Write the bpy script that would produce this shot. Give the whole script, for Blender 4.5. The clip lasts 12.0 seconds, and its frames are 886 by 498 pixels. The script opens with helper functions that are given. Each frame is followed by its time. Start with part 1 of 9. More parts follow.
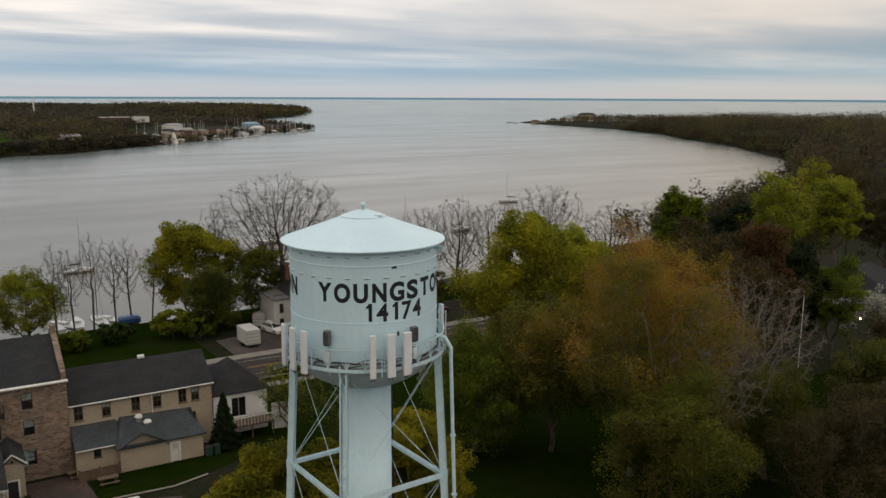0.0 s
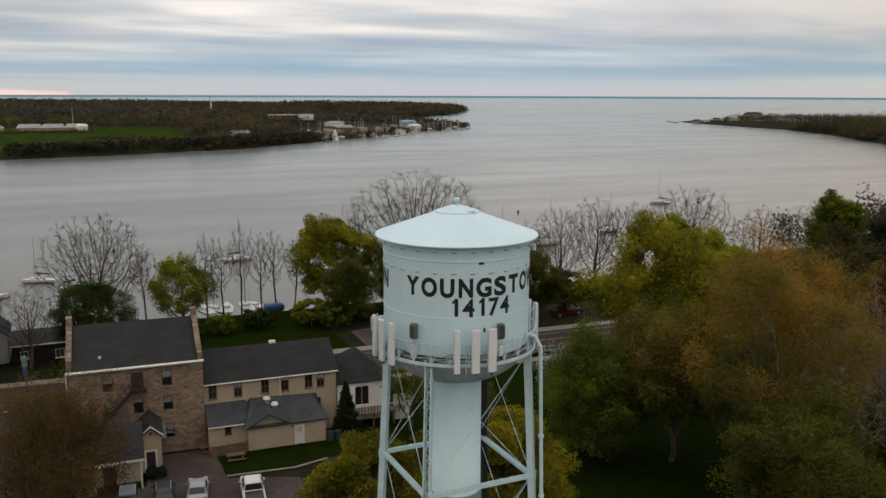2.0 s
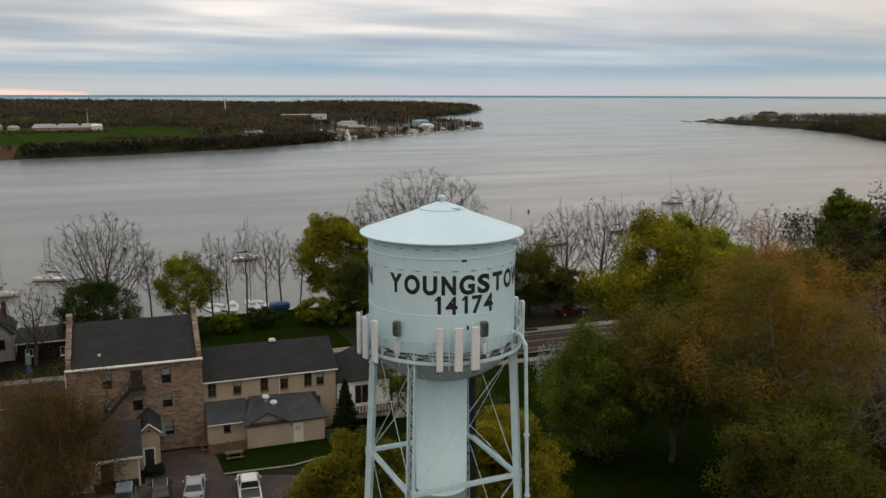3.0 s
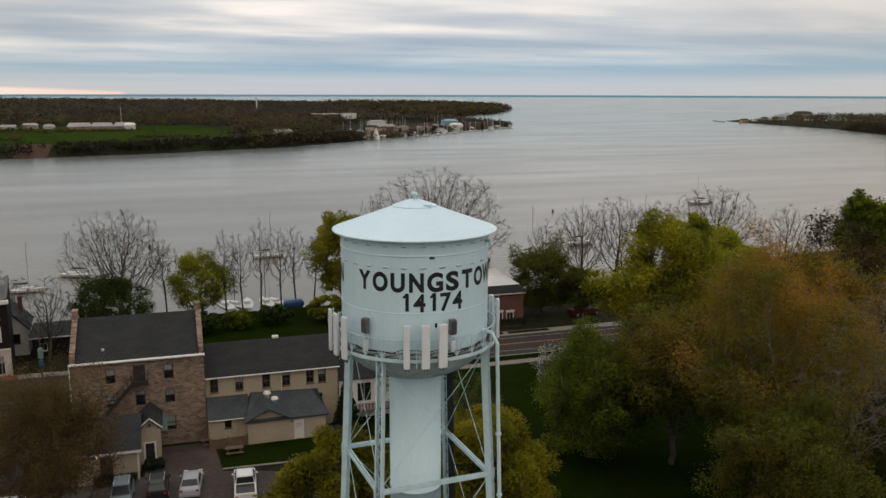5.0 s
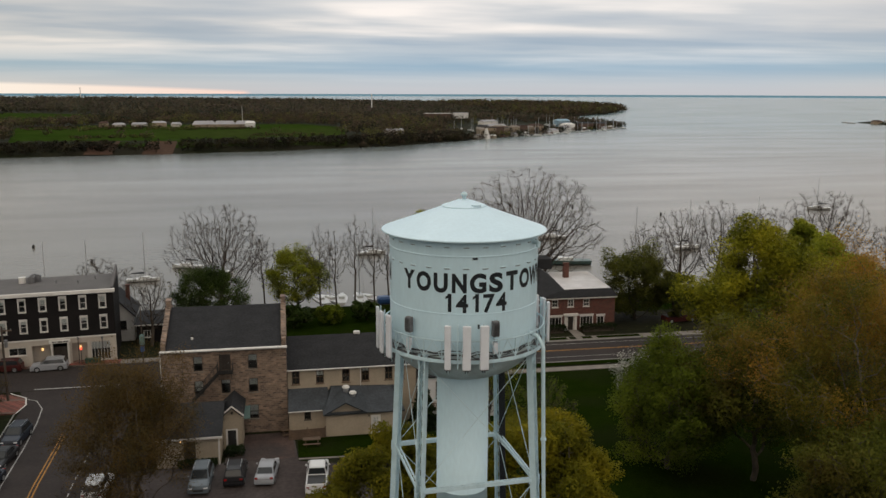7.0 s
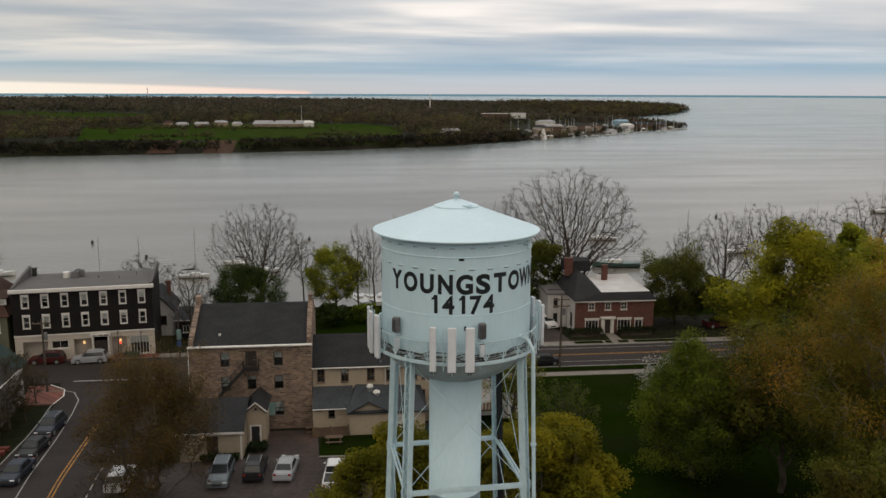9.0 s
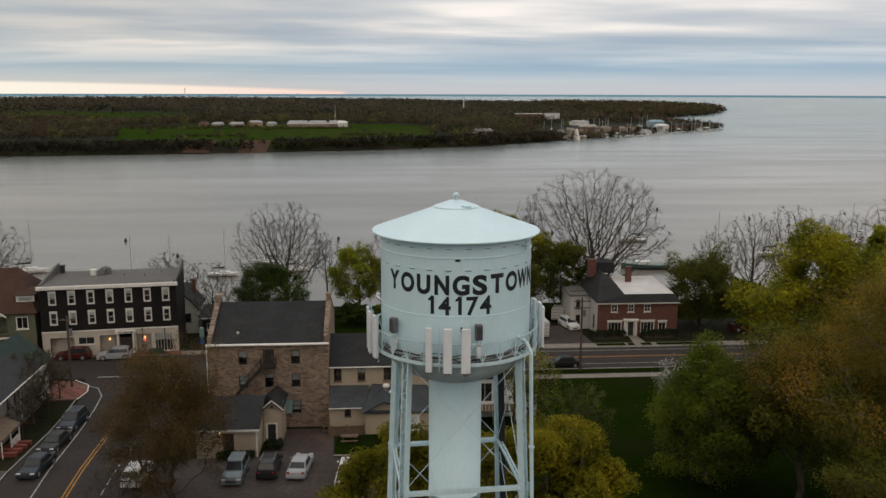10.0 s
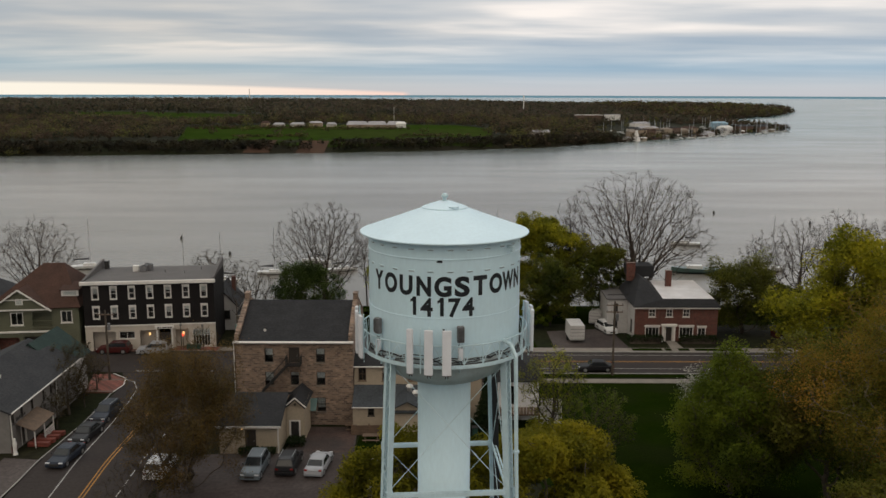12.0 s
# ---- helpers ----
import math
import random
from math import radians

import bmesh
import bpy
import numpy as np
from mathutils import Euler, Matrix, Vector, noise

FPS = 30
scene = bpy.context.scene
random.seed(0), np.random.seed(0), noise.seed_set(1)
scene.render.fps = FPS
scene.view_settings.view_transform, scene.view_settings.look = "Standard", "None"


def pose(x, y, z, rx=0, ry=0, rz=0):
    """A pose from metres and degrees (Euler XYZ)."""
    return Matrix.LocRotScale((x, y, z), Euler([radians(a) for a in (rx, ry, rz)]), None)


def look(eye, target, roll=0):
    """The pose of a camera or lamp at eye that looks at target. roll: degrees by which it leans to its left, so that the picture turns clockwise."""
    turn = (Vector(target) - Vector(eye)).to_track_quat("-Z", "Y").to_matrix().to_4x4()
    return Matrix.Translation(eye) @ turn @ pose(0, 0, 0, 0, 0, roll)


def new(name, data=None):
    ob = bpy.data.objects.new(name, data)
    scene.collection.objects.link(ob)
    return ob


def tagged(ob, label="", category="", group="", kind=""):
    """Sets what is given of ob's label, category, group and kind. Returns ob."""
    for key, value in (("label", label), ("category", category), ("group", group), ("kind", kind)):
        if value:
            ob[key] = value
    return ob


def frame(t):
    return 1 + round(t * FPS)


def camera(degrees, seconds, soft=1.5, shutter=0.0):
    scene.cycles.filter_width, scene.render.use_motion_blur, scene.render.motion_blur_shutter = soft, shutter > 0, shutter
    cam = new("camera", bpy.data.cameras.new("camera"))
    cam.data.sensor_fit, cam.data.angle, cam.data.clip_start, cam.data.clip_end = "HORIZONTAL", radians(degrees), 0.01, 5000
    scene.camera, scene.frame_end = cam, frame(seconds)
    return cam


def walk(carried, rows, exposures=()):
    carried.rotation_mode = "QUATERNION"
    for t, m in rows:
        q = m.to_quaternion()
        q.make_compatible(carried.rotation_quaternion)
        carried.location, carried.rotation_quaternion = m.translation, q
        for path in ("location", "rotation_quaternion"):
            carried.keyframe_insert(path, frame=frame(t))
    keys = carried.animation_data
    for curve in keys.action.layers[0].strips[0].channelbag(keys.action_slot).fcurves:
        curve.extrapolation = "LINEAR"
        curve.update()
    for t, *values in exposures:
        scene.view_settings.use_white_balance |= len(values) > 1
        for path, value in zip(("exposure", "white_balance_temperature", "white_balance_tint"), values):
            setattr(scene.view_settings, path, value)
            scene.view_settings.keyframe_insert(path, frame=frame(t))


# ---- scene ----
# camera: a drone that circles slowly round the tower
cam = camera(55.03, 12.0)
PATH = [
    (0.0, (-19.946, -41.020, 36.404), (10.774, 9.385, 25.650), 0.251),
    (0.5, (-19.231, -41.419, 36.379), (9.105, 10.356, 25.589), 0.202),
    (1.0, (-18.487, -41.765, 36.326), (7.514, 11.216, 25.513), 0.184),
    (1.5, (-17.720, -42.083, 36.303), (5.805, 12.034, 25.445), 0.191),
    (2.0, (-16.959, -42.321, 36.258), (4.107, 12.796, 25.374), 0.199),
    (2.5, (-16.195, -42.501, 36.180), (4.370, 12.802, 25.283), 0.138),
    (4.5, (-13.210, -43.283, 35.959), (5.033, 12.820, 25.019), 0.134),
    (5.0, (-12.453, -43.555, 35.960), (5.674, 12.584, 25.018), 0.139),
    (5.5, (-11.648, -43.756, 35.951), (6.236, 12.460, 25.000), 0.162),
    (6.0, (-10.840, -43.901, 35.934), (4.525, 13.054, 24.979), 0.143),
    (6.5, (-10.031, -44.148, 35.983), (2.347, 13.527, 25.008), 0.159),
    (8.5, (-6.527, -44.177, 35.899), (1.577, 14.250, 24.918), 0.160),
    (9.0, (-5.636, -44.204, 35.913), (0.904, 14.418, 24.926), 0.170),
    (9.5, (-4.754, -44.245, 35.913), (0.439, 14.513, 24.931), 0.156),
    (10.0, (-3.834, -44.261, 35.917), (0.355, 14.577, 24.937), 0.146),
    (10.5, (-2.928, -44.248, 35.897), (0.969, 14.611, 24.925), 0.170),
    (11.0, (-2.008, -44.185, 35.877), (1.587, 14.700, 24.938), 0.194),
    (11.5, (-1.086, -44.130, 35.876), (1.012, 14.829, 24.951), 0.167),
    (12.0, (-0.075, -44.119, 35.870), (-0.082, 14.880, 24.952), 0.154),
]
walk(cam, [(t, look(eye, target, roll)) for t, eye, target, roll in PATH], [(0.0, 0.0)])

# ---------------------------------------------------------------- world and sun
SUN_AZ = 6.0          # degrees left of +y, where the sunset glows under the cloud
world = bpy.data.worlds.new("dusk_overcast")
scene.world = world
world.use_nodes = True
wn, wl = world.node_tree.nodes, world.node_tree.links
wn.clear()


def wnode(kind, **kw):
    n = wn.new(kind)
    for k, v in kw.items():
        n.inputs[k.replace("_", " ")].default_value = v
    return n


def wmath(op, a, b=None, clamp=False):
    n = wn.new("ShaderNodeMath")
    n.operation, n.use_clamp = op, clamp
    for i, v in enumerate((a, b)):
        if v is None:
            continue
        if isinstance(v, (int, float)):
            n.inputs[i].default_value = v
        else:
            wl.new(v, n.inputs[i])
    return n.outputs[0]


def wramp(fac, stops):
    n = wn.new("ShaderNodeValToRGB")
    e = n.color_ramp.elements
    while len(e) < len(stops):
        e.new(0.5)
    for s, (p, c) in zip(e, stops):
        s.position, s.color = p, (*c, 1)
    wl.new(fac, n.inputs[0])
    return n.outputs[0]


def wmix(fac, a, b, mode="MIX"):
    n = wn.new("ShaderNodeMix")
    n.data_type, n.blend_type = "RGBA", mode
    for s, v in ((n.inputs[0], fac), (n.inputs[6], a), (n.inputs[7], b)):
        if isinstance(v, (int, float)):
            s.default_value = v
        elif isinstance(v, tuple):
            s.default_value = (*v, 1)
        else:
            wl.new(v, s)
    return n.outputs[2]


tc = wn.new("ShaderNodeTexCoord")
sep = wn.new("ShaderNodeSeparateXYZ")
wl.new(tc.outputs["Generated"], sep.inputs[0])
dx, dy, dz = sep.outputs
up = wmath("MAXIMUM", dz, 0.0)
inv = wmath("DIVIDE", 1.0, wmath("ADD", up, 0.045))
com = wn.new("ShaderNodeCombineXYZ")
wl.new(wmath("MULTIPLY", dx, inv), com.inputs[0])
wl.new(wmath("MULTIPLY", dy, inv), com.inputs[1])
mapn = wn.new("ShaderNodeMapping")
mapn.inputs["Rotation"].default_value = (0, 0, radians(14))
mapn.inputs["Scale"].default_value = (0.15, 0.24, 1.0)
wl.new(com.outputs[0], mapn.inputs[0])
n1 = wnode("ShaderNodeTexNoise", Scale=1.0, Detail=4.0, Roughness=0.45, Distortion=0.4)
wl.new(mapn.outputs[0], n1.inputs["Vector"])
n2 = wnode("ShaderNodeTexNoise", Scale=2.3, Detail=5.0, Roughness=0.5)
wl.new(mapn.outputs[0], n2.inputs["Vector"])
cl = wmath("ADD", wmath("MULTIPLY", n1.outputs[0], 0.7), wmath("MULTIPLY", n2.outputs[0], 0.3))
clouds = wramp(cl, [(0.35, (0.30, 0.39, 0.49)), (0.44, (0.42, 0.48, 0.555)), (0.51, (0.62, 0.635, 0.655)), (0.58, (1.0, 0.925, 0.87))])
# cloud deck thins to a blue-grey base low over the lake, and brightens towards the zenith
low = wramp(dz, [(0.0, (0.55, 0.565, 0.60)), (0.009, (0.53, 0.575, 0.62)), (0.026, (0.285, 0.44, 0.575)), (0.045, (0.36, 0.485, 0.60))])
lowf = wramp(dz, [(0.0, (1, 1, 1)), (0.025, (0.85, 0.85, 0.85)), (0.065, (0.0, 0.0, 0.0))])
deck = wmix(lowf, clouds, low)
gain = wmath("ADD", 1.0, wmath("MULTIPLY", wmath("SMOOTH_MIN", wmath("MAXIMUM", wmath("SUBTRACT", dz, 0.1), 0.0), 0.5), 0.84))
vs = wn.new("ShaderNodeVectorMath")
vs.operation = "SCALE"
tint = wramp(dz, [(0.0, (1, 1, 1)), (0.10, (1, 1, 1)), (0.35, (0.98, 0.97, 0.91)), (1.0, (0.98, 0.97, 0.91))])
deck = wmix(1.0, deck, tint, "MULTIPLY")
# a bright break in the cloud over the lake
opening = wmath("MULTIPLY", wmath("MULTIPLY", wmath("SUBTRACT", dx, 0.42), 4.5, True), wmath("MULTIPLY", wmath("SUBTRACT", dz, 0.05), 16.0, True))
deck = wmix(wmath("MULTIPLY", opening, 0.5), deck, (1.02, 0.93, 0.86))
side = wmath("ADD", wmath("MULTIPLY", wmath("SUBTRACT", 0.10, dx), 2.6, True), wmath("MULTIPLY", wmath("SUBTRACT", dx, 0.50), 4.0, True))
deck = wmix(side, deck, wmix(1.0, deck, (1.075, 1.0, 0.91), "MULTIPLY"))
wl.new(deck, vs.inputs[0])
wl.new(gain, vs.inputs["Scale"])
# the strip of sunset under the cloud
sx, sy = -math.sin(radians(SUN_AZ + 22)), math.cos(radians(SUN_AZ + 22))
dot = wmath("ADD", wmath("MULTIPLY", dx, sx), wmath("MULTIPLY", dy, sy))
near = wmath("MULTIPLY", wmath("SUBTRACT", dot, 0.90), 10.0, True)
edge = wmath("MULTIPLY", wmath("SUBTRACT", wmath("MULTIPLY", near, 0.0105), dz), 300.0, True)
edge = wmath("MULTIPLY", edge, wmath("MULTIPLY", near, 25.0, True))
warm = wmix(near, (0.95, 0.66, 0.57), (1.0, 0.93, 0.80))
glow = wmix(edge, vs.outputs[0], warm)
bg = wn.new("ShaderNodeBackground")
wl.new(glow, bg.inputs[0])
bg.inputs[1].default_value = 1.0
sky = wn.new("ShaderNodeTexSky")
sky.sky_type, sky.sun_disc = "NISHITA", False
sky.sun_elevation, sky.sun_rotation = radians(50.0), radians(-SUN_AZ)
bg2 = wn.new("ShaderNodeBackground")
wl.new(sky.outputs[0], bg2.inputs[0])
bg2.inputs[1].default_value = 0.10
mixs = wn.new("ShaderNodeMixShader")
mixs.inputs[0].default_value = 0.965
wl.new(bg2.outputs[0], mixs.inputs[1])
wl.new(bg.outputs[0], mixs.inputs[2])
wo = wn.new("ShaderNodeOutputWorld")
wl.new(mixs.outputs[0], wo.inputs[0])

sun = new("sun", bpy.data.lights.new("sun", "SUN"))
sun.data.energy, sun.data.angle, sun.data.color = 0.4, radians(40), (1.0, 0.96, 0.91)
sun.matrix_world = look((0, 0, 0), (math.sin(radians(SUN_AZ)) * 0.64, -math.cos(radians(SUN_AZ)) * 0.64, -0.77))
# ---------------------------------------------------------------- materials


def mat(name, c1, c2=None, scale=4.0, rough=0.8, metal=0.0, bump=0.0, bscale=None, c3=None, fine=0.0, stretch=(1, 1, 1), rand=0.0, island=False, spec=0.5, obj=False):
    """Principled material: two colours mixed by broad noise, fine grain, optional bump and per-object variation."""
    m = bpy.data.materials.new(name)
    m.use_nodes = True
    nt = m.node_tree
    N, L = nt.nodes, nt.links
    b = N["Principled BSDF"]
    b.inputs["Roughness"].default_value, b.inputs["Metallic"].default_value = rough, metal
    b.inputs["Specular IOR Level"].default_value = spec
    c2 = c2 or tuple(v * 0.8 for v in c1)
    if obj:
        co = N.new("ShaderNodeTexCoord").outputs["Object"]
    else:
        co = N.new("ShaderNodeNewGeometry").outputs["Position"]
    mp = N.new("ShaderNodeMapping")
    mp.inputs["Scale"].default_value = stretch
    L.new(co, mp.inputs[0])
    n = N.new("ShaderNodeTexNoise")
    n.inputs["Scale"].default_value, n.inputs["Detail"].default_value = scale, 5
    L.new(mp.outputs[0], n.inputs["Vector"])
    ramp = N.new("ShaderNodeValToRGB")
    ramp.color_ramp.elements[0].position, ramp.color_ramp.elements[1].position = 0.35, 0.65
    ramp.color_ramp.elements[0].color, ramp.color_ramp.elements[1].color = (*c1, 1), (*c2, 1)
    L.new(n.outputs[0], ramp.inputs[0])
    out = ramp.outputs[0]

    def mixer(fac, a, bcol, mode="MIX"):
        x = N.new("ShaderNodeMix")
        x.data_type, x.blend_type = "RGBA", mode
        if isinstance(fac, float):
            x.inputs[0].default_value = fac
        else:
            L.new(fac, x.inputs[0])
        L.new(a, x.inputs[6])
        if isinstance(bcol, tuple):
            x.inputs[7].default_value = (*bcol, 1)
        else:
            L.new(bcol, x.inputs[7])
        return x.outputs[2]

    if c3:
        n3 = N.new("ShaderNodeTexNoise")
        n3.inputs["Scale"].default_value, n3.inputs["Detail"].default_value = scale * 0.21, 4
        L.new(mp.outputs[0], n3.inputs["Vector"])
        r3 = N.new("ShaderNodeValToRGB")
        r3.color_ramp.elements[0].position, r3.color_ramp.elements[1].position = 0.45, 0.62
        L.new(n3.outputs[0], r3.inputs[0])
        out = mixer(r3.outputs[0], out, c3)
    if fine:
        nf = N.new("ShaderNodeTexNoise")
        nf.inputs["Scale"].default_value, nf.inputs["Detail"].default_value = scale * 9, 3
        L.new(mp.outputs[0], nf.inputs["Vector"])
        rf = N.new("ShaderNodeMapRange")
        rf.inputs[1].default_value, rf.inputs[2].default_value = 0.3, 0.7
        rf.inputs[3].default_value, rf.inputs[4].default_value = 1 - fine, 1 + fine
        L.new(nf.outputs[0], rf.inputs[0])
        cc = N.new("ShaderNodeCombineColor")
        for i in range(3):
            L.new(rf.outputs[0], cc.inputs[i])
        out = mixer(1.0, out, cc.outputs[0], "MULTIPLY")
    if rand:
        src = N.new("ShaderNodeNewGeometry").outputs["Random Per Island"] if island else N.new("ShaderNodeObjectInfo").outputs["Random"]
        rr = N.new("ShaderNodeMapRange")
        rr.inputs[3].default_value, rr.inputs[4].default_value = 1 - rand, 1 + rand
        L.new(src, rr.inputs[0])
        cc = N.new("ShaderNodeCombineColor")
        for i in range(3):
            L.new(rr.outputs[0], cc.inputs[i])
        out = mixer(1.0, out, cc.outputs[0], "MULTIPLY")
    L.new(out, b.inputs["Base Color"])
    if bump:
        nb = N.new("ShaderNodeTexNoise")
        nb.inputs["Scale"].default_value, nb.inputs["Detail"].default_value = bscale or scale * 6, 4
        L.new(mp.outputs[0], nb.inputs["Vector"])
        bp = N.new("ShaderNodeBump")
        bp.inputs["Strength"].default_value, bp.inputs["Distance"].default_value = 0.6, bump
        L.new(nb.outputs[0], bp.inputs["Height"])
        L.new(bp.outputs[0], b.inputs["Normal"])
    return m


def leaf_mat(name, cols, clump=0.25, rnd=0.09, lo=0.38, span=0.45, cell=0.0):
    """Foliage: hue by leaf island and by broad patches, a little light let through."""
    m = bpy.data.materials.new(name)
    m.use_nodes = True
    N, L = m.node_tree.nodes, m.node_tree.links
    b = N["Principled BSDF"]
    geo = N.new("ShaderNodeNewGeometry")
    n = N.new("ShaderNodeTexNoise")
    n.inputs["Scale"].default_value, n.inputs["Detail"].default_value = clump, 3
    L.new(geo.outputs["Position"], n.inputs["Vector"])
    ad = N.new("ShaderNodeMath")
    ad.operation = "MULTIPLY_ADD"
    L.new(geo.outputs["Random Per Island"], ad.inputs[0])
    ad.inputs[1].default_value = rnd
    L.new(n.outputs[0], ad.inputs[2])
    mixed_ = ad.outputs[0]
    if cell:
        # one hue for about each tree of a wood
        vo = N.new("ShaderNodeTexVoronoi")
        vo.voronoi_dimensions = "2D"
        vo.inputs["Scale"].default_value = cell
        L.new(geo.outputs["Position"], vo.inputs["Vector"])
        sx_ = N.new("ShaderNodeSeparateColor")
        L.new(vo.outputs["Color"], sx_.inputs[0])
        a2 = N.new("ShaderNodeMath")
        a2.operation = "MULTIPLY_ADD"
        L.new(sx_.outputs[0], a2.inputs[0])
        a2.inputs[1].default_value = 0.6
        L.new(mixed_, a2.inputs[2])
        mixed_ = a2.outputs[0]
    r = N.new("ShaderNodeValToRGB")
    e = r.color_ramp.elements
    while len(e) < len(cols):
        e.new(0.5)
    for i, (s, c) in enumerate(zip(e, cols)):
        s.position, s.color = lo + span * i / max(1, len(cols) - 1), (*c, 1)
    L.new(mixed_, r.inputs[0])
    L.new(r.outputs[0], b.inputs["Base Color"])
    b.inputs["Roughness"].default_value = 0.75
    b.inputs["Specular IOR Level"].default_value = 0.15
    tr = N.new("ShaderNodeBsdfTranslucent")
    L.new(r.outputs[0], tr.inputs[0])
    mx = N.new("ShaderNodeMixShader")
    mx.inputs[0].default_value = 0.5
    L.new(b.outputs[0], mx.inputs[1])
    L.new(tr.outputs[0], mx.inputs[2])
    L.new(mx.outputs[0], N["Material Output"].inputs[0])
    return m


def glow_mat(name, col, strength):
    m = bpy.data.materials.new(name)
    m.use_nodes = True
    b = m.node_tree.nodes["Principled BSDF"]
    b.inputs["Base Color"].default_value = (*col, 1)
    b.inputs["Emission Color"].default_value = (*col, 1)
    b.inputs["Emission Strength"].default_value = strength
    return m


M_TANK = mat("tank_paint", (0.545, 0.715, 0.79), (0.505, 0.672, 0.748), 0.7, 0.42, fine=0.03, bump=0.004, bscale=1.6, stretch=(1, 1, 0.35))
M_ROOFT = mat("tank_roof_paint", (0.565, 0.72, 0.80), (0.535, 0.685, 0.765), 0.6, 0.45, fine=0.03)
M_STEEL = mat("painted_steel", (0.52, 0.665, 0.72), (0.45, 0.59, 0.64), 2.0, 0.45, fine=0.05)
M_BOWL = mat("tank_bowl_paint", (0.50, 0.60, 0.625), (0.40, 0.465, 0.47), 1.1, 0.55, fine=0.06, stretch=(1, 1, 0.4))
M_BLACK = mat("black_letter_paint", (0.010, 0.013, 0.016), (0.016, 0.019, 0.022), 3.0, 0.7, spec=0.25)
M_ANT = mat("antenna_radome", (0.68, 0.695, 0.73), (0.62, 0.635, 0.67), 1.5, 0.4)
M_GREYBOX = mat("grey_cast_metal", (0.16, 0.16, 0.165), (0.11, 0.11, 0.115), 4.0, 0.6, 0.3)
M_CABLE = mat("black_cable", (0.012, 0.012, 0.014), (0.02, 0.02, 0.022), 4.0, 0.6)
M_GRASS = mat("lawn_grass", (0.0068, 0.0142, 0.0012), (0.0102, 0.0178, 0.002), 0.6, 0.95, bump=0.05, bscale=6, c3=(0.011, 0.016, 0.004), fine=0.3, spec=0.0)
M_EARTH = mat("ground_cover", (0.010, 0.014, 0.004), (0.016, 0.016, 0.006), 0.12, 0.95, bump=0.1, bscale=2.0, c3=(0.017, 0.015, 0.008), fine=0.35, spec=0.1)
M_ASPH = mat("asphalt", (0.039, 0.0325, 0.031), (0.031, 0.026, 0.025), 0.35, 0.85, bump=0.006, bscale=30, c3=(0.040, 0.033, 0.030), fine=0.16, spec=0.12)
M_LOT = mat("worn_parking_asphalt", (0.060, 0.048, 0.045), (0.045, 0.036, 0.034), 0.3, 0.9, bump=0.008, bscale=25, c3=(0.082, 0.070, 0.066), fine=0.2, spec=0.12)
M_CONC = mat("concrete_walk", (0.20, 0.175, 0.15), (0.155, 0.135, 0.115), 0.8, 0.9, fine=0.12, bump=0.004)
M_KERB = mat("kerb_stone", (0.26, 0.25, 0.23), (0.20, 0.19, 0.18), 1.0, 0.9, fine=0.1)
M_WLINE = mat("white_road_paint", (0.36, 0.35, 0.34), (0.22, 0.21, 0.20), 1.5, 0.8, fine=0.2)
M_YLINE = mat("yellow_road_paint", (0.36, 0.165, 0.02), (0.24, 0.115, 0.02), 1.5, 0.8, fine=0.2)
M_BARK = mat("grey_bark", (0.088, 0.071, 0.057), (0.058, 0.047, 0.038), 1.5, 0.9, fine=0.2, bump=0.02, spec=0.2)
# ---------------------------------------------------------------- small builders


def mesh_of(name, bm, material=None, smooth=False):
    me = bpy.data.meshes.new(name)
    bm.to_mesh(me)
    bm.free()
    if material:
        for m in (material if isinstance(material, (list, tuple)) else [material]):
            me.materials.append(m)
    if smooth:
        for p in me.polygons:
            p.use_smooth = True
    return me


def part(name, bm, material, parent=None, label="", smooth=False):
    """Links a bmesh (or a mesh) as one object, under a thing or a part."""
    me = bm if isinstance(bm, bpy.types.Mesh) else mesh_of(name, bm, material, smooth)
    ob = new(name, me)
    if parent:
        ob.parent = parent
    if label:
        ob["label"] = label
    return ob


def thing(name, label, category, at=(0, 0, 0), rz=0.0, group="", kind=""):
    ob = new(name)
    ob.empty_display_size = 0.2
    ob.matrix_world = pose(*at, 0, 0, rz)
    return tagged(ob, label, category, group, kind)


def box(bm, x0, x1, y0, y1, z0, z1, bevel=0.0, m=None):
    vs = [bm.verts.new((x, y, z)) for z in (z0, z1) for x, y in ((x0, y0), (x1, y0), (x1, y1), (x0, y1))]
    if m is not None:
        for v in vs:
            v.co = m @ v.co
    fs = [bm.faces.new([vs[i] for i in q]) for q in ((3, 2, 1, 0), (4, 5, 6, 7), (0, 1, 5, 4), (1, 2, 6, 5), (2, 3, 7, 6), (3, 0, 4, 7))]
    if bevel:
        es = list({e for f in fs for e in f.edges})
        bmesh.ops.bevel(bm, geom=es, offset=bevel, segments=1, affect="EDGES")
    return bm


def B(*a, bevel=0.0, m=None):
    return box(bmesh.new(), *a, bevel=bevel, m=m)


def poly(bm, pts, z0, z1):
    """Prism over a plan outline (counter-clockwise)."""
    a = [bm.verts.new((x, y, z0)) for x, y in pts]
    b = [bm.verts.new((x, y, z1)) for x, y in pts]
    n = len(pts)
    bm.faces.new(a[::-1])
    bm.faces.new(b)
    for i in range(n):
        bm.faces.new((a[i], a[(i + 1) % n], b[(i + 1) % n], b[i]))
    return bm


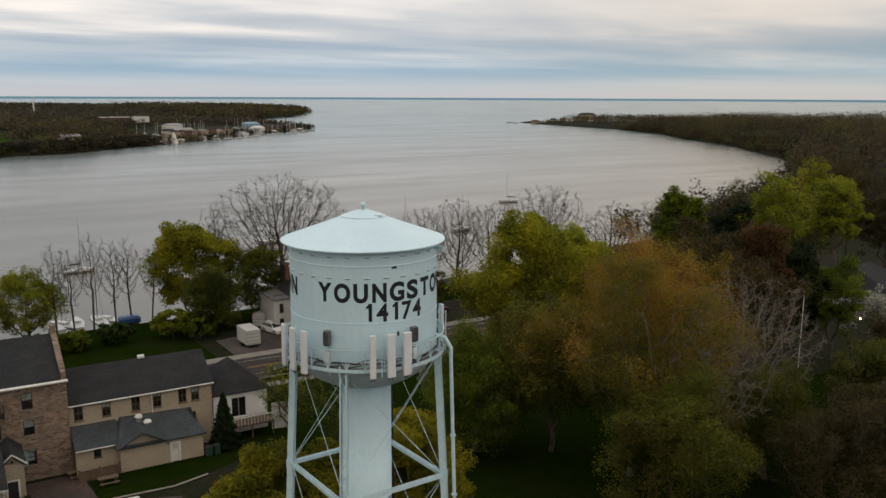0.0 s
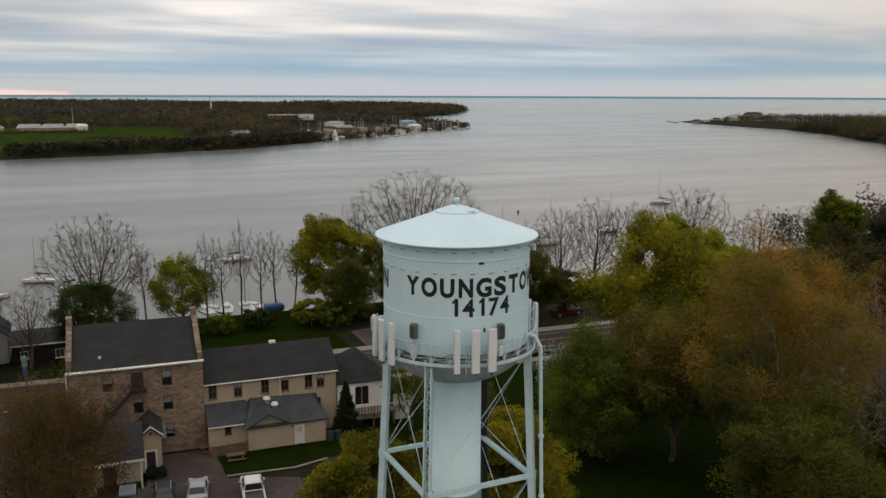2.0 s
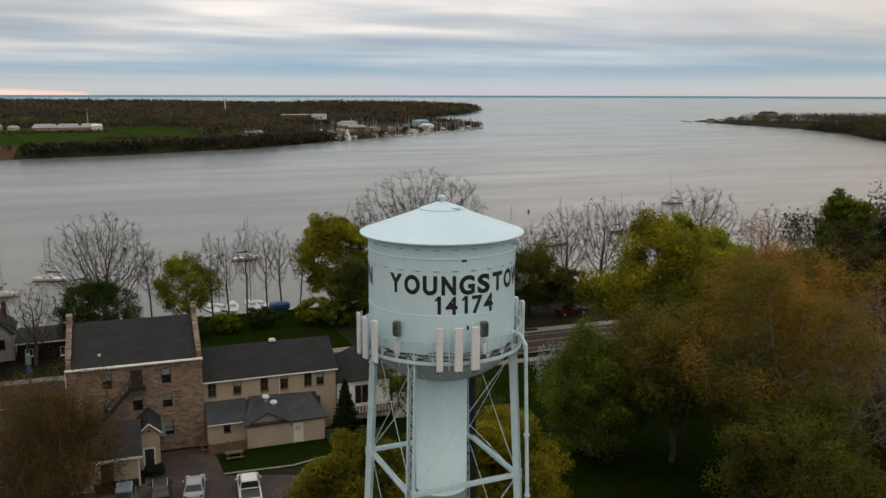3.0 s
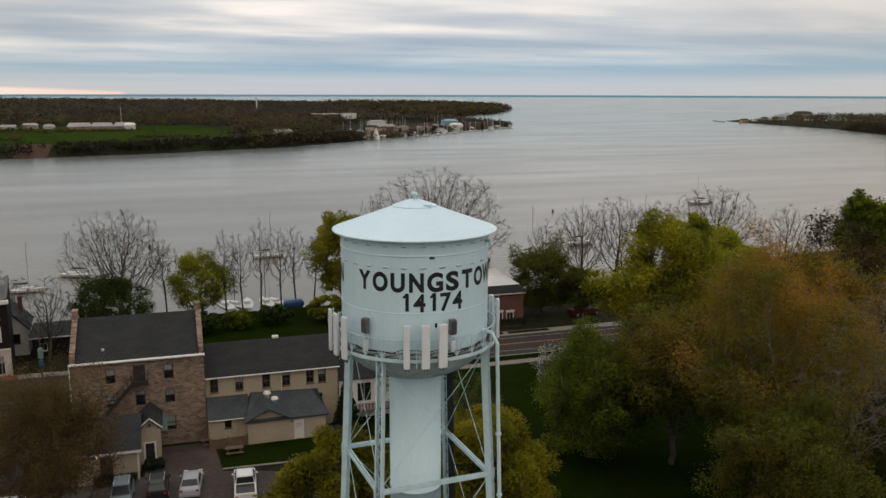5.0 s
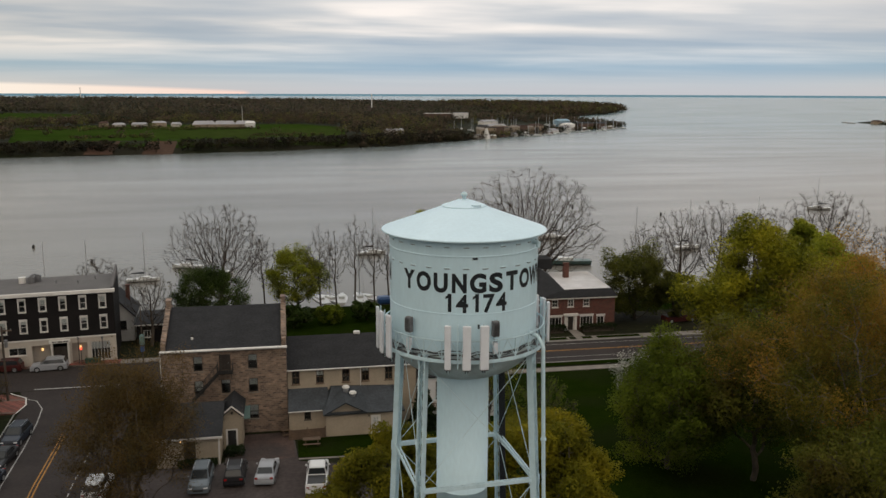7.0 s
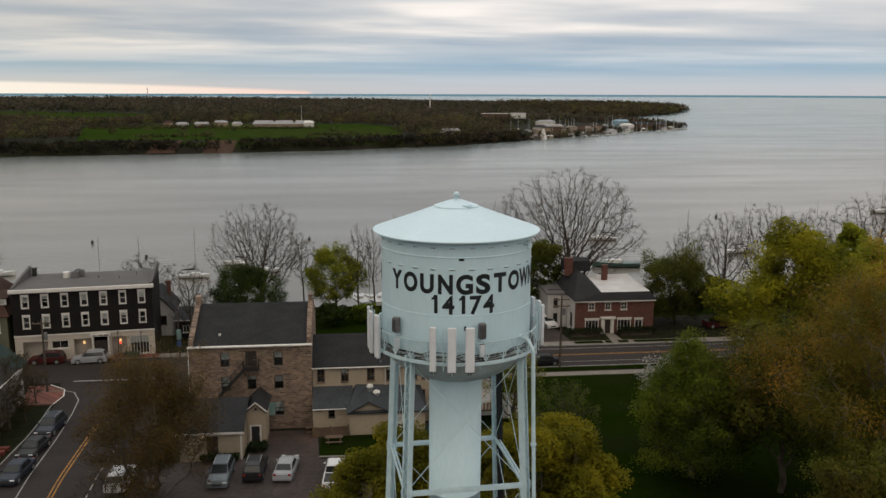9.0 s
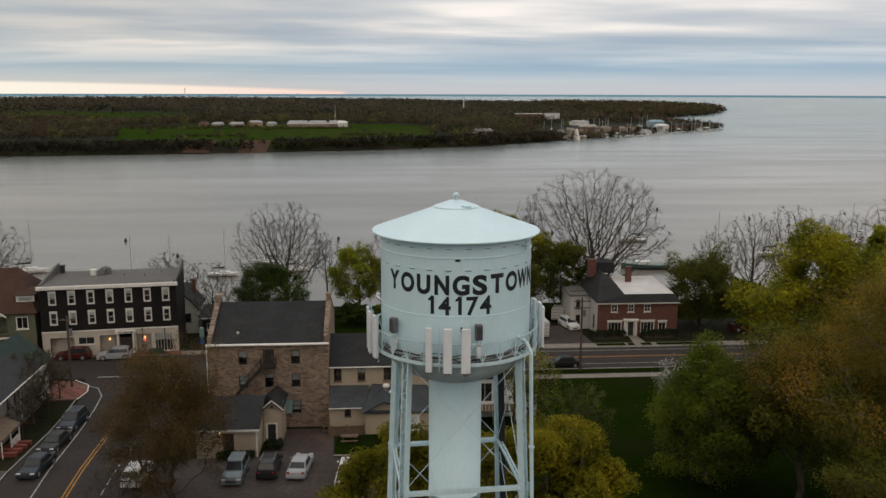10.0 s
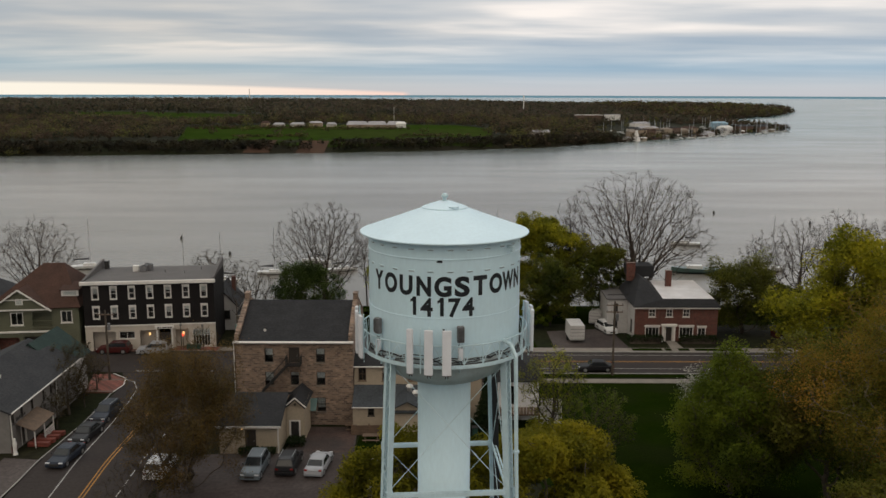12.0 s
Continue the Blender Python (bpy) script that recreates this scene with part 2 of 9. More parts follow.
def tube(bm, p0, p1, r0, r1=None, sides=8, caps=True):
    p0, p1 = Vector(p0), Vector(p1)
    r1 = r0 if r1 is None else r1
    q = (p1 - p0).to_track_quat("Z", "Y")
    rings = []
    for p, r in ((p0, r0), (p1, r1)):
        rings.append([bm.verts.new(p + q @ Vector((r * math.cos(2 * math.pi * i / sides), r * math.sin(2 * math.pi * i / sides), 0))) for i in range(sides)])
    for i in range(sides):
        j = (i + 1) % sides
        bm.faces.new((rings[0][i], rings[0][j], rings[1][j], rings[1][i]))
    if caps:
        bm.faces.new(rings[0][::-1])
        bm.faces.new(rings[1])
    return bm


def bar(bm, p0, p1, w, h, up=(0, 0, 1)):
    """A flat bar of width w (across) and depth h (along up) from p0 to p1."""
    p0, p1 = Vector(p0), Vector(p1)
    d = (p1 - p0).normalized()
    s = d.cross(Vector(up)).normalized()
    u = s.cross(d).normalized()
    vs = [bm.verts.new(p + s * a * w / 2 + u * b * h / 2) for p in (p0, p1) for a, b in ((-1, -1), (1, -1), (1, 1), (-1, 1))]
    for q in ((3, 2, 1, 0), (4, 5, 6, 7), (0, 1, 5, 4), (1, 2, 6, 5), (2, 3, 7, 6), (3, 0, 4, 7)):
        bm.faces.new([vs[i] for i in q])
    return bm


def section(bm, p0, p1, prof, ax, ay):
    """A rolled section: the closed outline prof, in the axes ax and ay, carried from p0 to p1."""
    rings = [[bm.verts.new(Vector(p) + Vector(ax) * u + Vector(ay) * v) for u, v in prof] for p in (p0, p1)]
    n = len(prof)
    for i in range(n):
        bm.faces.new((rings[0][i], rings[0][(i + 1) % n], rings[1][(i + 1) % n], rings[1][i]))
    bm.faces.new(rings[0][::-1])
    bm.faces.new(rings[1])
    bmesh.ops.recalc_face_normals(bm, faces=bm.faces[:])
    return bm


def lathe(bm, prof, n=64, a0=0.0, a1=360.0, closed=True):
    """Turns a profile of (r, z) round the z axis."""
    full = abs(a1 - a0) >= 360
    cols = []
    cnt = n if full else n + 1
    for i in range(cnt):
        a = radians(a0 + (a1 - a0) * i / n)
        cols.append([bm.verts.new((r * math.cos(a), r * math.sin(a), z)) for r, z in prof])
    for i in range(n):
        A, C = cols[i], cols[(i + 1) % cnt]
        for k in range(len(prof) - 1):
            bm.faces.new((A[k], C[k], C[k + 1], A[k + 1]))
    return bm


# ---------------------------------------------------------------- land and water
WATER = -17.0
SHORE_NEAR = [(-2600, -60), (-900, 60), (-300, 125), (-60, 150), (60, 152), (200, 180), (400, 262), (600, 425), (700, 557), (793, 725), (850, 815), (905, 954), (925, 1124), (962, 1300),
              (990, 1322), (1060, 1240), (1300, 1060), (2300, 640), (4200, 320), (4200, -700), (-2600, -700)]
SHORE_FAR = [(-3000, 300), (-700, 575), (-358, 648), (-161, 686), (-20, 722), (95, 776), (187, 856), (262, 935), (366, 1056), (468, 1138), (512, 1212), (498, 1262), (480, 1400), (560, 1650), (760, 1900), (905, 2180), (860, 2350),
             (700, 2600), (420, 2820), (-200, 2950), (-1000, 2800), (-1900, 2300), (-3000, 1500)]


def land_depth(px, py, outline):
    """Distance inside an outline (negative outside), for arrays of points."""
    d = np.full(px.shape, 1e9)
    inside = np.zeros(px.shape, bool)
    n = len(outline)
    for i in range(n):
        (ax, ay), (bx, by) = outline[i], outline[(i + 1) % n]
        ex, ey = bx - ax, by - ay
        t = np.clip(((px - ax) * ex + (py - ay) * ey) / (ex * ex + ey * ey), 0, 1)
        d = np.minimum(d, np.hypot(px - ax - t * ex, py - ay - t * ey))
        if ay != by:
            inside ^= ((ay > py) != (by > py)) & (px < ex * (py - ay) / ey + ax)
    return np.where(inside, d, -d)


def soft_noise(x, y, s):
    return (np.sin(x * s + 1.3 * np.sin(y * s * 0.7 + 1)) + np.sin(y * s * 1.13 + 1.7 * np.sin(x * s * 0.61 + 2)) + np.sin((x + y) * s * 0.53)) / 3


LEVEL_Y, LEVEL_Z = [34, 46, 65, 80, 95, 110], [0, -0.9, -1.3, -1.6, -2.0, -3.2]


HOR = 36 - 0.0042 * 4920
LIFT = HOR - WATER


def heights(px, py):
    dn, df = land_depth(px, py, SHORE_NEAR), land_depth(px, py, SHORE_FAR)
    top = np.interp(py, LEVEL_Y, LEVEL_Z) + np.clip((np.abs(px) - 150) / 500, 0, 1) * np.where(px > 0, np.interp(py, [700, 1000], [-0.5, -5.0]), -5) - np.clip((py - 250) / 500, 0, 1) * 4
    near = WATER - 0.6 + (top - WATER + 0.6) * np.clip((dn + 2) / 44, 0, 1) ** 0.8
    far_top = WATER + 9 + np.clip(df / 1500, 0, 1) * 5 + soft_noise(px, py, 0.008) * 1.0
    far_top = np.where(px > 120, WATER + 2.2 + np.clip(df / 250, 0, 1) * 6, far_top)
    far = WATER - 0.6 + (far_top - WATER + 0.6) * np.clip((df + 2) / 42, 0, 1)
    far = far + LIFT * np.maximum(0.0, (np.hypot(px, py) - 2000) / 2920) ** 1.15
    return np.where(dn > -2, near, np.where(df > -2, far, WATER - 4))


def height(x, y):
    return float(heights(np.array([float(x)]), np.array([float(y)]))[0])


def steps(*spans):
    out = []
    for a, b, s in spans:
        out += list(np.arange(a, b, s))
    return np.array(out + [spans[-1][1]], float)


gx = steps((-2900, -400, 100), (-400, -100, 12), (-100, 130, 2.5), (130, 1100, 14), (1100, 3200, 105))
gy = steps((-500, -60, 22), (-60, 160, 2.5), (160, 1400, 14), (1400, 4250, 95))
X, Y = np.meshgrid(gx, gy)
Z = heights(X.ravel(), Y.ravel())
vx = np.stack([X.ravel(), Y.ravel(), Z], 1)
nx, ny = len(gx), len(gy)
idx = np.arange(nx * ny).reshape(ny, nx)
quads = np.stack([idx[:-1, :-1], idx[:-1, 1:], idx[1:, 1:], idx[1:, :-1]], -1).reshape(-1, 4)
keep = Z[quads].max(1) > WATER - 3.9
me = bpy.data.meshes.new("ground")
me.from_pydata(vx.tolist(), [], quads[keep].tolist())
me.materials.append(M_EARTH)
for p in me.polygons:
    p.use_smooth = True
tagged(new("ground", me), "rolling earth and grass ground of the river banks", "ground", kind="structure")


def water_mat():
    m = bpy.data.materials.new("river_water")
    m.use_nodes = True
    N, L = m.node_tree.nodes, m.node_tree.links
    b = N["Principled BSDF"]
    geo = N.new("ShaderNodeNewGeometry")

    def noise_of(sx, sy, rot, scale, detail):
        mp = N.new("ShaderNodeMapping")
        mp.inputs["Scale"].default_value, mp.inputs["Rotation"].default_value = (sx, sy, 1), (0, 0, radians(rot))
        L.new(geo.outputs["Position"], mp.inputs[0])
        n = N.new("ShaderNodeTexNoise")
        n.inputs["Scale"].default_value, n.inputs["Detail"].default_value = scale, detail
        L.new(mp.outputs[0], n.inputs["Vector"])
        return n.outputs[0]

    broad = noise_of(0.25, 1.0, -35, 0.012, 5)
    ramp = N.new("ShaderNodeValToRGB")
    e = ramp.color_ramp.elements
    e[0].position, e[0].color = 0.35, (0.128, 0.118, 0.104, 1)
    e[1].position, e[1].color = 0.68, (0.165, 0.156, 0.140, 1)
    L.new(broad, ramp.inputs[0])
    # silt of the river gives way to green lake water
    sp = N.new("ShaderNodeSeparateXYZ")
    L.new(geo.outputs["Position"], sp.inputs[0])
    mr = N.new("ShaderNodeMapRange")
    mr.inputs[1].default_value, mr.inputs[2].default_value = 420, 1200
    L.new(sp.outputs[1], mr.inputs[0])
    mx = N.new("ShaderNodeMix")
    mx.data_type = "RGBA"
    L.new(mr.outputs[0], mx.inputs[0])
    L.new(ramp.outputs[0], mx.inputs[6])
    mx.inputs[7].default_value = (0.098, 0.158, 0.172, 1)
    # blue horizon band painted into the base colour, sky reflection faded out there
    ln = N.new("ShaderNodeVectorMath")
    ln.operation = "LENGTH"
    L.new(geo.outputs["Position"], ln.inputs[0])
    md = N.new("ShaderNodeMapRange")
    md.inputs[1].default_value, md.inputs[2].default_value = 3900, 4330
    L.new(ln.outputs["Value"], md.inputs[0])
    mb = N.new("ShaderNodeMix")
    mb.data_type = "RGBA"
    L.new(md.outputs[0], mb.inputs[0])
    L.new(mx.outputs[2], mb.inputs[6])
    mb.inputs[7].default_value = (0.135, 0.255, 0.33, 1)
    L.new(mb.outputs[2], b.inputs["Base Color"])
    # reflection drops to none far out, so the painted blue shows
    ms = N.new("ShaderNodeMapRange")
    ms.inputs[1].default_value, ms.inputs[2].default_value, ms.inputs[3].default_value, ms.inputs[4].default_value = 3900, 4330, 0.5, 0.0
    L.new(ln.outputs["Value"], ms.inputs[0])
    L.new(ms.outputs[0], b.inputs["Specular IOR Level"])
    rr = N.new("ShaderNodeMapRange")
    rr.inputs[1].default_value, rr.inputs[2].default_value = 0.35, 0.65
    rr.inputs[3].default_value, rr.inputs[4].default_value = 0.17, 0.25
    L.new(noise_of(0.2, 1.0, -35, 0.03, 6), rr.inputs[0])
    L.new(rr.outputs[0], b.inputs["Roughness"])
    b.inputs["IOR"].default_value = 1.33
    h = N.new("ShaderNodeMath")
    h.operation = "MULTIPLY_ADD"
    L.new(noise_of(0.35, 1.0, -30, 0.10, 4), h.inputs[0])
    h.inputs[1].default_value = 1.6
    L.new(noise_of(0.6, 1.0, -20, 0.6, 3), h.inputs[2])
    bp = N.new("ShaderNodeBump")
    bp.inputs["Strength"].default_value, bp.inputs["Distance"].default_value = 0.13, 0.35
    L.new(h.outputs[0], bp.inputs["Height"])
    L.new(bp.outputs[0], b.inputs["Normal"])
    return m


# the lake runs out to the horizon; past two kilometres the sheet follows the line of sight to it
bm = bmesh.new()
rad = [0, 250, 500, 900, 1400, 2000, 2600, 3200, 3800, 4300, 4700, 4920]
prev = None
for r in rad:
    zz = WATER + (HOR - WATER) * max(0.0, (r - 2000) / 2920) ** 1.15
    if r == 0:
        ring = [bm.verts.new((0, 0, zz))]
    else:
        ring = [bm.verts.new((r * math.cos(2 * math.pi * i / 120), r * math.sin(2 * math.pi * i / 120), zz)) for i in range(120)]
    if prev:
        for i in range(120):
            j = (i + 1) % 120
            if len(prev) == 1:
                bm.faces.new((prev[0], ring[i], ring[j]))
            else:
                bm.faces.new((prev[i], ring[i], ring[j], prev[j]))
    prev = ring
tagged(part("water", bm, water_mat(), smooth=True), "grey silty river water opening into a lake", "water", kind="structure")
# ---------------------------------------------------------------- water tower
tower = thing("water_tower", "pale blue steel water tower on four laced legs with black lettering", "water tower")
TR = 3.98


def on_ring(az, r, z):
    a = radians(az)
    return Vector((r * math.cos(a), r * math.sin(a), z))


# tank shell with its plate seams standing slightly proud
prof = [(TR, 22.95), (TR, 24.95), (TR + 0.018, 24.96), (TR + 0.018, 25.0), (TR, 25.01), (TR, 27.86), (TR + 0.03, 27.88), (TR + 0.03, 27.93), (TR, 27.95), (TR, 28.62)]
shell = part("tank_shell", lathe(bmesh.new(), prof, 96), M_TANK, tower, smooth=True)
shell.data.set_sharp_from_angle(angle=radians(25))
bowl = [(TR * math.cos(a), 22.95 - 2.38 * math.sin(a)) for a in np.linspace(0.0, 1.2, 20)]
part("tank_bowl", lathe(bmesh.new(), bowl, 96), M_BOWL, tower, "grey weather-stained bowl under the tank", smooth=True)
part("riser", lathe(bmesh.new(), [(1.44, -0.3), (1.44, 4.0), (1.465, 4.01), (1.465, 4.06), (1.44, 4.07), (1.44, 9.0), (1.465, 9.01), (1.465, 9.06), (1.44, 9.07), (1.44, 14.0), (1.462, 14.01), (1.462, 14.05), (1.44, 14.06), (1.44, 21.3)], 64), M_TANK, tower, "broad pale blue central riser pipe", smooth=True)
roofp = [(0.0, 30.30), (0.35, 30.26), (1.18, 29.975), (1.2, 29.955), (1.2, 29.915), (2.6, 29.40), (4.40, 28.76), (4.42, 28.74), (4.42, 28.69), (4.38, 28.66), (4.0, 28.62)]
roof = part("tank_roof", lathe(bmesh.new(), roofp, 96), M_ROOFT, tower, "shallow conical pale blue roof")
for p in roof.data.polygons:
    p.use_smooth = True
bm = lathe(bmesh.new(), [(0.12, 30.22), (0.10, 30.44), (0.17, 30.47), (0.18, 30.56), (0.11, 30.66), (0.0, 30.69)], 20)
roof.data.set_sharp_from_angle(angle=radians(25))
part("finial_vent", bm, M_STEEL, tower, smooth=True)
bm = bmesh.new()
tube(bm, on_ring(-62, 0.95, 30.0), on_ring(-62, 0.95, 30.09), 0.28, sides=16)
part("roof_hatch", bm, M_ROOFT, tower)
# short ventilation slots in two rings below the roof
for z, off in ((28.40, 0), (27.33, 0)):
    for i in range(26):
        az = i * 13.85 + off - 3
        bm = B(-0.16, 0.16, -0.03, 0.02, -0.025, 0.025, bevel=0.008)
        ob = part("slot_cover", bm, M_STEEL, tower)
        ob.matrix_local = Matrix.Translation(on_ring(az, TR + 0.015, z)) @ pose(0, 0, 0, 0, 0, az + 90)
        bm2 = B(-0.14, 0.14, -0.02, 0.01, -0.055, -0.03)
        o2 = part("slot_gap", bm2, M_GREYBOX, ob)
ob = part("dark_opening", B(-0.13, 0.13, -0.02, 0.02, -0.06, 0.06), M_BLACK, tower)
ob.matrix_local = Matrix.Translation(on_ring(-93.5, TR + 0.005, 27.82)) @ pose(0, 0, 0, 0, 0, -3.5)
ob = part("dark_opening", B(-0.05, 0.05, -0.02, 0.02, -0.11, 0.11), M_BLACK, tower)
ob.matrix_local = Matrix.Translation(on_ring(-90.5, TR + 0.005, 24.35)) @ pose(0, 0, 0, 0, 0, -0.5)
# overflow gooseneck below the eave
bm = bmesh.new()
tube(bm, on_ring(-38, TR, 28.30), on_ring(-38, TR + 0.32, 28.30), 0.10, sides=12)
tube(bm, on_ring(-38, TR + 0.30, 28.34), on_ring(-38, TR + 0.30, 28.05), 0.11, sides=12)
part("gooseneck", bm, M_STEEL, tower, smooth=False)


def letter(ch, az, z0, tall, width, weight):
    """One painted letter, wrapped round the tank shell."""
    cu = bpy.data.curves.new("letter", "FONT")
    cu.body, cu.size, cu.offset, cu.resolution_u = ch, 1.0, weight, 6
    tmp = bpy.data.objects.new("letter", cu)
    scene.collection.objects.link(tmp)
    bpy.context.view_layer.update()
    me = bpy.data.meshes.new_from_object(tmp.evaluated_get(bpy.context.evaluated_depsgraph_get()))
    bpy.data.objects.remove(tmp)
    bpy.data.curves.remove(cu)
    bm = bmesh.new()
    bm.from_mesh(me)
    bpy.data.meshes.remove(me)
    xs, ys = [v.co.x for v in bm.verts], [v.co.y for v in bm.verts]
    x0, x1 = min(xs), max(xs)
    sx, sy = width / (x1 - x0), tall / 0.73
    for v in bm.verts:
        v.co = Vector(((v.co.x - (x0 + x1) / 2) * sx, v.co.y * sy, 0))
    bmesh.ops.triangulate(bm, faces=bm.faces[:])
    k = -width / 2 + 0.07
    while k < width / 2:
        bmesh.ops.bisect_plane(bm, geom=bm.verts[:] + bm.edges[:] + bm.faces[:], plane_co=(k, 0, 0), plane_no=(1, 0, 0))
        k += 0.07
    for v in bm.verts:
        a = radians(az) + v.co.x / TR
        v.co = Vector(((TR + 0.008) * math.cos(a), (TR + 0.008) * math.sin(a), z0 + v.co.y))
    return part("letter", bm, M_BLACK, tower, "black painted capital letter on the tank")


def figure_one(az, z0, tall):
    """The figure 1: a stem with a sloping flag."""
    bm = bmesh.new()
    for cs in (((-0.02, 0), (0.16, 0), (0.16, tall), (-0.02, tall)), ((-0.15, tall * 0.70), (-0.02, tall * 0.76), (-0.02, tall), (-0.06, tall * 0.89), (-0.15, tall * 0.84))):
        vs_ = []
        for x, z in cs:
            a = radians(az) + x / TR
            vs_.append(bm.verts.new(((TR + 0.008) * math.cos(a), (TR + 0.008) * math.sin(a), z0 + z)))
        bm.faces.new(vs_)
    return part("letter", bm, M_BLACK, tower, "black painted figure on the tank")


for turn in (0.0, 202.0):
    for i, ch in enumerate("YOUNGSTOWN"):
        wd = {"W": 1.02, "O": 0.86, "G": 0.84, "S": 0.76, "T": 0.76, "Y": 0.80, "U": 0.74, "N": 0.74}[ch]
        letter(ch, -145.6 + turn + 13.62 * i, 26.13, 0.94, wd, 0.044)
    for i, ch in enumerate("14174"):
        if ch == "1":
            figure_one(-112.6 + turn + 9.9 * i, 25.10, 0.93)
        else:
            letter(ch, -112.6 + turn + 9.9 * i, 25.10, 0.93, 0.62, 0.028)

# balcony, its deck plate and the laced railing
BR = 4.36
part("balcony_deck", lathe(bmesh.new(), [(TR - 0.1, 22.60), (BR + 0.02, 22.60), (BR + 0.02, 22.66), (TR + 0.005, 22.66)], 72), M_GREYBOX, tower, "grey grated balcony deck")
rail = part("railing", lathe(bmesh.new(), [(BR, 22.54), (BR + 0.05, 22.54), (BR + 0.05, 22.72), (BR, 22.72), (BR, 22.54)], 72), M_STEEL, tower, "laced steel balcony railing")
part("hand_rail", lathe(bmesh.new(), [(BR, 23.66), (BR + 0.05, 23.66), (BR + 0.05, 23.72), (BR, 23.72), (BR, 23.66)], 72), M_STEEL, rail)
for i in range(28):
    a, w = i * 360 / 28, 360 / 28
    bm = bmesh.new()
    bar(bm, on_ring(a, BR + 0.025, 22.7), on_ring(a, BR + 0.025, 23.68), 0.05, 0.05, on_ring(a, 1, 0))
    bar(bm, on_ring(a, BR + 0.025, 22.72), on_ring(a + w / 2, BR + 0.025, 23.66), 0.055, 0.014, on_ring(a + 4, 1, 0))
    bar(bm, on_ring(a + w / 2, BR + 0.025, 23.66), on_ring(a + w, BR + 0.025, 22.72), 0.04, 0.012, on_ring(a + 11, 1, 0))
    part("rail_panel", bm, M_STEEL, rail)

# legs: two channels joined by zigzag lacing on the faces that look in and out
LEG_AZ = (139, 229, 319, 49)
LEGR = [(22.75, 4.08), (15.4, 4.47), (7.6, 4.89), (-0.2, 5.30)]


def leg_r(z):
    return float(np.interp(-z, [-q[0] for q in LEGR], [q[1] for q in LEGR]))


for az in LEG_AZ:
    tang = on_ring(az + 90, 1, 0)
    radl = on_ring(az, 1, 0)
    top, bot = on_ring(az, leg_r(22.75), 22.75), on_ring(az, leg_r(-0.2), -0.2)
    leg = new("leg")
    leg.parent = tower
    for s in (-1, 1):
        cprof = [(0.195, -0.18), (0.195, 0.18), (0.128, 0.18), (0.128, 0.166), (0.178, 0.166), (0.178, -0.166), (0.128, -0.166), (0.128, -0.18)]
        part("channel", section(bmesh.new(), top, bot, [(u * s, v) for u, v in cprof], tang, radl), M_STEEL, leg)
    for q in (-0.185, 0.185):
        bm = bmesh.new()
        z, s = 22.4, 1
        while z > 0.3:
            p0 = on_ring(az, leg_r(z), z) + tang * 0.16 * s + radl * q
            p1 = on_ring(az, leg_r(z - 0.34), z - 0.34) - tang * 0.16 * s + radl * q
            bar(bm, p0, p1, 0.042, 0.012, radl)
            z, s = z - 0.34, -s
        part("lacing", bm, M_STEEL, leg)
    for z, h in ((22.55, 0.5), (15.4, 0.55), (7.6, 0.55)):
        for s in (-1, 1):
            bm = bmesh.new()
            bar(bm, on_ring(az, leg_r(z), z + h / 2) + tang * 0.205 * s, on_ring(az, leg_r(z), z - h / 2) + tang * 0.205 * s, 0.016, 0.44, radl)
            part("gusset_plate", bm, M_STEEL, leg)
    part("footing", B(-0.6, 0.6, -0.6, 0.6, -0.6, 0.15, bevel=0.04, m=Matrix.Translation(on_ring(az, 5.30, 0)) @ pose(0, 0, 0, 0, 0, az)), M_CONC, leg)

# struts between the legs and the crossed tie rods
for k in range(4):
    a, b = LEG_AZ[k], LEG_AZ[(k + 1) % 4]
    for z in (15.4, 7.6):
        p0, p1 = on_ring(a, leg_r(z), z), on_ring(b, leg_r(z), z)
        d = (p1 - p0).normalized()
        outw = d.cross(Vector((0, 0, 1)))
        st = new("strut")
        st.parent = tower
        for s in (-1, 1):
            lprof = [(0.12, -0.10), (0.12, 0.108), (0.05, 0.108), (0.05, 0.092), (0.10, 0.092), (0.10, -0.10)]
            part("channel", section(bmesh.new(), p0 + d * 0.12, p1 - d * 0.12, [(u * s, v) for u, v in lprof], outw, (0, 0, 1)), M_STEEL, st)
        bm = bmesh.new()
        n = int((p1 - p0).length / 0.28)
        for i in range(1, n - 1):
            s = 1 if i % 2 else -1
            q0 = p0.lerp(p1, i / n) + outw * 0.1 * s + Vector((0, 0, 0.115))
            q1 = p0.lerp(p1, (i + 1) / n) - outw * 0.1 * s + Vector((0, 0, 0.115))
            bar(bm, q0, q1, 0.04, 0.01)
        part("lacing", bm, M_STEEL, st)
    for z1, z0 in ((22.3, 15.55), (15.25, 7.75), (7.45, 0.4)):
        for s in (0, 1):
            c, e = (a, b) if s else (b, a)
            bm = bmesh.new()
            p0, p1 = on_ring(c, leg_r(z1) - 0.05 - 0.05 * s, z1), on_ring(e, leg_r(z0) - 0.05 - 0.05 * s, z0)
            tube(bm, p0, p1, 0.019, sides=6)
            tube(bm, p0.lerp(p1, 0.70), p0.lerp(p1, 0.74), 0.03, sides=8)
            part("tie_rod", bm, M_STEEL, tower)

